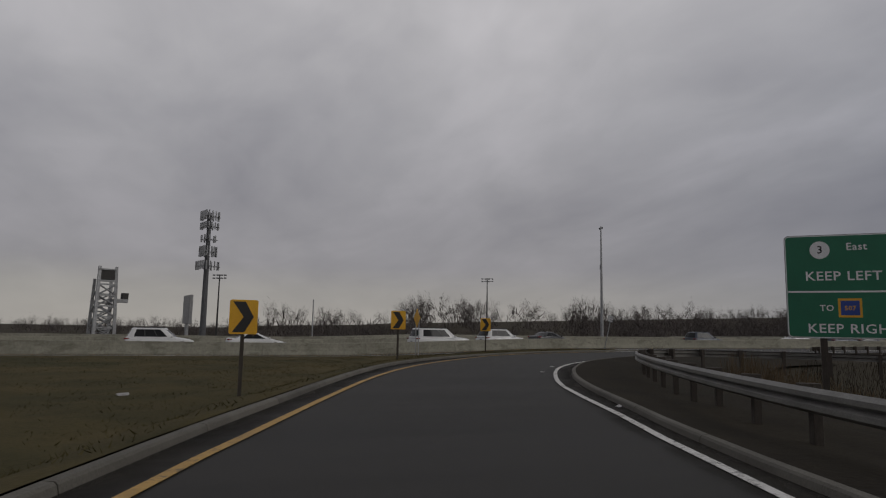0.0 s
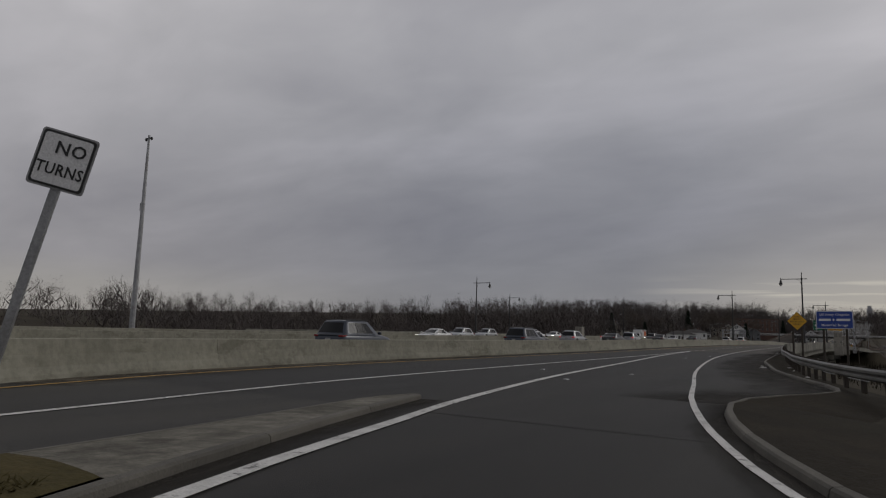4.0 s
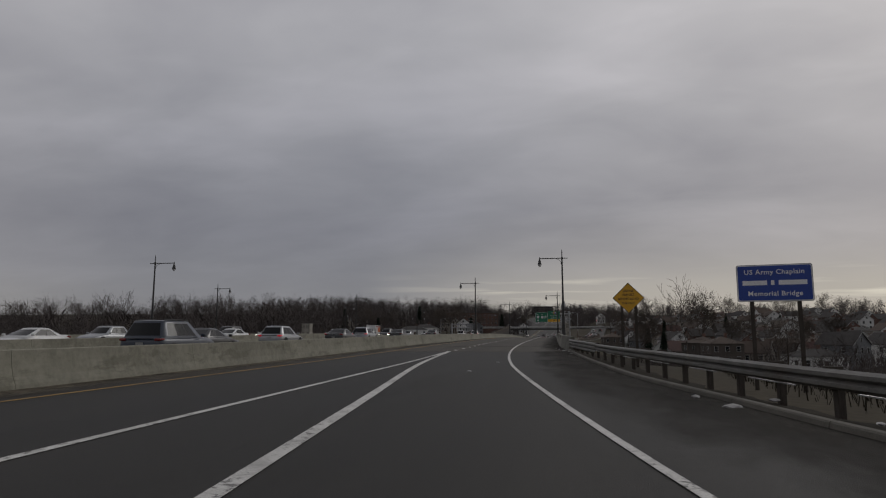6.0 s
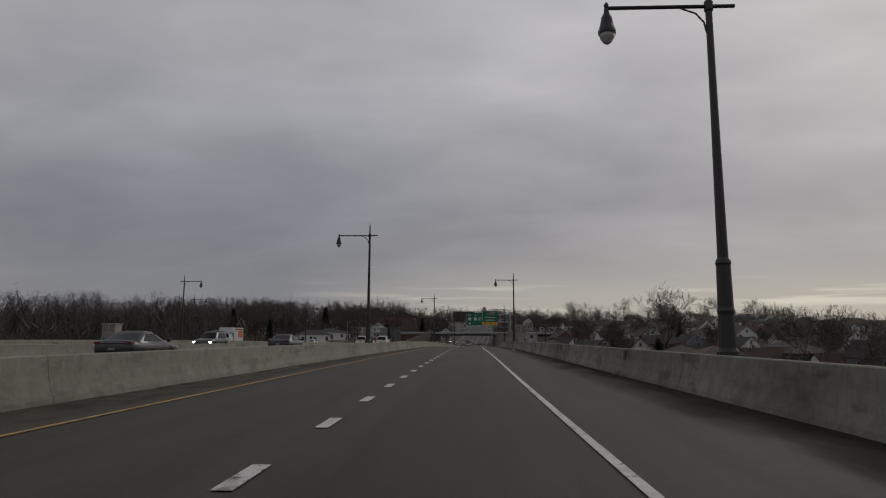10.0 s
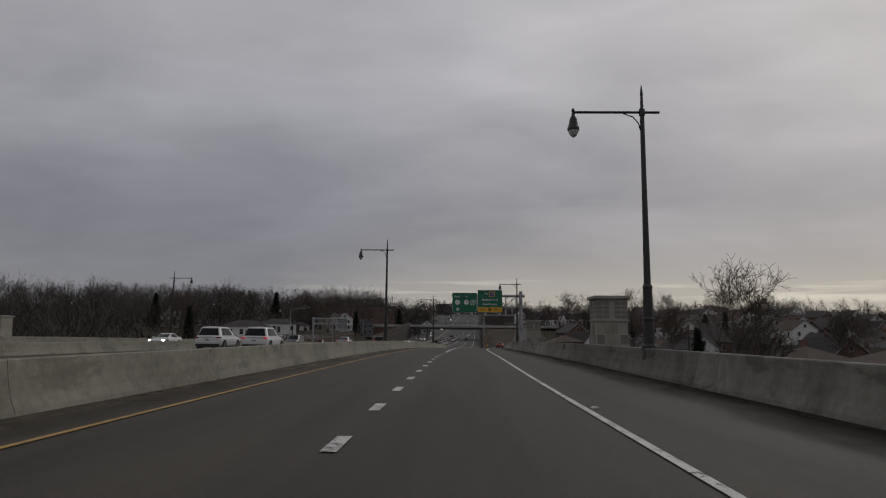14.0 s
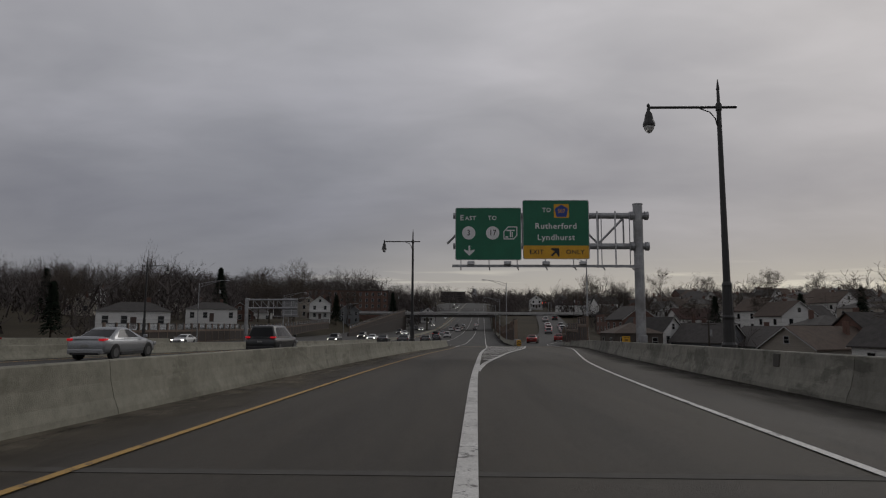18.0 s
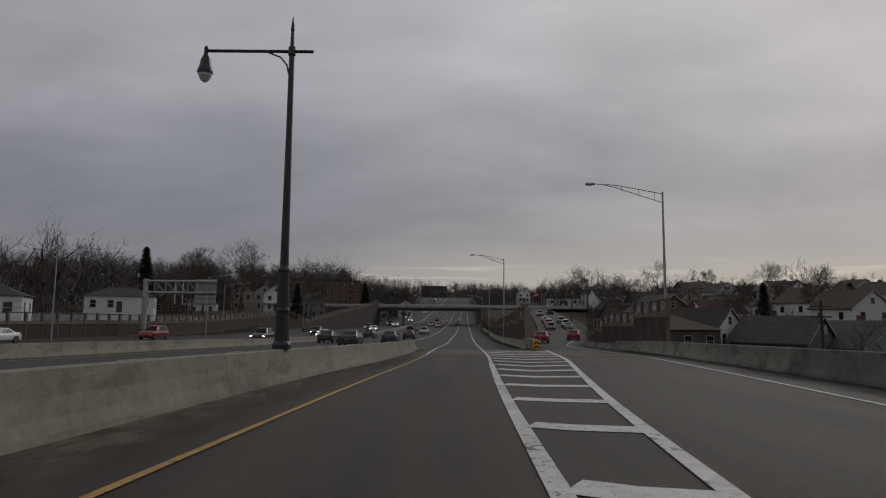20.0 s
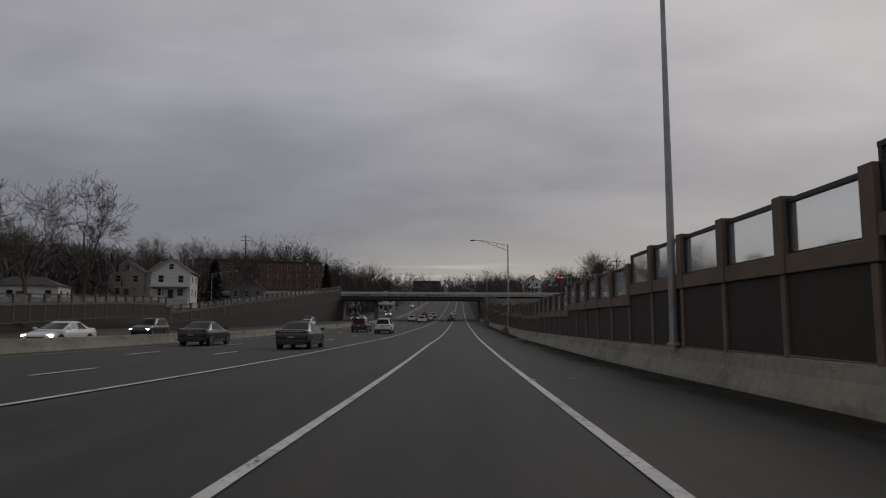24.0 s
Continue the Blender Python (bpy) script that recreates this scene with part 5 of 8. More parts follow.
pylon(-53.2, 100.0, 2.05, "weathered pale concrete pylon on the far parapet")

# ---- noise walls ----
def noise_wall(name, line, at, tops, foot, label, pane=1.0, first=True):
    """Posts, dark panels, a broad tan rail and clear upper panes; tops and foot: functions of y."""
    root = empty(name, 0, 0, 0, label=label, category="noise wall")
    d = np.concatenate([[0], np.cumsum(np.linalg.norm(np.diff(line, axis=0), axis=1))])
    at = [float(np.interp(y, line[:, 1], d)) for y in at]
    n = len(at) - 1
    P = [np.array([np.interp(s, d, line[:, 0]), np.interp(s, d, line[:, 1])]) for s in at]
    for k, p in enumerate(P):
        q = P[min(k + 1, n)] - P[max(k - 1, 0)]
        rz = math.degrees(math.atan2(q[1], q[0]))
        zt = max(tops(p[1] - 0.05), tops(p[1] + 0.05))
        zl = min(tops(p[1] - 0.05), tops(p[1] + 0.05)) - pane - 0.34
        if k or first:
            po = part("post", boxes((-0.085, 0.085, -0.11, 0.11, foot(p[1]), zl), (-0.17, 0.17, -0.15, 0.15, zl, zt + 0.06), bevel=0.012), M_nwpost, root)
            po.matrix_basis = pose(p[0], p[1], 0, 0, 0, rz)
        if k == n:
            break
        m = (p + P[k + 1]) / 2
        q = P[k + 1] - p
        L = float(np.linalg.norm(q)) / 2 - 0.075
        rz = math.degrees(math.atan2(q[1], q[0]))
        zt, zf = tops(m[1]), foot(m[1])
        zb = zt - pane
        pa = part("panel", boxes((-L, L, -0.05, 0.05, zf, zb - 0.32)), M_nw, root)
        ra = part("rail", boxes((-L + 0.05, L - 0.05, -0.12, 0.12, zb - 0.33, zb), (-L, L, -0.09, 0.09, zf - 0.02, zf + 0.07), bevel=0.012), M_nwpost, root)
        gl = part("clear_pane", boxes((-L + 0.16, L - 0.16, -0.012, 0.012, zb + 0.04, zt - 0.07)), M_acryl, root)
        gl.visible_shadow = False
        fr = part("pane_frame", boxes((-L + 0.09, L - 0.09, -0.06, 0.06, zt - 0.08, zt), (-L + 0.09, L - 0.09, -0.05, 0.05, zb, zb + 0.045), (-L + 0.09, -L + 0.17, -0.05, 0.05, zb + 0.045, zt - 0.08), (L - 0.17, L - 0.09, -0.05, 0.05, zb + 0.045, zt - 0.08)), M_signblk, root)
        for o in (pa, ra, gl, fr):
            o.matrix_basis = pose(m[0], m[1], 0, 0, 0, rz)
    return root


def steps(*rows):
    def f(y):
        z = rows[0][1]
        for y0, z0 in rows:
            if y >= y0:
                z = z0
        return z
    return f


NW_R = offset(cut(finer(BAR_R, 0.4), 184.3, 415), 0.32)
noise_wall("noise_wall", NW_R, [185.32, 189.9] + [194.6 + 2.75 * k for k in range(5)] + [208.5 + 2.55 * k for k in range(80)], steps((0, 2.42), (194.6, 2.05), (208.4, 1.72), (221.2, 1.40), (234.0, 1.10), (247, 1.0), (262, 1.25), (278, 1.6), (298, 2.2), (320, 2.9), (345, 3.8), (365, 4.7), (385, 5.5)), lambda y: road_z(y) + 0.69, "brown noise wall with tan posts and clear upper panes", first=False)
bm = boxes((-0.22, 0.22, -0.3, 0.3, road_z(185) - 0.05, 2.22), bevel=0.02)
ob = part("noise_wall_end_pier", bm, M_pier)
ob.matrix_basis = pose(x_at(BAR_R, 185) + 0.28, 185.1, 0)
tagged(ob, "tan concrete pier closing the end of the noise wall", "pier")
NW_E = offset(cut(RIGHT_EDGE, 168, 300), 0.3)
noise_wall("noise_wall", NW_E, [170.0 + 2.3 * k for k in range(40)], steps((0, 2.45), (180.3, 1.75), (189.6, 1.19), (196.4, 0.83), (201.0, 0.55), (208.0, 0.34), (222, 0.45), (236, 1.0), (250, 1.6)), lambda y: height(x_at(RIGHT_EDGE, y) + 0.3, y) + 0.86 * exit_tall(y) - 0.05, "brown noise wall along the exit road with clear upper panes", 0.85)
NW_N = spline([(-46.9, 176), (-46.2, 200), (-45.3, 250), (-45.0, 316)])
noise_wall("noise_wall", NW_N, [177.0 + 2.9 * k for k in range(48)], lambda y: 1.5 + 1.9 * sstep(230, 320, y), lambda y: -1.6 + 1.9 * sstep(240, 320, y), "brown noise wall with tan posts beside the opposite lanes", 1.0)
NW_W = spline([(-33.5, 286), (-30, 330), (-24.9, 386)])
noise_wall("noise_wall", NW_W, [287.0 + 2.9 * k for k in range(34)], lambda y: 1.3 + 7.9 * (y - 286) / 100, lambda y: -1.0 + 6.6 * (y - 286) / 100, "brown noise wall climbing to the overpass", 0.8)
# retaining walls of the cutting
ob = mesh_part("retaining_wall", [(-33.5, 286, -2.2), (-24.9, 386, -1.6), (-24.9, 386, 5.5), (-33.5, 286, -0.9), (-33.9, 286, -2.2), (-25.3, 386, -1.6), (-25.3, 386, 5.5), (-33.9, 286, -0.9)],
               [(0, 1, 2, 3), (7, 6, 5, 4), (3, 2, 6, 7), (0, 3, 7, 4), (1, 5, 6, 2)], M_nw)
tagged(ob, "brown concrete retaining wall rising to the overpass", "retaining wall", kind="structure")

# ---- overpass ----
root = empty("overpass_bridge", -5, 392, 0, 2, "road overpass with dark steel girders and a concrete parapet", "overpass")
part("deck", boxes((-75, 85, -7, 7, 6.45, 6.9)), M_conc2, root)
for k in range(5):
    part("girder", boxes((-21, 20.5, -6.6 + k * 3.2, -6.2 + k * 3.2, 5.3, 6.45)), M_girder, root)
for yy in (-7.0, 6.7):
    part("parapet", boxes((-75, 85, yy, yy + 0.3, 6.3, 7.55), bevel=0.02), M_fascia, root)
for k in range(22):
    part("fence_post", boxes((-21 + k * 1.95, -20.94 + k * 1.95, -6.9, -6.84, 7.55, 9.0)), M_girder, root)
for zz in (8.1, 8.5, 8.95):
    part("fence_rail", boxes((-21, 20.5, -6.89, -6.85, zz, zz + 0.05)), M_girder, root)
for x0, x1 in ((-24, -20.5), (20.0, 23.5)):
    part("abutment", boxes((x0, x1, -6.8, 6.8, -2.5, 6.45)), M_conc2, root)
for yy in (-3.0, 0, 3.0):
    part("pier_column", boxes((-11.3, -10.5, yy - 0.4, yy + 0.4, -2.5, 5.3), bevel=0.03), M_conc2, root)

# ---- far masts and towers seen from the ramp ----
pz = ground_z(-50, -76.5)
root = empty("camera_mast", -50.0, -76.5, pz, 0, "tall tapered grey steel camera mast", "mast")
H = 20.1 - pz
part("mast", lathe(bmesh.new(), [(0.32, 0), (0.30, 0.3), (0.20, H * 0.62), (0.11, H)], 10), M_galv, root)
part("junction_box", boxes((-0.32, -0.12, -0.15, 0.15, H * 0.62, H * 0.66), bevel=0.02), M_galv, root)
part("camera_arm", boxes((-0.5, 0.5, -0.04, 0.04, H - 0.35, H - 0.27)), M_black, root)
for sx in (-0.45, 0.45):
    part("camera_head", lathe(bmesh.new(), [(0.05, -0.25), (0.14, -0.12), (0.14, 0.0), (0.06, 0.1)], 10, sx, 0, H - 0.35), M_black, root)


def high_mast(x, y, top, label):
    z = ground_z(x, y)
    root = empty("floodlight_mast", x, y, z, 60, label, "floodlight mast", "floodlight masts")
    h = top - z
    part("mast", lathe(bmesh.new(), [(0.26, 0), (0.12, h)], 8), M_black, root)
    for q in range(2):
        part("crossarm", boxes((-1.6, 1.6, -0.06, 0.06, h - 0.2 - q * 0.7, h - 0.1 - q * 0.7)), M_black, root)
        for k in range(4):
            part("floodlight", boxes((-1.6 + k * 0.95, -1.15 + k * 0.95, -0.3, 0.12, h - 0.35 - q * 0.7, h - 0.02 - q * 0.7), bevel=0.03), M_galv, root)


high_mast(-116, -70, 15.3, "dark floodlight mast over a distant sports ground")
high_mast(-108.7, -141.0, 12.6, "dark floodlight mast behind the highway")

cx, cy = -115.0, -144.0
cz = ground_z(cx, cy)
root = empty("cell_tower", cx, cy, cz, 20, "grey steel monopole crowded with phone antennas", "antenna tower")
part("monopole", lathe(bmesh.new(), [(0.75, 0), (0.45, 27.9 - cz)], 14), M_steel, root)
for zc, rr, na, ah in ((27.0, 2.7, 12, 2.3), (24.5, 2.6, 12, 1.7), (21.4, 2.4, 6, 1.7), (18.3, 2.4, 15, 2.5), (14.9, 3.3, 12, 2.1)):
    zc -= cz
    bm = bmesh.new()
    c3 = [(rr * math.cos(radians(a)), rr * math.sin(radians(a)), zc) for a in (90, 210, 330)]
    for k in range(3):
        tube(bm, c3[k], c3[(k + 1) % 3], 0.07, n=6)
        tube(bm, (0, 0, zc), tuple(0.5 * (c3[k][j] + c3[(k + 1) % 3][j]) for j in range(3)), 0.07, n=6)
    part("platform", bm, M_steel, root)
    for k in range(na):
        a, f = k % 3, (k // 3 + 0.5) / (na // 3)
        p = [c3[a][j] * (1 - f) + c3[(a + 1) % 3][j] * f for j in range(3)]
        q = part("antenna_panel", boxes((-0.22, 0.22, -0.10, 0.10, -ah / 2, ah / 2), bevel=0.03), M_galv, root)
        q.matrix_basis = pose(p[0] * 1.04, p[1] * 1.04, zc + 0.2, 0, 0, 90 + (30, 150, 270)[a])
part("ladder", boxes((0.5, 0.62, -0.2, 0.2, 2, 24)), M_steel, root)

# old lift bridge tower
lx, ly = -172.0, -173.0
lz = ground_z(lx, ly)
root = empty("lift_bridge_tower", lx, ly, lz, 20, "grey riveted steel tower of an old lift bridge", "bridge tower")
HT = 17.5 - lz
for sx in (-3.4, 3.4):
    top = HT if sx > 0 else HT - 3.6
    for sy in (-2.9, 2.9):
        part("leg", tube(bmesh.new(), (sx, sy, 0), (sx * 0.8, sy * 0.8, top + 0.6), 0.66, 0.54, 4), M_galv, root)
    for k in range(5):
        z0, z1 = top * k / 6.5, top * (k + 1) / 6.5
        part("brace", tube(bmesh.new(), (sx * 0.95, -2.7, z0), (sx * 0.9, 2.5, z1), 0.22, n=4), M_galv, root)
        part("brace", tube(bmesh.new(), (sx * 0.95, 2.7, z0), (sx * 0.9, -2.5, z1), 0.22, n=4), M_galv, root)
        part("strut", boxes((sx * 0.9 - 0.2, sx * 0.9 + 0.2, -2.7, 2.7, z1 - 0.24, z1 + 0.24)), M_galv, root)
for sy in (-2.6, 2.6):
    for k in range(4):
        z0, z1 = HT * k / 5.5, HT * (k + 1) / 5.5
        part("brace", tube(bmesh.new(), (-3.2, sy, z0), (3.0, sy * 0.95, z1), 0.22, n=4), M_galv, root)
part("sheave_house", boxes((1.2, 3.1, -2.1, 2.1, HT - 3.4, HT - 0.5), bevel=0.1), M_girder, root)
part("head_beam", boxes((1.6, 3.3, -2.5, 2.5, HT - 4.0, HT - 3.5), (1.6, 3.3, -2.5, 2.5, HT - 0.5, HT - 0.1)), M_galv, root)
part("machine_platform", boxes((-1.6, 1.6, 2.0, 6.6, HT * 0.52, HT * 0.57)), M_galv, root)
part("operator_cabin", boxes((-1.2, 1.2, 5.0, 6.7, HT * 0.57, HT * 0.66), bevel=0.05), M_girder, root)

# narrow banner sign and a bare pole over the barrier
bx, by = -58.7, -146.3
root = empty("billboard", bx, by, ground_z(bx, by), 10, "grey billboard seen nearly edge-on on a steel post", "billboard")
part("post", lathe(bmesh.new(), [(0.3, 0), (0.28, 5.0)], 10), M_galv, root)
part("board", boxes((-3.0, 3.0, -0.25, 0.25, 3.6, 8.0), bevel=0.03), M_signback, root)
bx, by = -42.6, -129.3
root = empty("bare_pole", bx, by, ground_z(bx, by), 0, "plain grey steel pole behind the highway", "pole")
part("pole", lathe(bmesh.new(), [(0.10, 0), (0.08, 6.2)], 8), M_galv, root)

# junction plates on the inner face of the parapet
for k in range(-4, 6):
    y = 30.0 + 15.6 * k
    ob = part("junction_plate", boxes((-0.03, 0.02, -0.16, 0.16, 0.50, 0.80), bevel=0.008), M_joint)
    ob.matrix_basis = pose(x_at(RIGHT_EDGE, y) + 0.13, y, height(5.7, y), 0, 5, heading_of(RIGHT_EDGE, y))
    tagged(ob, "small dark steel junction plate on the parapet face", "junction box", "junction plates")
# ---- bare winter trees ----
def fast_mesh(name, V, Q, material, parent=None, label=""):
    """One mesh from vertex and quad arrays."""
    me = bpy.data.meshes.new(name)
    V = np.asarray(V, np.float32)
    Q = np.asarray(Q, np.int32)
    me.vertices.add(len(V))
    me.vertices.foreach_set("co", V.ravel())
    me.loops.add(Q.size)
    me.loops.foreach_set("vertex_index", Q.ravel())
    me.polygons.add(len(Q))
    me.polygons.foreach_set("loop_start", np.arange(0, Q.size, Q.shape[1], dtype=np.int32))
    me.polygons.foreach_set("loop_total", np.full(len(Q), Q.shape[1], np.int32))
    me.update(calc_edges=True)
    me.materials.append(material)
    ob = new(name, me)
    if parent is not None:
        ob.parent = parent
    if label:
        tagged(ob, label)
    return ob


def segments(rng, h, levels, kids, spread, lean=0.0, droop=0.0, trunk=0.3, thick=0.022):
    """Limbs of a tree as rows of start, end and the two radii, trunk level first."""
    out = []

    def grow(p, d, L, r, lev):
        n = 3 if lev < 2 else 2
        for k in range(n):
            q = p + d * (L / n)
            r2 = r * (0.86 if k < n - 1 else 0.72)
            out.append((p, q, r, r2, lev))
            d = d + rng.normal(0, 0.10 + 0.04 * lev, 3)
            d[2] += 0.05 - droop * lev
            d = d / np.linalg.norm(d)
            if lev < levels and lev > 0 and k < n - 1 and rng.random() < 0.75:
                side(q, d, L * 0.62, r2 * 0.5, lev + 1)
            p, r = q, r2
        if lev < levels:
            m = kids + (1 if rng.random() < 0.4 else 0)
            a0 = rng.random() * 6.28
            for k in range(m):
                side(p, d, L * rng.uniform(0.62, 0.85), r * 0.62, lev + 1, a0 + 6.28 * k / m)

    def side(p, d, L, r, lev, a=None):
        a = rng.random() * 6.28 if a is None else a
        u = np.cross(d, (0.3, 0.2, 0.9))
        u = u / (np.linalg.norm(u) + 1e-6)
        v = np.cross(d, u)
        s = spread * rng.uniform(0.7, 1.25)
        e = d * math.cos(s) + (u * math.cos(a) + v * math.sin(a)) * math.sin(s)
        e = e / np.linalg.norm(e)
        grow(p, e, L, r, lev)

    d0 = np.array([lean, lean * 0.4, 1.0])
    grow(np.zeros(3), d0 / np.linalg.norm(d0), h * trunk, h * thick, 0)
    top = max(s[1][2] for s in out)
    f = h / top
    return [(a * f, b * f, max(r0 * f, 0.008), max(r1 * f, 0.006), lev) for a, b, r0, r1, lev in out]


def limbs(segs, rmin=0.0):
    """Three-sided tapered limbs as vertex and quad arrays."""
    A = np.array([s[0] for s in segs])
    B = np.array([s[1] for s in segs])
    R0 = np.maximum(np.array([s[2] for s in segs]), rmin)
    R1 = np.maximum(np.array([s[3] for s in segs]), rmin)
    D = B - A
    D /= np.linalg.norm(D, axis=1)[:, None] + 1e-9
    U = np.cross(D, np.array([0.31, 0.17, 0.93]))
    U /= np.linalg.norm(U, axis=1)[:, None] + 1e-9
    W = np.cross(D, U)
    V = np.empty((len(segs), 6, 3))
    for k in range(3):
        c, s = math.cos(2.094 * k), math.sin(2.094 * k)
        V[:, k] = A + (U * c + W * s) * R0[:, None]
        V[:, 3 + k] = B + (U * c + W * s) * R1[:, None]
    base = np.arange(len(segs))[:, None, None] * 6
    Q = np.array([[0, 1, 4, 3], [1, 2, 5, 4], [2, 0, 3, 5]])[None] + base
    return V.reshape(-1, 3), Q.reshape(-1, 4)


def tree_proto(seed, h, levels, kids, spread, lean=0.0, trunk=0.28, thick=0.020, rmin=0.012, label=""):
    rng = np.random.default_rng(seed)
    segs = segments(rng, h, levels, kids, spread, lean, 0.0, trunk, thick)
    root = empty("bare_tree", 0, 0, -500, 0, label, "tree", "bare trees")
    V, Q = limbs([s for s in segs if s[4] == 0], 0.03)
    fast_mesh("trunk", V, Q, M_bark, root)
    V, Q = limbs([s for s in segs if s[4] > 0], rmin)
    fast_mesh("crown", V, Q, M_twig, root)
    root["tall"] = h
    return root


TREES = [
    tree_proto(1, 20, 6, 2, 0.50, 0.05, 0.24, 0.020, 0.022, "tall bare spreading tree in winter"),
    tree_proto(2, 14, 6, 2, 0.42, 0.25, 0.26, 0.018, 0.018, "bare tree with a leaning forked trunk"),
    tree_proto(3, 16, 6, 2, 0.58, 0.0, 0.20, 0.020, 0.022, "bare broad-crowned tree in winter"),
    tree_proto(4, 12, 5, 3, 0.40, 0.08, 0.30, 0.018, 0.020, "bare upright tree in winter"),
    tree_proto(5, 6, 4, 2, 0.38, 0.1, 0.35, 0.010, 0.008, "thin bare sapling behind the guardrail"),
]


def plant(k, x, y, tall, rz=0.0, z=None):
    s = tall / TREES[k]["tall"]
    z = ground_z(x, y) - 0.15 if z is None else z
    ob = copy_thing(TREES[k], pose(x, y, z, 0, 0, rz))
    ob.scale = (s, s, s)
    return ob


for k, x, y, top, rz in (
        (2, 58.5, 165.0, 20.5, 10), (1, 24.5, 121.0, 8.4, 200), (0, 66.0, 190.0, 14.5, 60), (3, 40.0, 150.0, 8.0, 20), (2, 75.0, 260.0, 15.0, 120),
        (0, -55.0, 305.0, 23.5, 0), (3, -60.0, 284.0, 19.0, 70), (2, -66.0, 296.0, 17.5, 140), (2, -70.0, 362.0, 22.0, 30), (0, -60.0, 372.0, 22.0, 220), (3, -48.0, 366.0, 18.0, 80),
        (2, 49.0, 402.0, 21.5, 15), (3, 56.0, 410.0, 20.0, 130), (2, 44.0, 420.0, 19.0, 260), (0, -36.0, 452.0, 24.0, 170), (3, -22.0, 480.0, 20.0, 40), (2, -88.0, 232.0, 17.0, 80), (0, -95.0, 250.0, 17.0, 190),
        (2, -82.0, 262.0, 16.0, 300), (3, 95.0, 140.0, 8.5, 50), (1, 52.0, 60.0, 6.5, 90), (3, 70.0, 95.0, 7.0, 10), (2, 110.0, 210.0, 11.0, 40), (0, 135.0, 175.0, 10.5, 200),
        (3, 88.0, 320.0, 13.5, 90), (2, 44.0, 300.0, 10.5, 10), (3, 38.0, 262.0, 6.0, 70), (1, 48.0, 232.0, 8.0, 0), (3, 62.0, 130.0, 7.0, 140), (2, 120.0, 110.0, 8.0, 20), (0, 150.0, 260.0, 14.0, 60), (3, 28.0, 88.0, 4.6, 33), (2, 46.0, 40.0, 5.2, 75), (2, 62.0, 360.0, 20.0, 33), (3, 52.0, 278.0, 10.5, 140), (2, 60.0, 284.0, 11.5, 250), (0, 68.0, 275.0, 12.0, 70), (3, 78.0, 280.0, 11.5, 10), (2, 58.0, 372.0, 19.0, 95), (2, 91.0, 574.0, 42.0, 20), (0, 129.0, 519.0, 40.0, 75), (2, 228.0, 578.0, 46.0, 130), (3, 158.0, 519.0, 34.5, 60), (2, 254.0, 560.0, 43.0, 210), (0, 205.0, 540.0, 41.0, 10), (0, -50.0, 282.0, 17.5, 44), (2, -54.0, 275.0, 16.5, 160)):
    plant(k, x, y, top - ground_z(x, y), rz)
for x, y, tall in ((11.9, -57.6, 5.6), (13.6, -57.0, 4.6), (15.6, -60.5, 5.0), (19.5, -52.0, 5.0), (25.0, -60.0, 5.2)):
    plant(4, x, y, tall, x * 50)
for t in TREES:
    for o in (*t.children_recursive, t):
        bpy.data.objects.remove(o)

# ---- evergreens ----
def spruce(x, y, top, wide):
    rng = np.random.default_rng(int(abs(x * 7 + y)))
    z = ground_z(x, y)
    h = top - z
    root = empty("evergreen_tree", x, y, z, 0, "dark evergreen tree among bare trees", "tree", "evergreen trees")
    part("trunk", lathe(bmesh.new(), [(h * 0.02, 0), (0.03, h * 0.95)], 6), M_bark, root)
    V, Q = [], []
    for k in range(900):
        f = rng.random() ** 0.7
        zz = h * (0.10 + 0.9 * f)
        r = wide * (1 - f) * rng.uniform(0.5, 1.0) + 0.1
        a = rng.random() * 6.283
        c = np.array([r * math.cos(a), r * math.sin(a), zz])
        t = np.array([-math.sin(a), math.cos(a), 0]) * rng.uniform(0.12, 0.3) * (0.5 + wide * 0.3)
        o = np.array([math.cos(a), math.sin(a), -0.45]) * rng.uniform(0.3, 0.6) * (0.4 + wide * 0.3)
        i = len(V)
        V += [c - t - o * 0.4, c + t - o * 0.4, c + t * 0.4 + o, c - t * 0.4 + o]
        Q.append((i, i + 1, i + 2, i + 3))
    fast_mesh("crown", V, Q, M_ever, root)


for x, y, top, wide in ((-33.0, 405.0, 17.0, 3.6), (-50.0, 352.0, 13.5, 3.0), (-72.0, 285.0, 18.2, 3.6), (-110.0, 262.0, 16.0, 3.2), (86.0, 236.0, 10.0, 2.6), (60.0, 250.0, 8.5, 2.2), (34.0, 118.0, 2.8, 2.0), (98.0, 285.0, 11.0, 2.8), (31.0, 70.0, 1.6, 1.7), (-78.0, 215.0, 9.5, 2.4), (140.0, 330.0, 13.0, 3.0)):
    spruce(x, y, top, wide)

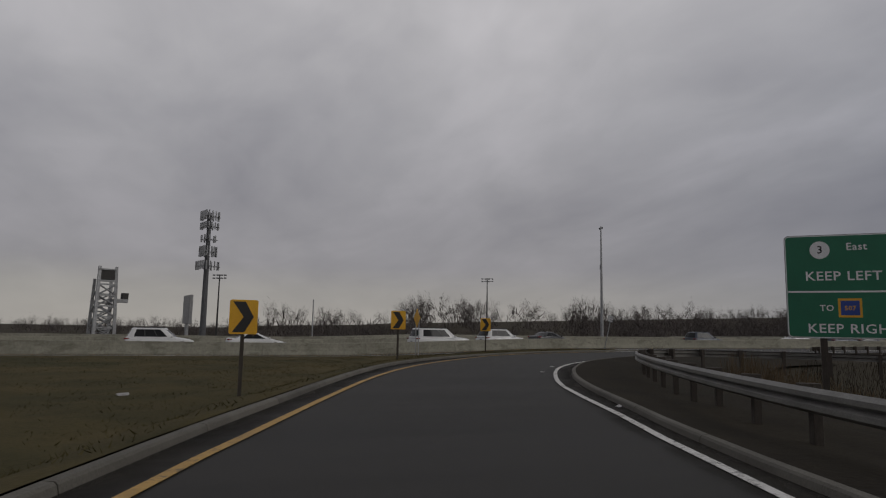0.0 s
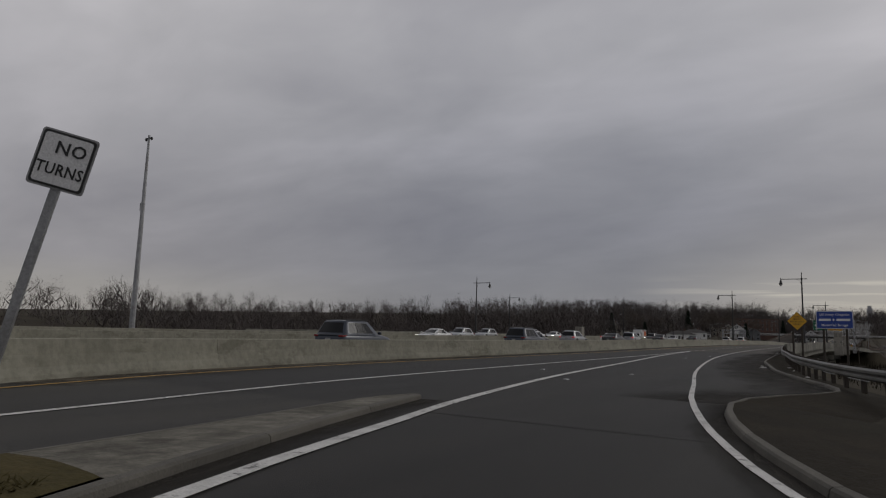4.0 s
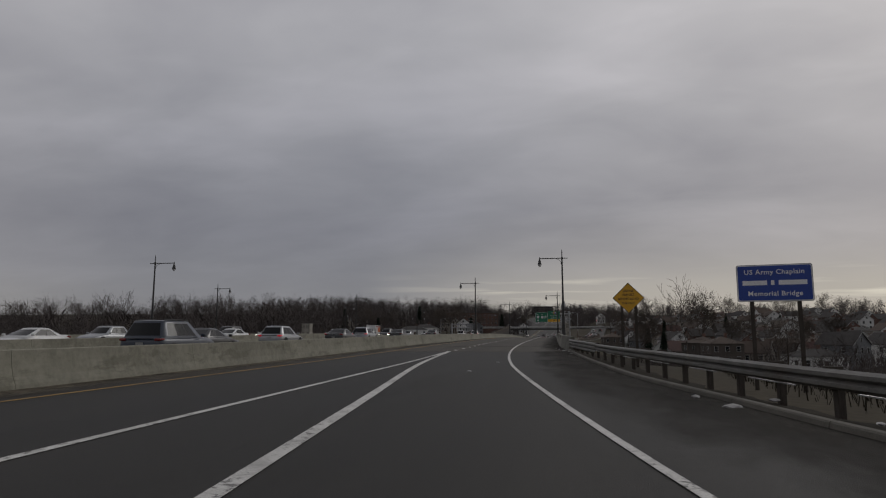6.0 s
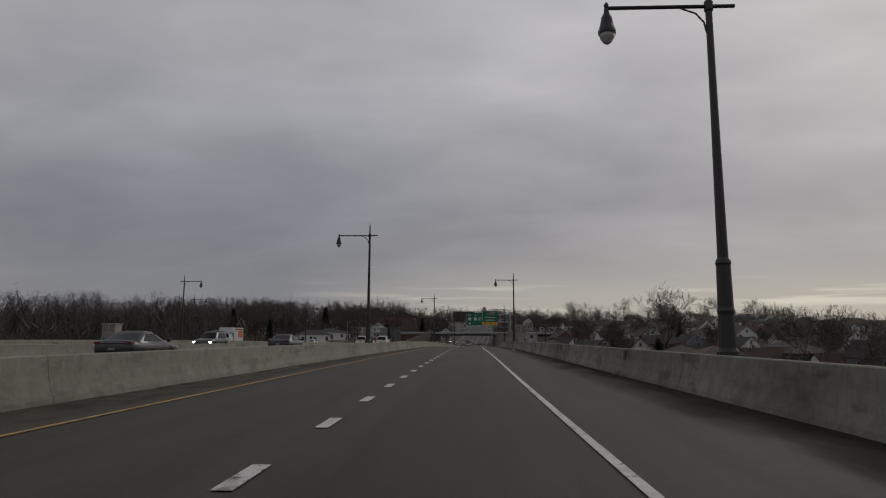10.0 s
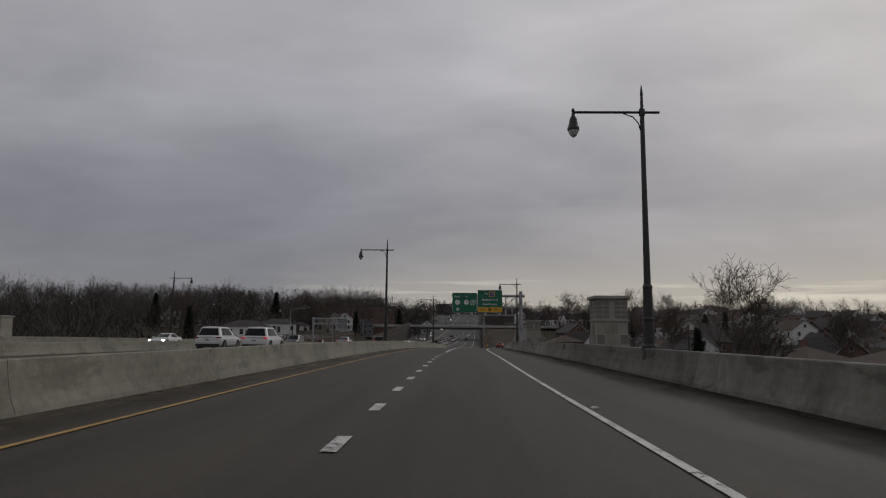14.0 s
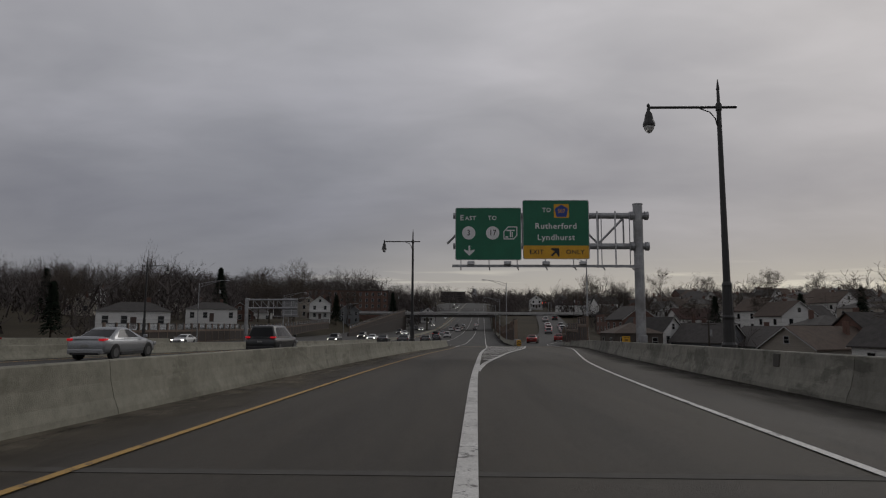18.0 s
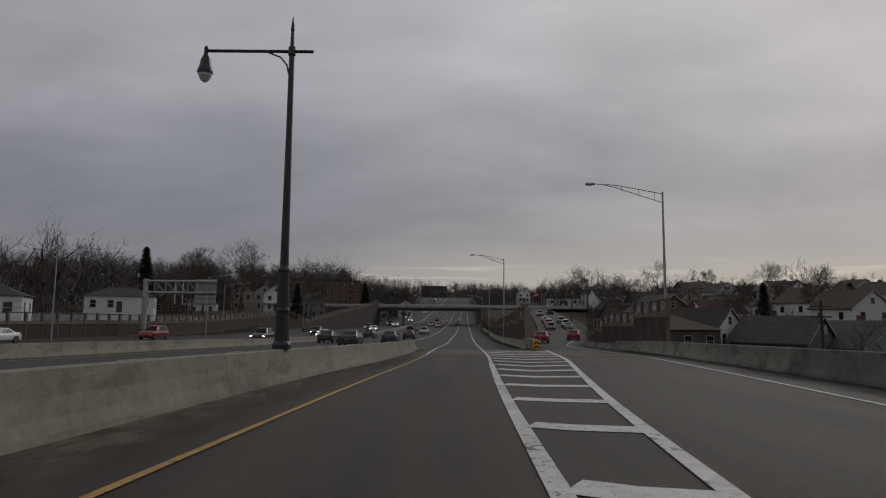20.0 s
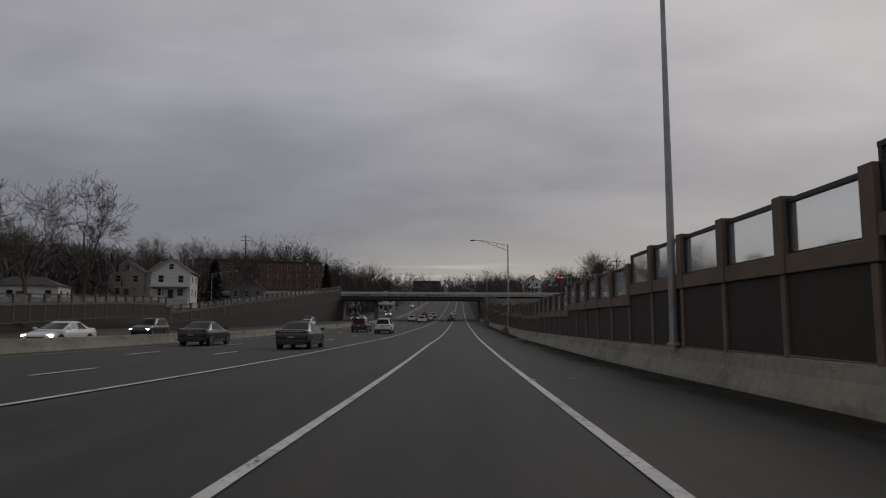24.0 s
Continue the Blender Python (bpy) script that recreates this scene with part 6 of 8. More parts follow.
# ---- far woods ----
def wood_protos(n=8):
    """Unit-high bare trees: a forked trunk, flat branches and a rounded haze of fine twigs."""
    out = []
    for k in range(n):
        rng = np.random.default_rng(40 + k)
        segs = segments(rng, 1.0, 2, 2, 0.42 + 0.05 * (k % 4), 0.04, 0.0, 0.22, 0.0066)
        V, Q = limbs([s for s in segs if s[4] < 1], 0.003)
        thin = [s for s in segs if s[4] >= 1]
        A, B = np.array([s[0] for s in thin]), np.array([s[1] for s in thin])
        w = np.cross(B - A, rng.normal(0, 1, A.shape))
        w = w / (np.linalg.norm(w, axis=1)[:, None] + 1e-9)
        R = np.array([[max(s[2] * 0.8, 0.0022), max(s[3] * 0.6, 0.0014)] for s in thin])
        V1 = np.stack([A - w * R[:, :1], A + w * R[:, :1], B + w * R[:, 1:], B - w * R[:, 1:]], 1).reshape(-1, 3)
        # twigs that fan out round the ends of the branches and fill a round crown
        ends = np.array([s[1] for s in thin if s[4] == 2])
        mid = ends.mean(0) * np.array([1, 1, 0.82])
        m = 330
        c = ends[rng.integers(len(ends), size=m)] * rng.uniform(0.78, 1.03, (m, 1)) + rng.normal(0, 0.055, (m, 3))
        c[:, 2] = np.maximum(c[:, 2], 0.22)
        t = c - mid
        t = t / (np.linalg.norm(t, axis=1)[:, None] + 1e-9) + rng.normal(0, 0.45, t.shape) + np.array([0, 0, 0.35])
        t *= rng.uniform(0.03, 0.075, m)[:, None]
        w = np.cross(t, rng.normal(0, 1, t.shape))
        w = w / (np.linalg.norm(w, axis=1)[:, None] + 1e-9) * rng.uniform(0.0014, 0.0030, m)[:, None]
        V2 = np.stack([c - w, c + w, c + t + w * 0.3, c + t - w * 0.3], 1).reshape(-1, 3)
        # brushy lower growth
        q = 48
        c = np.stack([rng.normal(0, 0.21, q), rng.normal(0, 0.21, q), rng.uniform(0.0, 0.72, q)], 1)
        d = rng.normal(0, 0.06, (q, 3))
        d[:, 2] = rng.uniform(0.06, 0.13, q)
        w = rng.normal(0, 1, (q, 3))
        w[:, 2] *= 0.2
        w = w / np.linalg.norm(w, axis=1)[:, None] * rng.uniform(0.008, 0.022, q)[:, None]
        V3 = np.stack([c - d - w, c - d + w, c + d + w * 0.4, c + d - w * 0.4], 1).reshape(-1, 3)
        rest = np.concatenate([V1, V2, V3])
        out.append((np.concatenate([V, rest]), np.concatenate([Q, np.arange(len(rest)).reshape(-1, 4) + len(V)])))
    return out


WP = wood_protos()


def wood(name, rows, seed, label):
    """rows: (x0, x1, y0, y1, count, low, high) patches of trees of the given heights."""
    rng = np.random.default_rng(seed)
    VV, QQ, n = [], [], 0
    for x0, x1, y0, y1, cnt, lo, hi in rows:
        for _ in range(cnt):
            x, y = rng.uniform(x0, x1), rng.uniform(y0, y1)
            V, Q = WP[rng.integers(len(WP))]
            a, s = rng.random() * 6.283, rng.uniform(lo, hi) * 0.9 * (1.0 + 0.42 * noise.noise((x * 0.018, y * 0.018, 7.0)) + 0.14 * noise.noise((x * 0.07, y * 0.07, 2.0)))
            sx = s * rng.uniform(0.85, 1.25)
            c, sn = math.cos(a), math.sin(a)
            VV.append(np.stack([x + sx * (V[:, 0] * c - V[:, 1] * sn), y + sx * (V[:, 0] * sn + V[:, 1] * c), ground_z(x, y) - 0.2 + s * V[:, 2]], 1))
            QQ.append(Q + n)
            n += len(V)
    ob = fast_mesh(name, np.concatenate(VV), np.concatenate(QQ), M_wood_far)
    return tagged(ob, label, "woodland", kind="stuff")


wood("far_woods", [(-190, -110, -20, 120, 160, 7.5, 11), (-190, -130, -70, -20, 40, 2.5, 4.5), (-190, -100, 120, 240, 150, 12, 17), (-300, -190, -120, 260, 120, 11, 16), (-220, -84, 240, 420, 170, 12, 18), (-260, -60, 430, 760, 230, 15, 22), (-84, -56, 360, 398, 14, 13, 17), (-60, -24, 412, 440, 12, 11, 15), (-92, -66, 308, 350, 14, 11, 15), (-80, -26, 440, 520, 60, 18, 24)], 3, "dense bare winter woods beyond the river")
wood("far_woods", [(-420, -230, -420, -110, 260, 5.5, 8.5), (-300, -150, -150, -40, 150, 3.5, 5.5), (-210, -150, -240, -150, 16, 4, 6)], 4, "low bare trees along the horizon behind the highway")
wood("far_woods", [(150, 420, -60, 250, 80, 7, 11), (90, 300, 430, 620, 90, 8, 13), (60, 400, 560, 900, 110, 12, 20), (60, 120, 20, 200, 14, 5, 9), (30, 90, -70, 10, 40, 4, 7), (-60, 140, 900, 1500, 160, 15, 24), (40, 230, 130, 430, 110, 5.5, 10.5), (17, 36, -36, 70, 60, 5, 7.5), (36, 80, 10, 130, 60, 4.5, 8)], 5, "bare winter trees scattered through the town")
wood("hedge_scrub", [(-112, -72, -40, 170, 140, 5, 8), (-80, -60, 190, 300, 20, 6, 9), (-46, -30, 520, 700, 36, 7, 12), (28, 60, 530, 760, 46, 7, 12), (22, 34, 420, 620, 46, 7, 11), (48, 90, 400, 640, 60, 8, 13), (-52, -30, 520, 900, 60, 9, 14), (40, 110, 640, 1000, 70, 9, 15), (-42, -16, 470, 640, 40, 8, 12)], 6, "brown bare scrub along the banks")

# dry reeds and brush behind the ramp guardrail
def reeds(name, cx, cy, rx, ry, count, lo, hi, label, seed, mat):
    rng = np.random.default_rng(seed)
    V, Q = [], []
    for _ in range(count):
        a, q = rng.random() * 6.283, math.sqrt(rng.random())
        x, y = cx + rx * q * math.cos(a), cy + ry * q * math.sin(a)
        z = min(ground_z(x, y), height(x, y)) - 0.1
        h = rng.uniform(lo, hi)
        l = rng.normal(0, 0.18, 2) * h
        w = rng.normal(0, 1, 2)
        w = w / np.linalg.norm(w) * rng.uniform(0.008, 0.02)
        i = len(V)
        V += [(x - w[0], y - w[1], z), (x + w[0], y + w[1], z), (x + w[0] * 0.5 + l[0], y + w[1] * 0.5 + l[1], z + h), (x - w[0] * 0.5 + l[0], y - w[1] * 0.5 + l[1], z + h)]
        Q.append((i, i + 1, i + 2, i + 3))
    tagged(fast_mesh(name, V, Q, mat), label, "dry grass", kind="stuff")


reeds("reed_bed", 38.0, -119.0, 11.0, 7.0, 9000, 0.5, 1.7, "tall dry brown reeds behind the guardrail", 11, M_reed)
reeds("reed_bed", 18.0, -76.0, 7.5, 20.0, 7000, 0.15, 0.65, "dark dead brush below the guardrail", 12, M_verge)
reeds("reed_bed", 26.0, -100.0, 9.0, 12.0, 4500, 0.2, 0.9, "dark dead brush below the guardrail", 13, M_verge)

# dormant grass blades on the triangle by the ramp
rng = np.random.default_rng(21)
V, Q = [], []
while len(Q) < 42000:
    y = rng.uniform(-158, -113)
    x0, x1 = x_at(ISLAND_W, y) + 0.25, float(np.interp(y, cur_s[:, 1], cur_s[:, 0])) - 0.2
    if x1 <= x0:
        continue
    x = rng.uniform(x0, x1)
    if noise.noise((x * 0.5, y * 0.5, 1.0)) < -0.25:
        continue
    z = height(x, y) + 0.10
    h, w = rng.uniform(0.03, 0.08), rng.normal(0, 0.007, 2)
    l = rng.normal(0, 0.06, 2)
    i = len(V)
    V += [(x - w[0], y - w[1], z), (x + w[0], y + w[1], z), (x + l[0], y + l[1], z + h)]
    Q.append((i, i + 1, i + 2))
tagged(fast_mesh("grass_blades", V, Q, M_grass), "short dormant yellow-brown grass blades", "grass", kind="stuff")
# ---- houses and buildings ----
M_wallw = surf("white_siding", (0.52, 0.52, 0.50), (0.62, 0.62, 0.60), 0.6, 0.8, 0.2, 12, stain=0.2, vary=0.15, stretch=(0.4, 0.4, 8))
M_wallt = surf("tan_siding", (0.25, 0.225, 0.19), (0.31, 0.28, 0.24), 0.6, 0.8, 0.2, 12, vary=0.2, stretch=(0.4, 0.4, 8))
M_wallg = surf("pale_green_siding", (0.20, 0.25, 0.20), (0.25, 0.30, 0.245), 0.6, 0.8, 0.2, 12, vary=0.1, stretch=(0.4, 0.4, 8))
M_wallb = surf("grey_blue_siding", (0.115, 0.122, 0.128), (0.165, 0.172, 0.178), 0.6, 0.8, 0.2, 12, vary=0.2, stretch=(0.4, 0.4, 8))
M_brick = surf("red_brick", (0.095, 0.052, 0.040), (0.135, 0.078, 0.060), 1.0, 0.9, 0.3, 18, stain=0.3, vary=0.2)
M_dark = surf("dark_brown_siding", (0.05, 0.042, 0.036), (0.075, 0.063, 0.053), 0.6, 0.85, 0.2, 12, vary=0.25)
M_roofd = surf("dark_shingles", (0.034, 0.031, 0.029), (0.060, 0.055, 0.051), 1.2, 0.95, 0.4, 14, stain=0.3, vary=0.3)
M_roofb = surf("brown_shingles", (0.062, 0.045, 0.035), (0.090, 0.066, 0.051), 1.2, 0.95, 0.4, 14, stain=0.3, vary=0.2)
M_roofr = surf("red_brown_shingles", (0.050, 0.024, 0.020), (0.070, 0.036, 0.030), 1.2, 0.95, 0.4, 14, stain=0.3)
M_trim = surf("white_trim", (0.34, 0.34, 0.33), (0.42, 0.42, 0.41), 1.0, 0.7, 0.05, 30)
M_pane = glass("window_glass", (0.012, 0.014, 0.016), 0.08)
M_door = surf("dark_door_paint", (0.05, 0.03, 0.025), (0.07, 0.045, 0.035), 1.0, 0.6, 0.05, 30)


def window(root, x, y, z, w, h, rz):
    """Frame with a pane, on a wall whose outside looks to -y before the turn rz."""
    fr = part("window", boxes((-w / 2 - 0.07, w / 2 + 0.07, -0.05, 0.0, -h / 2 - 0.07, -h / 2), (-w / 2 - 0.07, w / 2 + 0.07, -0.05, 0.0, h / 2, h / 2 + 0.07), (-w / 2 - 0.07, -w / 2, -0.05, 0.0, -h / 2, h / 2), (w / 2, w / 2 + 0.07, -0.05, 0.0, -h / 2, h / 2), (-w / 2, w / 2, -0.045, 0.0, -0.03, 0.03)), M_trim, root)
    fr.matrix_basis = pose(0, 0, 0, 0, 0, rz) @ pose(x, y, z)
    part("pane", boxes((-w / 2, w / 2, -0.015, -0.004, -h / 2, h / 2)), M_pane, fr)


def house_proto(w, d, storeys, roof, wall, shingle, label, porch=False, few=False, pitch=0.36):
    """w along x, d along y; gable ends face -y and +y. Stands at the origin far below ground until copied."""
    root = empty("house", 0, 0, -400, 0, label, "house", "houses")
    hw, hd, h = w / 2, d / 2, 2.7 * storeys + 0.4
    bm = bmesh.new()
    if roof == "gable":
        rh = w * pitch
        prism(bm, [(-hw, -1.5), (hw, -1.5), (hw, h), (0, h + rh), (-hw, h)], -hd, hd)
    else:
        rh = min(w, d) * 0.22
        box(bm, -hw, hw, -hd, hd, -1.5, h)
    part("wall", bm, wall, root)
    bm = bmesh.new()
    o = 0.4
    if roof == "gable":
        s = rh / hw
        prism(bm, [(-hw - o, h - o * s), (0, h + rh), (hw + o, h - o * s), (hw + o, h - o * s + 0.16), (0, h + rh + 0.18), (-hw - o, h - o * s + 0.16)], -hd - o, hd + o)
    elif roof == "hip":
        vs = [bm.verts.new(v) for v in ((-hw - o, -hd - o, h), (hw + o, -hd - o, h), (hw + o, hd + o, h), (-hw - o, hd + o, h), (-hw + hd * 0.9 if w > d else 0, 0, h + rh), (hw - hd * 0.9 if w > d else 0, 0, h + rh))]
        for f in ((0, 1, 5, 4), (1, 2, 5), (2, 3, 4, 5), (3, 0, 4), (3, 2, 1, 0)):
            bm.faces.new([vs[i] for i in f])
    else:
        box(bm, -hw - 0.15, hw + 0.15, -hd - 0.15, hd + 0.15, h, h + 0.35)
    part("roof", bm, shingle, root)
    if roof == "gable":
        for yy in (-hd - o - 0.02,) if few else (-hd - o - 0.02, hd + o - 0.02):
            bm = bmesh.new()
            prism(bm, [(-hw - o, h - o * s - 0.08), (0, h + rh - 0.10), (hw + o, h - o * s - 0.08), (hw + o, h - o * s + 0.1), (0, h + rh + 0.1), (-hw - o, h - o * s + 0.1)], yy, yy + 0.04)
            part("barge_board", bm, M_trim, root)
    part("chimney", boxes((hw * 0.3, hw * 0.3 + 0.7, hd * 0.3, hd * 0.3 + 0.7, h - 0.5, h + rh + 0.9), bevel=0.03), M_brick, root)
    nw, nd = max(2, int(w / (3.2 if few else 2.6))), 2 if few else max(2, int(d / 3.2))
    panes = []
    for st in range(storeys):
        zc = 1.6 + 2.7 * st
        panes += [(-hw + w * (k + 0.5) / nw, -hd, zc, 0.95, 1.35, 0) for k in range(nw) if few or porch or st or k != nw // 2]
        panes += [(-hd + d * (k + 0.5) / nd, -hw, zc, 0.95, 1.3, a) for k in range(nd) for a in (90, -90)]
    if roof == "gable":
        panes.append((0, -hd, h + rh * 0.38, 0.8, 1.0, 0))
    if few:
        bm = bmesh.new()
        for x, y, z, pw, ph, a in panes:
            vs = box(bmesh.new(), x - pw / 2, x + pw / 2, y - 0.03, y, z - ph / 2, z + ph / 2)
            vs.transform(pose(0, 0, 0, 0, 0, a))
            tmp = bpy.data.meshes.new("tmp")
            vs.to_mesh(tmp)
            vs.free()
            bm.from_mesh(tmp)
            bpy.data.meshes.remove(tmp)
        part("windows", bm, M_pane, root)
        bm = bmesh.new()
        for x, y, z, pw, ph, a in panes:
            vs = box(bmesh.new(), x - pw / 2 - 0.12, x + pw / 2 + 0.12, y - 0.02, y, z - ph / 2 - 0.12, z + ph / 2 + 0.12)
            vs.transform(pose(0, 0, 0, 0, 0, a))
            tmp = bpy.data.meshes.new("tmp")
            vs.to_mesh(tmp)
            vs.free()
            bm.from_mesh(tmp)
            bpy.data.meshes.remove(tmp)
        part("window_trim", bm, M_trim, root)
        return root
    for row in panes:
        window(root, *row)
    part("door", boxes((-0.5, 0.5, -hd - 0.05, -hd + 0.0, 0.0, 2.1), bevel=0.01), M_door, root)
    if porch:
        pr = part("porch", boxes((-hw * 0.95, hw * 0.95, -hd - 2.0, -hd - 0.002, -1.5, 0.25), (-hw * 0.98, hw * 0.98, -hd - 2.2, -hd - 0.002, 2.55, 2.8)), M_trim, root)
        for sx in (-0.9, -0.35, 0.35, 0.9):
            part("porch_post", boxes((sx * hw - 0.09, sx * hw + 0.09, -hd - 2.0, -hd - 1.82, 0.25, 2.55)), M_trim, pr)
        part("step", boxes((-0.7, 0.7, -hd - 3.2, -hd - 2.0, -1.5, -0.1)), M_trim, root)
    return root


HOUSES = [
    house_proto(7.6, 9.5, 2, "gable", M_wallw, M_roofd, "white two-storey gabled house with a front porch", porch=True),
    house_proto(8.2, 10.0, 1, "gable", M_wallg, M_roofd, "pale green gabled house with dark shingles"),
    house_proto(8.6, 11.0, 1, "gable", M_wallt, M_roofb, "tan gabled house with brown shingles"),
    house_proto(12.0, 8.0, 1, "hip", M_wallw, M_roofd, "low white ranch house with a hipped roof"),
    house_proto(8.0, 10.0, 2, "gable", M_brick, M_roofd, "brick two-storey house with a dark gabled roof"),
    house_proto(8.4, 9.0, 2, "gable", M_wallb, M_roofd, "grey-blue two-storey gabled house"),
    house_proto(9.0, 9.0, 2, "hip", M_dark, M_roofb, "dark brown two-storey house with white windows"),
    house_proto(7.0, 9.0, 2, "gable", M_wallt, M_roofd, "narrow tan two-storey gabled house"),
    house_proto(14.0, 10.0, 2, "flat", M_brick, M_roofd, "flat-roofed red-brick building with white windows"),
    house_proto(16.0, 9.0, 1, "flat", M_wallw, M_roofd, "long low white flat-roofed building"),
    house_proto(10.6, 11.0, 1, "gable", M_wallg, M_roofd, "pale green gabled house with a small attic window", pitch=0.31),
    house_proto(8.8, 17.0, 1, "gable", M_wallt, M_roofb, "long tan gabled house with a brown shingle roof", pitch=0.34),
    house_proto(9.0, 10.0, 1, "gable", M_wallb, M_roofd, "dark blue-grey gabled house with white barge boards"),
    house_proto(9.0, 16.0, 1, "gable", M_wallw, M_roofr, "white house with a long dark red-brown roof", pitch=0.34),
]


def settle_house(k, x, y, rz, sink=0.0):
    copy_thing(HOUSES[k], pose(x, y, ground_z(x, y) + 0.3 - sink, 0, 0, rz))


NEAR_HOUSES = (
    (10, 55.0, 214.0, 12), (11, 54.4, 193.5, -62), (12, 45.6, 216.0, 38), (0, 37.5, 224.0, 40), (6, 32.0, 219.0, 5), (4, 39.0, 246.0, 10),
    (13, 46.0, 134.0, -55), (6, 50.5, 121.0, 20), (6, 52.0, 104.0, 5), (2, 63.0, 116.0, 60), (0, 49.5, 166.0, 20), (3, 58.0, 155.0, 10),
    (8, 66.0, 332.0, 8), (9, 58.0, 304.0, 5), (8, 48.0, 288.0, 5), (9, 60.0, 268.0, 20), (3, 72.0, 232.0, 30), (5, 80.0, 206.0, 15), (1, 74.0, 178.0, 25),
    (4, 70.0, 150.0, 15), (2, 86.0, 160.0, 75), (0, 92.0, 190.0, 20), (7, 100.0, 150.0, 30), (6, 84.0, 128.0, 10), (5, 78.0, 90.0, 40), (0, 96.0, 100.0, 20), (3, 66.0, 76.0, 15), (4, 74.0, 44.0, 20), (0, 90.0, 64.0, 70),
    (0, -53.5, 338.0, 12), (7, -67.0, 347.0, 14), (7, -60.5, 350.0, 12), (3, -60.0, 211.0, 24), (3, -63.0, 256.0, 20), (3, -72.0, 318.0, 15), (4, -69.0, 294.0, 20), (5, -49.0, 376.0, 12),
    (0, -31.0, 446.0, 10), (0, -20.0, 476.0, 5), (5, -27.0, 500.0, 5), (7, -44.0, 470.0, 10), (9, 58.0, 440.0, 0), (8, 64.0, 460.0, 5), (5, 62.0, 500.0, 0), (0, 48.0, 520.0, 0))
for k, x, y, rz in NEAR_HOUSES:
    settle_house(k, x, y, rz, {10: 0.7, 11: -0.6, 12: 0.2}.get(k, 0.0 if (x, y) == (39.0, 246.0) else 1.6 if 25 < x < 60 and 205 < y < 250 else -2.4 if (x, y) == (-60.0, 211.0) else -1.2 if (x, y) == (-63.0, 256.0) else 1.5 if (x, y) == (-72.0, 318.0) else 3.5 if (x, y) == (-69.0, 294.0) else 0.0))
FAR = [
    house_proto(7.6, 9.5, 2, "gable", M_wallw, M_roofd, "white gabled house far off among bare trees", few=True),
    house_proto(8.6, 11.0, 1, "gable", M_wallt, M_roofb, "tan gabled house far off among bare trees", few=True),
    house_proto(9.0, 9.0, 2, "hip", M_wallt, M_roofd, "tan house with a dark hipped roof far off", few=True),
    house_proto(8.0, 10.0, 2, "gable", M_brick, M_roofd, "brick house far off among bare trees", few=True),
    house_proto(12.0, 8.0, 1, "hip", M_wallw, M_roofd, "low white house far off among bare trees", few=True),
    house_proto(9.0, 10.0, 2, "gable", M_wallw, M_roofb, "white house with a brown roof far off", few=True),
    house_proto(8.4, 12.0, 1, "gable", M_wallw, M_roofr, "white house with a red-brown roof far off", few=True),
    house_proto(10.0, 9.0, 1, "gable", M_dark, M_roofd, "low dark gabled house far off", few=True),
]
rng = np.random.default_rng(77)
stood = [(x, y) for k, x, y, rz in NEAR_HOUSES]
for row in range(15):
    y0 = 96.0 + 24.0 * row
    x = (x_at(RIGHT_EDGE, y0) + (17.0 if y0 > 262 else 46.0) if y0 > 185 else 74.0) + rng.uniform(0, 6)
    while x < min(215.0, 0.8 * y0 + 30.0):
        y = y0 + rng.uniform(-5, 5) + 0.16 * (x - 30)
        if min(math.hypot(x - a, y - b) for a, b in stood) > 12.5:
            copy_thing(FAR[int(rng.integers(len(FAR)))], pose(x, y, ground_z(x, y) + 0.3, 0, 0, 12 + float(rng.normal(0, 5)) + (90 if rng.random() < 0.35 else 0)))
            stood.append((x, y))
        x += rng.uniform(12.5, 18.5)
for _ in range(8):
    x, y = rng.uniform(-135, -105), rng.uniform(270, 420)
    copy_thing(FAR[int(rng.integers(5))], pose(x, y, ground_z(x, y) + 0.3, 0, 0, float(rng.uniform(0, 60))))
for t in HOUSES + FAR:
    for o in (*t.children_recursive, t):
        bpy.data.objects.remove(o)


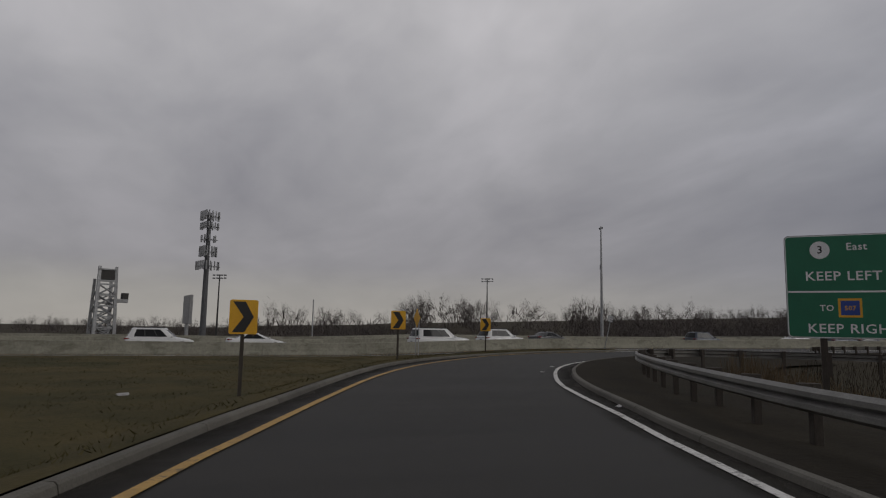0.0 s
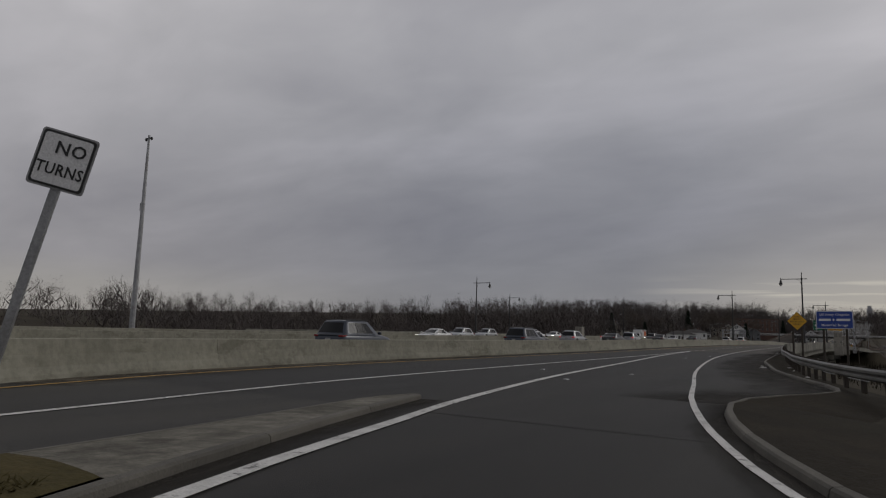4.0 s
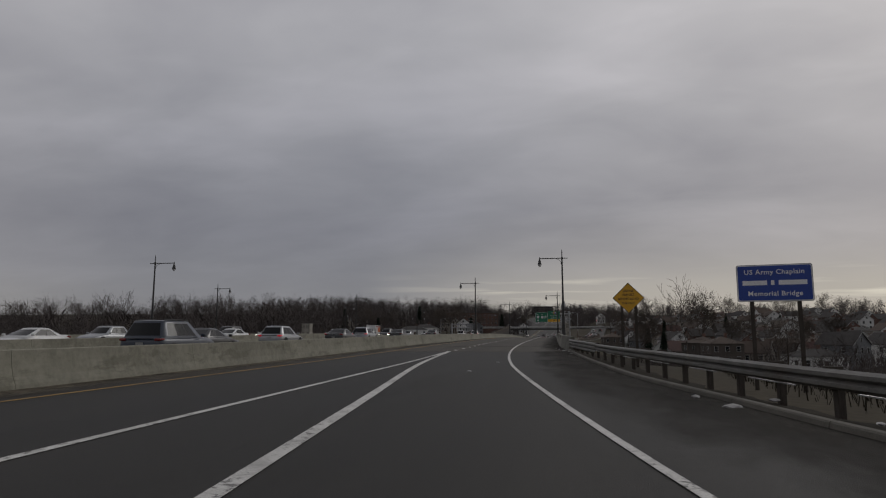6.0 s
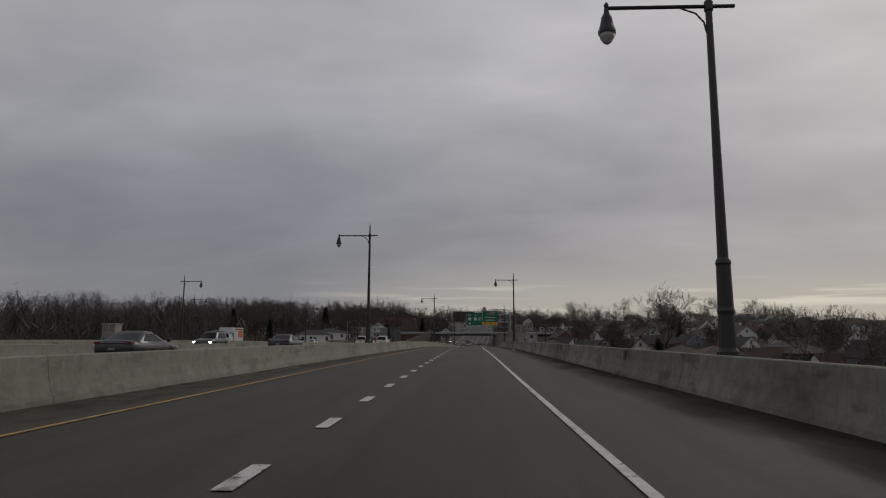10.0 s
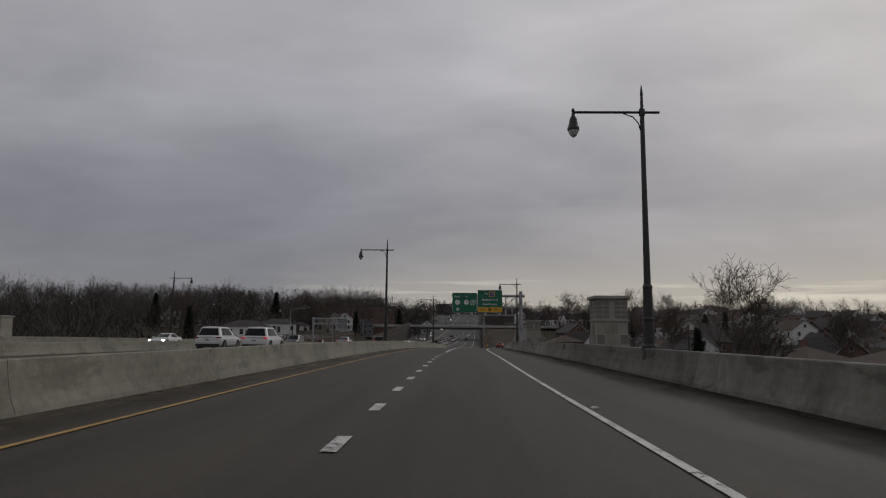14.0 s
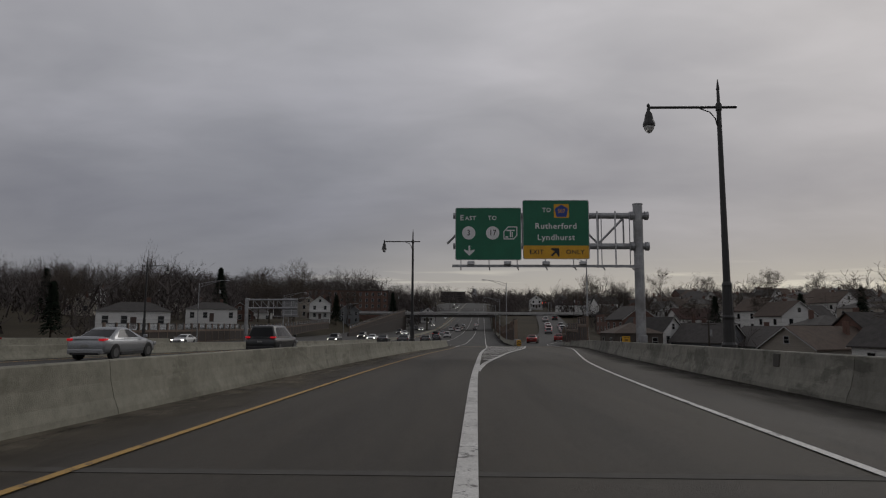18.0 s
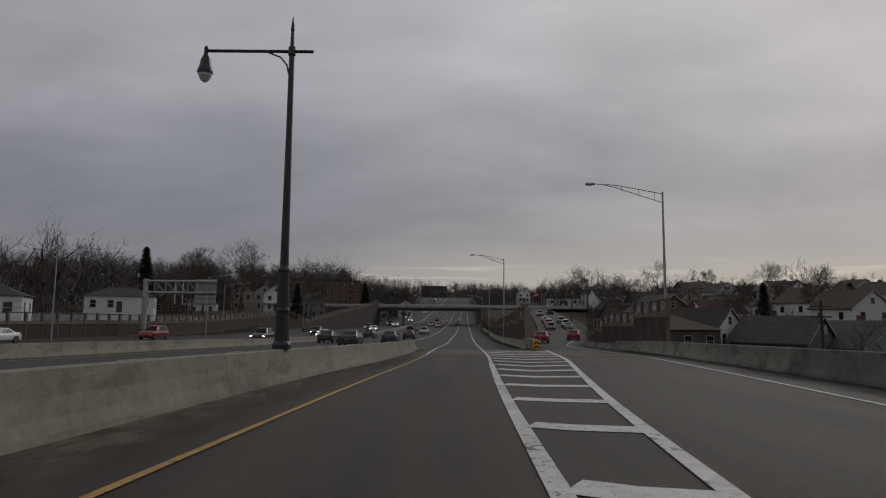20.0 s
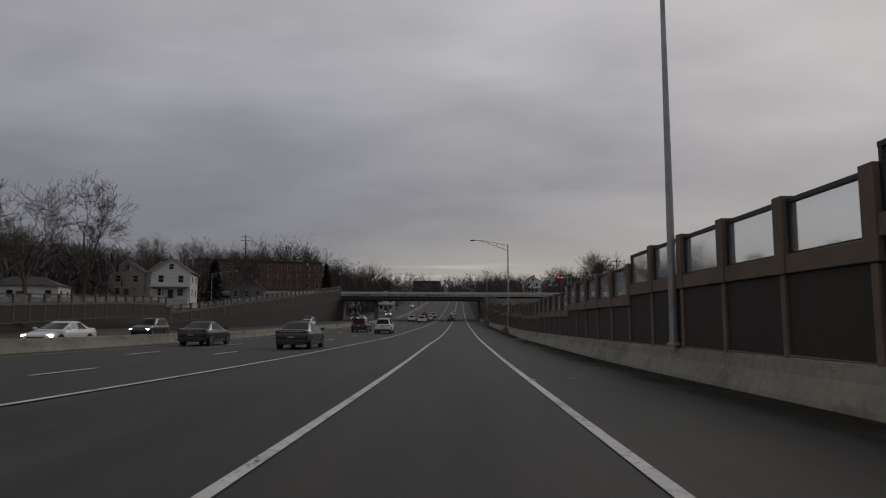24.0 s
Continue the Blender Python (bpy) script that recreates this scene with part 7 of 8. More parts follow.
def block(name, x, y, rz, w, d, storeys, wall, label, balconies=False, pitched=False):
    """A long apartment building with window rows."""
    z = ground_z(x, y)
    root = empty(name, x, y, z, rz, label, "building")
    h = storeys * 2.9 + 0.6
    part("wall", boxes((-w / 2, w / 2, -d / 2, d / 2, -3.0, h)), wall, root)
    part("roof", boxes((-w / 2 - 0.3, w / 2 + 0.3, -d / 2 - 0.3, d / 2 + 0.3, h, h + 0.45), bevel=0.05), M_roofd, root)
    n = int(w / 2.9)
    for st in range(storeys):
        for k in range(n):
            xx = -w / 2 + w * (k + 0.5) / n
            window(root, xx, -d / 2, 1.8 + st * 2.9, 1.1, 1.4, 0)
        for k in range(3):
            window(root, -d / 2 + d * (k + 0.5) / 3, -w / 2, 1.8 + st * 2.9, 1.0, 1.4, 90)
            window(root, -d / 2 + d * (k + 0.5) / 3, -w / 2, 1.8 + st * 2.9, 1.0, 1.4, -90)
        if balconies and st:
            bal = part("balcony", boxes((-w / 2, w / 2, -d / 2 - 1.5, -d / 2 - 0.003, st * 2.9 + 0.2, st * 2.9 + 0.4)), M_trim, root)
            for k in range(int(w / 0.9)):
                part("baluster", boxes((-w / 2 + k * 0.9, -w / 2 + k * 0.9 + 0.07, -d / 2 - 1.5, -d / 2 - 1.43, st * 2.9 + 0.4, st * 2.9 + 1.4)), M_trim, bal)
            part("handrail", boxes((-w / 2, w / 2, -d / 2 - 1.5, -d / 2 - 1.42, st * 2.9 + 1.4, st * 2.9 + 1.48)), M_trim, bal)
    if balconies:
        for k in range(5):
            xx = -w / 2 + w * k / 4
            part("balcony_post", boxes((xx - 0.08, xx + 0.08, -d / 2 - 1.5, -d / 2 - 1.34, -3.0, h)), M_trim, root)
    return root


block("apartment_building", -58.0, 418.0, 20, 40, 13, 4, M_brick, "long four-storey brick apartment building on the hill")
root = empty("office_block", -14.0, 1150.0, ground_z(-14.0, 1150.0), 0, "dark distant office block on the skyline", "building")
part("wall", boxes((-20, 20, -10, 10, -3.0, 18.0)), M_dark, root)
part("roof", boxes((-20.3, 20.3, -10.3, 10.3, 18.0, 18.45), bevel=0.05), M_roofd, root)
for st in range(6):
    part("window_band", boxes((-19, 19, -10.05, -10.0, 1.1 + st * 2.9, 2.5 + st * 2.9)), M_pane, root)
# distant city towers on the horizon ahead, their paleness painted-in haze
for x, y, w, h in ((44, 2300, 16, 70), (58, 2320, 12, 52), (86, 2350, 26, 44), (104, 2320, 12, 58), (150, 2400, 30, 36), (20, 2350, 20, 40)):
    ob = empty("distant_tower", x, y, ground_z(x, y) - 2, 0, "distant city tower block on the horizon, haze put into its pale colour", "building", "distant towers")
    part("shaft", boxes((-w / 2, w / 2, -w / 2, w / 2, 0, h)), M_haze, ob)
    part("crown", boxes((-w / 3, w / 3, -w / 3, w / 3, h, h * 1.12)), M_haze, ob)

# ---- sign gantry of the opposite lanes, seen from behind ----
gx, gy = -43.0, 221.9
root = empty("sign_gantry", gx, gy, road_z(gy), 0, "grey steel cantilever gantry seen from behind", "sign gantry")
part("column", lathe(bmesh.new(), [(0.5, -0.5), (0.42, 0.1), (0.36, 0.15), (0.34, 8.5), (0.05, 8.6)], 14), M_galv, root)
for zc in (6.6, 8.25):
    bm = tube(bmesh.new(), (-0.4, 0, zc), (10.1, 0, zc), 0.17, n=10)
    tube(bm, (0.3, 0, zc), (0.55, 0, zc), 0.26, n=10)
    part("chord", bm, M_galv, root)
for k in range(6):
    xx = 1.3 + k * 1.6
    part("strut", tube(bmesh.new(), (xx, 0, 6.6), (xx, 0, 8.25), 0.06, n=6), M_galv, root)
    part("diagonal", tube(bmesh.new(), (xx, 0, 8.25), (min(10.0, xx + 1.5), 0, 6.6), 0.06, n=6), M_galv, root)
for xx in (4.2, 5.3, 7.4, 8.9):
    part("hanger", boxes((xx - 0.05, xx + 0.05, 0.2, 0.32, 5.0, 8.5)), M_alu, root)
part("walkway", boxes((5.2, 10.2, 0.4, 1.1, 4.95, 5.03), (5.2, 10.2, 1.06, 1.1, 4.9, 5.1)), M_galv, root)
part("sign_board", boxes((7.0, 10.1, 0.36, 0.42, 5.05, 8.6)), M_signback, root)
for k in range(5):
    part("backing_rib", boxes((7.05, 10.05, 0.30, 0.36, 5.3 + k * 0.75, 5.4 + k * 0.75)), M_alu, root)

# ---- wooden utility poles ----
def utility_pole(x, y, top):
    z = ground_z(x, y)
    root = empty("utility_pole", x, y, z, 15, "dark wooden utility pole with crossarms", "utility pole", "utility poles")
    h = top - z
    part("pole", lathe(bmesh.new(), [(0.18, -0.5), (0.11, h)], 8), M_wood, root)
    for q in (0.5, 1.5):
        part("crossarm", boxes((-1.2, 1.2, -0.06, 0.06, h - q - 0.12, h - q)), M_wood, root)
    part("transformer", lathe(bmesh.new(), [(0.22, 0), (0.22, 0.9)], 10, 0.3, 0, h - 3.2), M_galv, root)


for x, y, top in ((-49.0, 372.0, 22.0), (-38.0, 398.0, 19.0), (-33.0, 430.0, 18.5), (-24.0, 455.0, 18.0), (-66.0, 268.0, 13.0), (-16.0, 490.0, 18.0), (-8.0, 540.0, 19.0), (48.0, 410.0, 15.5), (53.0, 450.0, 17.0), (58.0, 500.0, 18.0), (44.0, 352.0, 14.0), (38.0, 300.0, 10.0), (40.0, 255.0, 7.5), (36.0, 190.0, 3.2), (44.0, 150.0, 2.0)):
    utility_pole(x, y, top)

# ---- traffic signals at the overpass ----
M_red = glow("red_signal_lens", (1.0, 0.05, 0.02), 6.0)
for x, y in ((37.6, 378.0), (39.0, 380.5)):
    root = empty("traffic_signal", x, y, exit_z(y), 0, "traffic signal on a pole showing red", "traffic signal", "traffic signals")
    part("pole", lathe(bmesh.new(), [(0.12, -1.0), (0.08, 6.0)], 8), M_galv, root)
    part("arm", boxes((-2.6, 0.0, -0.05, 0.05, 5.6, 5.7)), M_galv, root)
    hd = part("signal_head", boxes((-2.75, -2.4, -0.2, 0.05, 4.7, 5.8), bevel=0.03), M_black, root)
    for zc, m in ((5.6, M_red), (5.25, M_black), (4.9, M_black)):
        part("signal_lens", tube(bmesh.new(), (-2.575, -0.2, zc), (-2.575, -0.24, zc), 0.13, n=12), m, hd)
# ---- vehicles ----
def paint(name, c, metal=0.2):
    m = surf(name, tuple(v * 0.92 for v in c), c, 1.5, 0.32, 0.0, 30, metal=metal, rvar=0.08)
    m.node_tree.nodes["Principled BSDF"].inputs["Coat Weight"].default_value = 0.3
    return m


M_pwhite = paint("car_paint_white", (0.62, 0.62, 0.61), 0.0)
M_pblack = paint("car_paint_black", (0.010, 0.011, 0.012), 0.0)
M_pdark = paint("car_paint_dark_grey", (0.022, 0.021, 0.022), 0.0)
M_pblue = paint("car_paint_dark_blue", (0.018, 0.026, 0.042))
M_psilver = paint("car_paint_silver", (0.30, 0.31, 0.32), 0.5)
M_pred = paint("car_paint_red", (0.22, 0.015, 0.012))
M_pmaroon = paint("car_paint_maroon", (0.07, 0.02, 0.02))
M_tyre = surf("tyre_rubber", (0.014, 0.014, 0.014), (0.02, 0.02, 0.02), 8, 0.9, 0.2, 60)
M_rim = surf("alloy_rim", (0.09, 0.09, 0.09), (0.14, 0.14, 0.14), 8, 0.45, 0.0, 60, metal=0.6)
M_cglass = glass("tinted_car_glass", (0.010, 0.011, 0.012), 0.12)
M_cglass.node_tree.nodes["Principled BSDF"].inputs["Specular IOR Level"].default_value = 0.16
M_plast = surf("black_car_plastic", (0.018, 0.018, 0.018), (0.025, 0.025, 0.025), 8, 0.7, 0.05, 60)
M_plateg = surf("pale_number_plate", (0.20, 0.20, 0.19), (0.25, 0.25, 0.24), 8, 0.5, 0.0, 60)
M_tail = glow("lit_tail_lamp", (0.60, 0.010, 0.018), 0.36)
M_taild = surf("red_tail_lens", (0.16, 0.012, 0.012), (0.20, 0.016, 0.016), 8, 0.25, 0.0, 60)
M_head = glow("lit_head_lamp", (1.0, 0.95, 0.85), 5.0)
M_headd = glass("head_lamp_glass", (0.45, 0.45, 0.45), 0.1, 0.3)

SHAPES = {   # length, width, belt height, roof height, cabin: base rear, roof rear, roof front, base front (from the tail), bonnet height, tail height
    "sedan": (4.7, 1.82, 0.97, 1.46, (0.42, 1.40, 2.55, 3.72), 0.90, 1.05),
    "suv": (4.7, 1.92, 1.05, 1.74, (0.05, 0.40, 2.75, 3.55), 1.02, 1.08),
    "bigsuv": (5.5, 2.04, 1.15, 1.92, (0.05, 0.30, 3.30, 4.15), 1.15, 1.16),
    "minivan": (5.1, 1.98, 1.02, 1.76, (0.06, 0.35, 3.20, 4.35), 0.98, 1.05),
    "crossover": (4.5, 1.84, 1.0, 1.63, (0.10, 0.60, 2.50, 3.40), 0.95, 1.05),
}


def car_proto(shape, col, tail_on, head_on, label):
    L, Wd, belt, roof, (c0, c1, c2, c3), bon, tail = SHAPES[shape]
    root = empty("car", 0, 0, -300, 0, label, "car", "cars on the highway")
    w = Wd / 2
    # body: sections from tail to nose (y, width share, underside, top)
    sec = [(0.0, 0.84, 0.42, tail - 0.30), (0.05, 0.92, 0.34, tail - 0.08), (0.22, 0.97, 0.28, tail), (c0 + 0.35, 0.995, 0.24, belt), (L * 0.5, 1.0, 0.22, belt), (c3 - 0.25, 1.0, 0.22, belt), (c3 + 0.05, 0.99, 0.22, bon + 0.03), (L - 0.95, 0.98, 0.23, bon), (L - 0.45, 0.945, 0.25, bon - 0.07), (L - 0.16, 0.88, 0.28, bon - 0.18), (L - 0.03, 0.78, 0.34, 0.66), (L, 0.72, 0.40, 0.58)]
    half = [(0.0, 0.0), (0.80, 0.0), (0.955, 0.10), (0.99, 0.36), (1.0, 0.58), (0.985, 0.80), (0.93, 0.93), (0.80, 0.985), (0.4, 1.0), (0.0, 1.005)]
    sect = [(-x, h) for x, h in half[:0:-1]] + half[:-1]
    V = [(x * w * ws, y, zb + (zt - zb) * h) for y, ws, zb, zt in sec for x, h in sect]
    n = len(sect)
    F = [(i * n + j, i * n + (j + 1) % n, (i + 1) * n + (j + 1) % n, (i + 1) * n + j) for i in range(len(sec) - 1) for j in range(n)]
    F += [tuple(range(n))[::-1], tuple((len(sec) - 1) * n + j for j in range(n))]
    mesh_part("body", V, F, col, root, smooth=True)
    # cabin: rings of points at four heights, walls split into glass, pillars and roof
    wb, wr = w * 0.945, w * 0.70
    side_f = (0.13, 0.36, 0.385, 0.63, 0.655, 0.86) if shape != "sedan" else (0.17, 0.49, 0.515, 0.87)
    tail_x = (-0.90, -0.86, -0.4, 0.0, 0.4, 0.86, 0.90)

    def ring(v):
        ww = wb + (wr - wb) * (v ** 1.25)
        z = belt - 0.05 + (roof - 0.06 - belt + 0.05) * v
        y0, y1 = c0 + (c1 - c0) * v, c3 + (c2 - c3) * v
        pts = [(x * ww, y0 + 0.10 * x * x, z) for x in tail_x]
        ya, yb = y0 + 0.10, y1 - 0.24
        right = [(ww * (1.0 - 0.05 * (2 * f - 1) ** 2), ya + (yb - ya) * f, z) for f in side_f]
        pts += right + [(x * ww, y1 - 0.24 * x * x, z) for x in tail_x[::-1]]
        return pts + [(-x, y, zz) for x, y, zz in right[::-1]]

    rings = [ring(v) for v in (0.0, 0.14, 0.90, 1.0)]
    n = len(rings[0])
    top = rings[3]
    cy = sum(p[1] for p in top) / n
    rings.append([(p[0] * 0.90, cy + (p[1] - cy) * 0.94, p[2] + 0.035) for p in top])
    rings.append([(p[0] * 0.5, cy + (p[1] - cy) * 0.6, p[2] + 0.06) for p in top])
    V = [p for r_ in rings for p in r_]
    ns = len(side_f)
    r0, f0, l0 = 6, 6 + ns + 1, 6 + ns + 7          # columns where the side, the front and the other side begin
    groups = {"rear_window": list(range(1, 5)), "windscreen": list(range(f0 + 1, f0 + 5))}
    black = []
    sides = []
    for q in range(0, ns - 1, 2):
        sides.append([r0 + 1 + q])
        sides.append([l0 + 1 + ns - 2 - q])
        if q + 2 < ns - 1:
            black += [r0 + 2 + q, l0 + 1 + ns - 3 - q]
    used = set(groups["rear_window"]) | set(groups["windscreen"]) | {c for g in sides for c in g} | set(black)

    def cell(i, j):
        return (i * n + j, i * n + (j + 1) % n, (i + 1) * n + (j + 1) % n, (i + 1) * n + j)

    def piece(name, cells, mat):
        idx = sorted({k for c in cells for k in c})
        back = {k: i for i, k in enumerate(idx)}
        mesh_part(name, [V[k] for k in idx], [tuple(back[k] for k in c) for c in cells], mat, root, smooth=True)

    shell = [cell(i, j) for i in (0, 2, 3, 4) for j in range(n)] + [cell(1, j) for j in range(n) if j not in used] + [tuple(5 * n + j for j in range(n))]
    piece("cabin", shell, col)
    for name, cols in groups.items():
        piece(name, [cell(1, j) for j in cols], M_cglass)
    for cols in sides:
        piece("side_window", [cell(1, j) for j in cols], M_cglass)
    if black:
        piece("door_pillars", [cell(1, j) for j in black], M_plast)
    # wheels
    r = 0.33 if shape in ("sedan",) else 0.37
    for y in (L * 0.19, L * 0.80):
        for sgn in (-1, 1):
            wh = part("wheel", tube(bmesh.new(), (sgn * (w - 0.22), y, r), (sgn * (w + 0.012), y, r), r, n=20), M_tyre, root)
            part("rim", tube(bmesh.new(), (sgn * (w - 0.02), y, r), (sgn * (w + 0.02), y, r), r * 0.62, n=14), M_rim, wh)
    # lamps, bumper, plate, mirrors
    zt = tail - 0.22 if shape != "minivan" else tail - 0.1
    for sgn in (-1, 1):
        x0, x1 = sorted((sgn * w * 0.66, sgn * (w - 0.05)))
        x2 = sorted((sgn * (w * 0.9), sgn * (w * 0.955)))
        part("tail_lamp", boxes((x0, x1, -0.012, 0.12, zt + 0.03, zt + 0.13), (x2[0], x2[1], 0.06, 0.34, zt + 0.04, zt + 0.13), bevel=0.02), M_tail if tail_on else M_taild, root)
        part("head_lamp", boxes((x0, x1, L - 0.30, L - 0.06, 0.58, 0.74), bevel=0.03), M_head if head_on else M_headd, root)
        xm = sorted((sgn * (w - 0.02), sgn * (w + 0.18)))
        part("mirror", boxes((xm[0], xm[1], c3 - 0.55, c3 - 0.40, belt + 0.0, belt + 0.14), bevel=0.03), col, root)
    part("rear_bumper", boxes((-w * 0.88, w * 0.88, -0.05, 0.22, 0.28, 0.50), bevel=0.04), col if shape == "sedan" else M_plast, root)
    for sgn in (-1, 1):
        xs = sorted((sgn * (w - 0.12), sgn * (w + 0.006)))
        part("sill", boxes((xs[0], xs[1], L * 0.19 + 0.45, L * 0.80 - 0.45, 0.20, 0.36), bevel=0.02), M_plast, root)
    # black discs on the closed body side imitate the dark gap round each tyre
    bm = bmesh.new()
    for y in (L * 0.19, L * 0.80):
        for sgn in (-1, 1):
            tube(bm, (sgn * (w - 0.16), y, r + 0.02), (sgn * (w + 0.004), y, r + 0.02), r * 1.13, n=20)
    part("wheel_arches", bm, M_plast, root)
    part("boot_trim", boxes((-w * 0.62, w * 0.62, -0.012, 0.03, zt + 0.10, zt + 0.125)), M_alu if shape == "sedan" else M_plast, root)
    if shape in ("suv", "bigsuv"):
        for sgn in (-1, 1):
            xs = sorted((sgn * wr * 0.86, sgn * wr * 0.92))
            part("roof_rail", boxes((xs[0], xs[1], c1 + 0.25, c2 - 0.25, roof - 0.02, roof + 0.05), bevel=0.015), M_plast, root)
    part("rear_valance", boxes((-w * 0.72, w * 0.72, -0.056, 0.1, 0.24, 0.36), bevel=0.02), M_plast, root)
    part("number_plate", boxes((-0.16, 0.16, -0.062, -0.052, 0.60, 0.70)) if shape == "sedan" else boxes((-0.16, 0.16, -0.03, -0.012, 0.72, 0.83)), M_plateg, root)
    part("grille", boxes((-w * 0.55, w * 0.55, L - 0.04, L + 0.01, 0.42, 0.60), bevel=0.01), M_plast, root)
    return root


CARS = {
    "white_bigsuv": car_proto("bigsuv", M_pwhite, False, False, "large white sport utility car on the highway"),
    "white_suv": car_proto("suv", M_pwhite, True, False, "white sport utility car with lit tail lamps"),
    "white_suv_off": car_proto("suv", M_pwhite, False, False, "white sport utility car on the express lanes"),
    "white_sedan": car_proto("sedan", M_pwhite, False, False, "white sedan car on the highway"),
    "white_sedan_lit": car_proto("sedan", M_pwhite, True, False, "white sedan car with lit tail lamps"),
    "black_sedan": car_proto("sedan", M_pblack, False, False, "black sedan car on the express lanes"),
    "grey_sedan": car_proto("sedan", M_pdark, False, False, "dark grey sedan car on the express lanes"),
    "blue_suv": car_proto("suv", M_pblue, False, False, "dark blue sport utility car with roof rails"),
    "maroon_suv": car_proto("crossover", M_pmaroon, False, False, "dark maroon crossover car on the express lanes"),
    "silver_suv": car_proto("crossover", M_psilver, True, False, "silver crossover car with lit brake lamps"),
    "silver_sedan": car_proto("sedan", M_psilver, True, False, "silver sedan car with lit brake lamps"),
    "black_minivan": car_proto("minivan", M_pblack, True, False, "black minivan with lit tail lamps"),
    "red_car": car_proto("sedan", M_pred, True, False, "red sedan car with lit brake lamps"),
    "oncoming_white": car_proto("sedan", M_pwhite, False, True, "white oncoming sedan with lit head lamps"),
    "oncoming_dark": car_proto("suv", M_pdark, False, True, "dark oncoming sport utility car with lit head lamps"),
    "oncoming_silver": car_proto("crossover", M_psilver, False, False, "silver oncoming crossover car"),
    "oncoming_red": car_proto("bigsuv", M_pred, False, False, "red oncoming utility car by the noise wall"),
}


def heading(line, y):
    x0, x1 = x_at(line, y - 2), x_at(line, y + 2)
    return -math.degrees(math.atan2(x1 - x0, 4.0))


def drive(kind, off, y, back=False, line=None):
    """Stands a car in a lane; off: metres right of the separating barrier; y: its tail."""
    ln = SEP if line is None else line
    x = x_at(ln, y) + off
    z = height(x, y) + 0.0
    rz = heading(ln, y)
    copy_thing(CARS[kind], pose(x, y, z, 0, 0, rz + (180 if back else 0)))


A1, A2, A3 = -4.5, -8.1, -11.7      # lane middles from the separating barrier
for kind, off, y in (
        ("white_bigsuv", A1, -127.0), ("white_suv_off", A1, -120.0), ("black_sedan", A2, -111.5), ("blue_suv", A1, -91.0), ("black_sedan", A2, -59.0), ("white_suv_off", A1, -149.0), ("white_sedan", A2, -142.0),
        ("blue_suv", A1, -68.5), ("silver_suv", A2, -48.0), ("black_sedan", A2, -34.0), ("silver_suv", A2, -26.0), ("white_sedan_lit", A3, -24.0),
        ("black_sedan", A2, -10.2), ("black_sedan", A2, 14.0),
        ("white_suv", A2, 71.0), ("white_suv_off", A3, 71.7), ("silver_sedan", A3, 121.0), ("black_minivan", A2, 133.0), 
        ("grey_sedan", -6.2, 187.5), ("black_sedan", A3, 204.0), ("grey_sedan", A1, 206.0), ("white_suv_off", A1, 275.0), 
        ("black_sedan", A3, 239.0), ("grey_sedan", A1, 234.2), ("black_minivan", A2, 280.7), ("silver_sedan", A2, 309.0), ("white_suv", A1, 349.0), ("white_suv_off", A2, 366.0), ("maroon_suv", A1, 362.0), ("red_car", A2, 376.0), ("white_sedan_lit", A1, 386.0), ("grey_sedan", 1.8, 372.0), ("white_suv", A1, 410.0), ("black_sedan", A2, 425.0), ("white_sedan_lit", 1.8, 430.0)):
    drive(kind, off, y)
for kind, off, y in (
        ("oncoming_white", -19.0, -60.0), ("oncoming_silver", -23.0, -48.0), ("oncoming_white", -19.0, -35.0), ("oncoming_dark", -23.0, -28.0), ("oncoming_silver", -27.0, -34.0), ("oncoming_white", -26.5, -10.0), ("oncoming_dark", -19.0, 25.0), ("oncoming_silver", -23.0, 60.0),
        ("oncoming_white", -27.0, 96.0), ("oncoming_dark", -19.0, 120.0), ("oncoming_white", -38.0, 138.0), ("oncoming_silver", -40.0, 170.0), ("oncoming_white", -38.0, 185.0), ("oncoming_dark", -22.0, 212.0), ("oncoming_white", -19.0, 236.0), ("oncoming_dark", -26.0, 262.0), ("oncoming_white", -19.5, 300.0), ("oncoming_dark", -23.5, 318.0), ("oncoming_white", -20.0, 360.0), ("oncoming_dark", -24.0, 376.0), ("oncoming_white", -20.0, 420.0), ("oncoming_dark", -24.0, 455.0), ("oncoming_white", -19.5, 520.0), ("oncoming_white", -19.5, 700.0), ("oncoming_dark", -23.5, 730.0), ("oncoming_white", -19.5, 770.0), ("oncoming_dark", -23.5, 800.0), ("oncoming_white", -27.0, 815.0), ("oncoming_red", -38.5, 217.0)):
    drive(kind, off, y + 4.6, back=True)
for kind, off, y in (("red_car", -1.9, 209.0), ("red_car", 1.9, 222.0), ("silver_suv", -1.9, 262.0), ("red_car", -1.9, 270.0), ("white_suv", -1.9, 278.0), ("silver_sedan", 1.9, 266.0), ("white_suv", 1.9, 276.0), ("red_car", -1.9, 288.0), ("white_sedan_lit", -1.9, 297.0), ("silver_suv", 1.9, 292.0), ("white_suv", -1.9, 330.0), ("black_minivan", 1.9, 340.0)):
    sl = math.degrees(math.atan2(exit_z(y + 4) - exit_z(y), 4))
    copy_thing(CARS[kind], pose(x_at(EXIT_C, y) + off, y, exit_z(y) + 0.02, sl, 0, heading(EXIT_C, y)))
for t in CARS.values():
    for o in (*t.children_recursive, t):
        bpy.data.objects.remove(o)

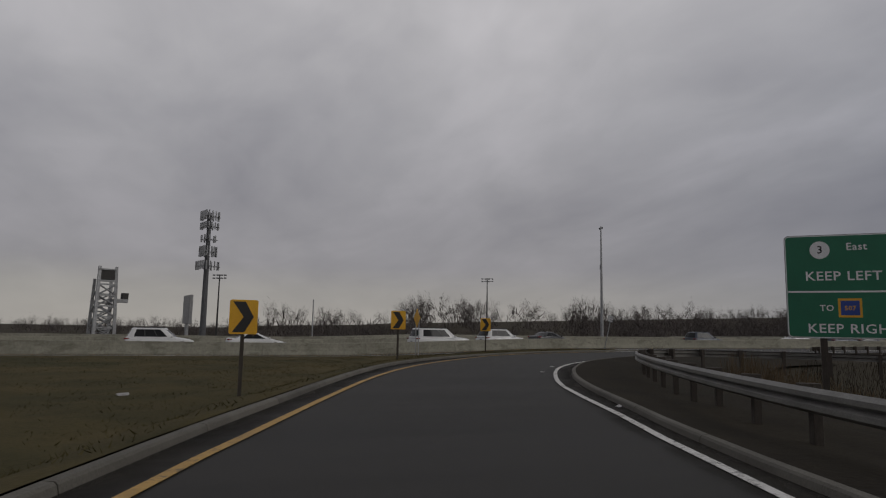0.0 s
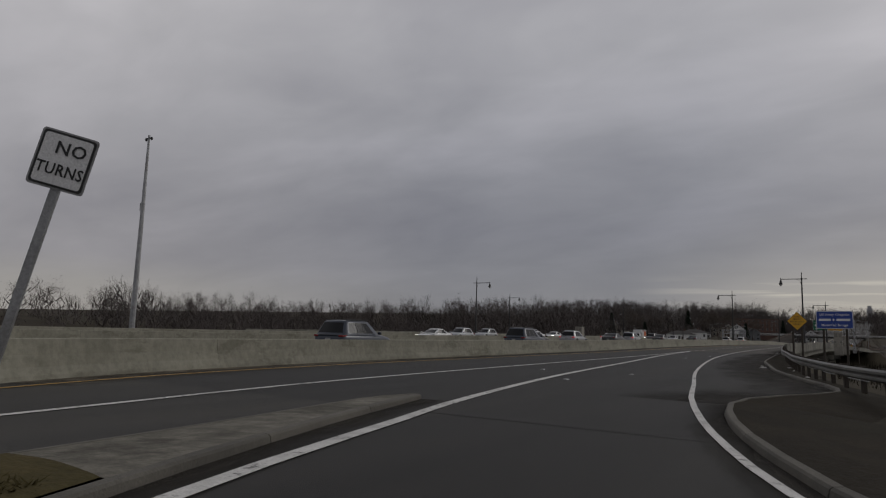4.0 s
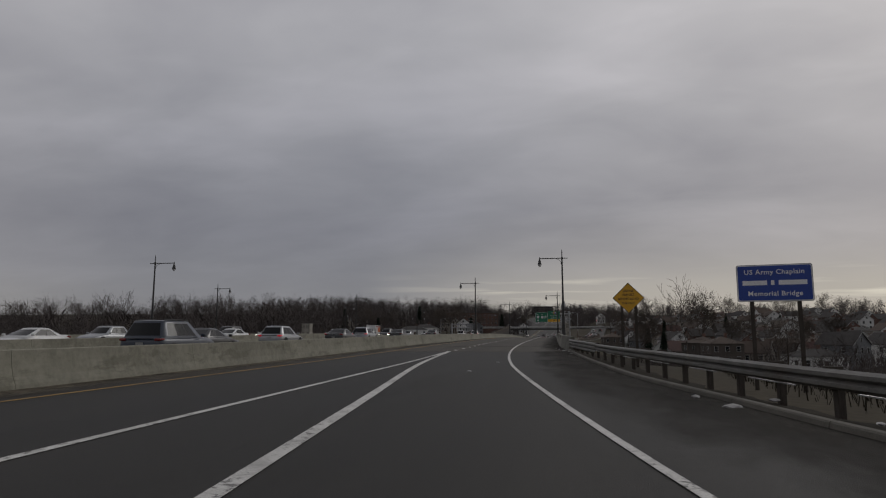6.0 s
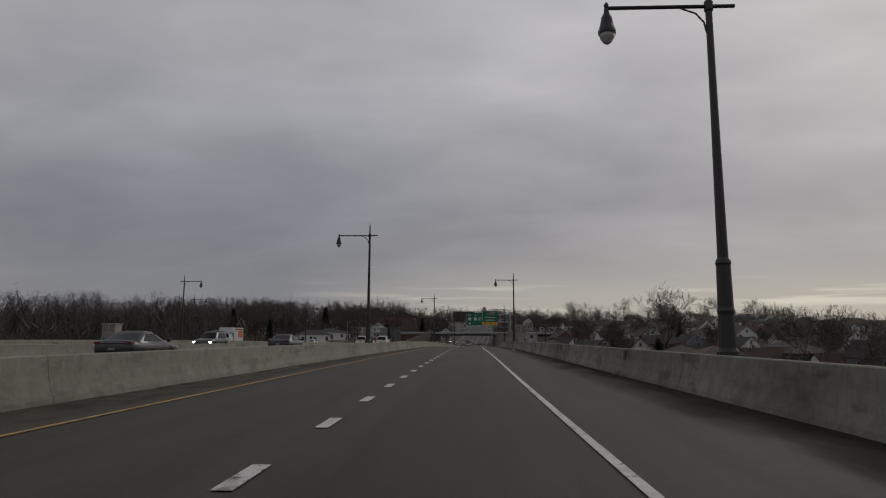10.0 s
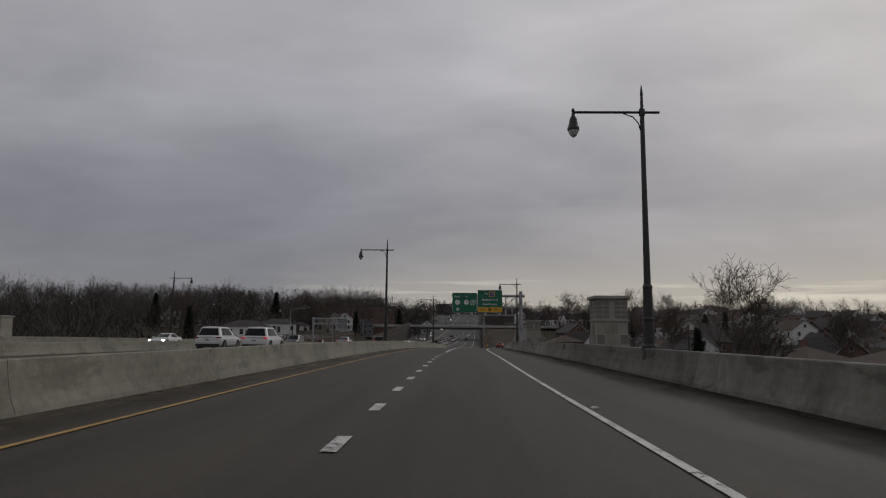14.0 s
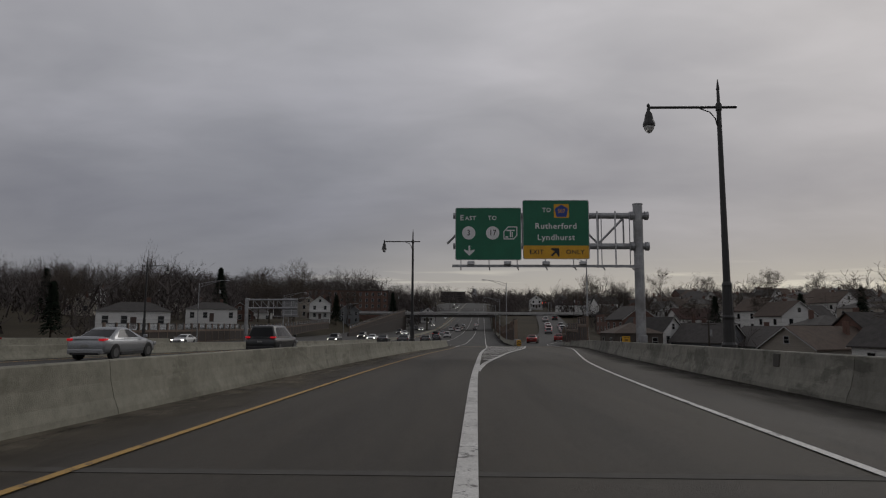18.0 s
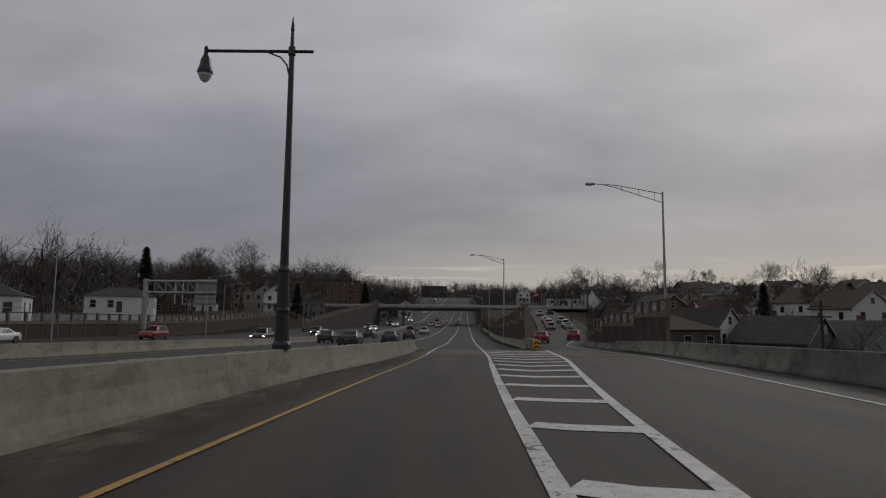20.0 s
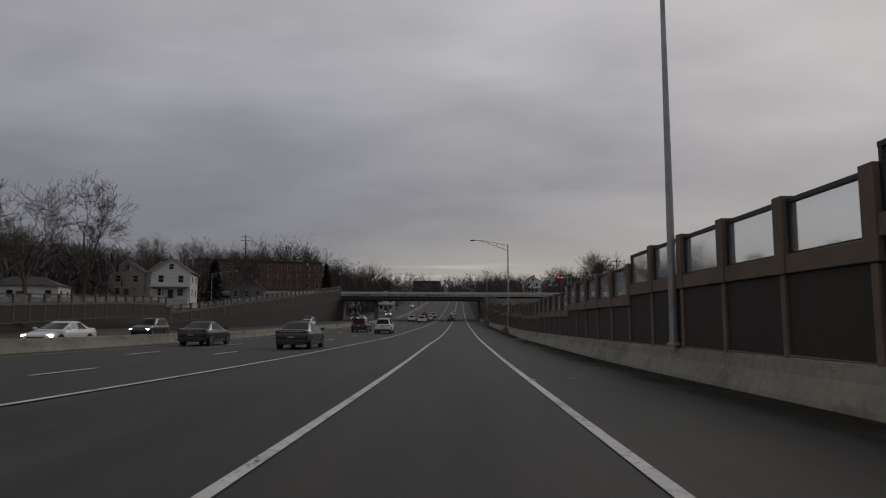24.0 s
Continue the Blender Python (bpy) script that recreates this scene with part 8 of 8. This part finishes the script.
# ---- box truck on the opposite lanes ----
tx, ty = x_at(SEP, 80.0) - 36.0, 80.0
root = empty("box_truck", tx, ty, height(tx, ty), 180, "white rental box truck with an orange band", "truck")
part("cargo_box", boxes((-1.2, 1.2, 0.0, 4.6, 0.75, 3.2), bevel=0.04), M_pwhite, root)
part("band", boxes((-1.206, 1.206, 0.3, 2.6, 1.5, 2.7)), surf("orange_band_paint", (0.50, 0.10, 0.02), (0.56, 0.13, 0.03), 3, 0.5, 0.0, 40), root)
part("red_stripe", boxes((-1.207, 1.207, 0.3, 4.5, 2.78, 3.02)), M_pred, root)
part("attic", boxes((-1.2, 1.2, 4.6, 5.4, 2.25, 3.2), bevel=0.05), M_pwhite, root)
bm = bmesh.new()
prism(bm, [(-1.0, 0.5), (1.0, 0.5), (1.0, 1.35), (0.85, 2.15), (-0.85, 2.15), (-1.0, 1.35)], 4.65, 6.2)
part("cab", bm, M_pwhite, root)
part("bonnet", boxes((-0.98, 0.98, 6.2, 7.2, 0.5, 1.25), bevel=0.06), M_pwhite, root)
part("windscreen", boxes((-0.82, 0.82, 6.19, 6.215, 1.4, 2.05)), M_cglass, root)
for yy in (1.2, 6.2):
    for sgn in (-1, 1):
        wh = part("wheel", tube(bmesh.new(), (sgn * 0.8, yy, 0.42), (sgn * 1.08, yy, 0.42), 0.42, n=18), M_tyre, root)
        part("rim", tube(bmesh.new(), (sgn * 1.0, yy, 0.42), (sgn * 1.09, yy, 0.42), 0.24, n=12), M_rim, wh)
part("chassis", boxes((-0.9, 0.9, 0.1, 6.9, 0.45, 0.75)), M_plast, root)

# ---- litter on the shoulders ----
M_litter = surf("pale_litter", (0.30, 0.29, 0.28), (0.42, 0.41, 0.40), 5, 0.8, 0.1, 40, vary=0.4)
rng = np.random.default_rng(5)
for x, y, s in ((7.0, -68.5, 0.22), (7.3, -71.3, 0.18), (6.4, -60.5, 0.15), (6.1, -56.0, 0.2), (5.3, -46.0, 0.22), (5.2, 31.5, 0.30), (10.2, -88.0, 0.2), (9.0, -80.0, 0.25), (9.4, -83.0, 0.2), (6.1, -52.6, 0.3), (5.75, -51.4, 0.22), (5.9, -50.2, 0.26), (5.5, -48.6, 0.2), (8.0, -81.2, 0.35), (7.75, -79.6, 0.3), (5.4, 215.5, 0.18), (5.9, 217.0, 0.14), (32.3, -133.4, 0.2), (29.2, -131.3, 0.25), (41.5, -136.9, 0.2), (8.6, -114.9, 0.25), (5.2, -93.0, 0.18), (-3.5, 198.0, 0.25), (-1.8, 186.5, 0.3), (-2.2, 184.2, 0.25), (30.0, -140.4, 0.3), (32.4, -145.6, 0.5)):
    bm = bmesh.new()
    bmesh.ops.create_icosphere(bm, subdivisions=1, radius=s * 0.5)
    for v in bm.verts:
        v.co.x *= rng.uniform(0.7, 1.3)
        v.co.y *= rng.uniform(0.4, 0.9)
        v.co.z *= rng.uniform(0.1, 0.35)
    ob = part("litter_scrap", bm, M_litter)
    ob.matrix_basis = pose(x, y, height(x, y) + s * 0.06 + (0.10 if x > 29 and y < -139 else 0.0), 0, 0, rng.uniform(0, 180))
    tagged(ob, "crumpled pale scrap of litter on the shoulder", "litter", "litter scraps")
# raised pavement markers
for k, (x, y) in enumerate(((2.5, -72.0), (-0.6, -70.5), (2.9, -66.0), (4.6, -97.5), (1.9, -93.0), (2.4, 12.0), (2.35, 36.0), (4.35, 215.0))):
    bm = bmesh.new()
    prism(bm, [(-0.07, 0), (0.07, 0), (0.04, 0.018), (-0.04, 0.018)], -0.09, 0.09)
    ob = part("pavement_marker", bm, M_alu)
    ob.matrix_basis = pose(x, y, height(x, y) + 0.004)
    tagged(ob, "worn metal pavement marker set in the road", "pavement marker", "pavement markers")
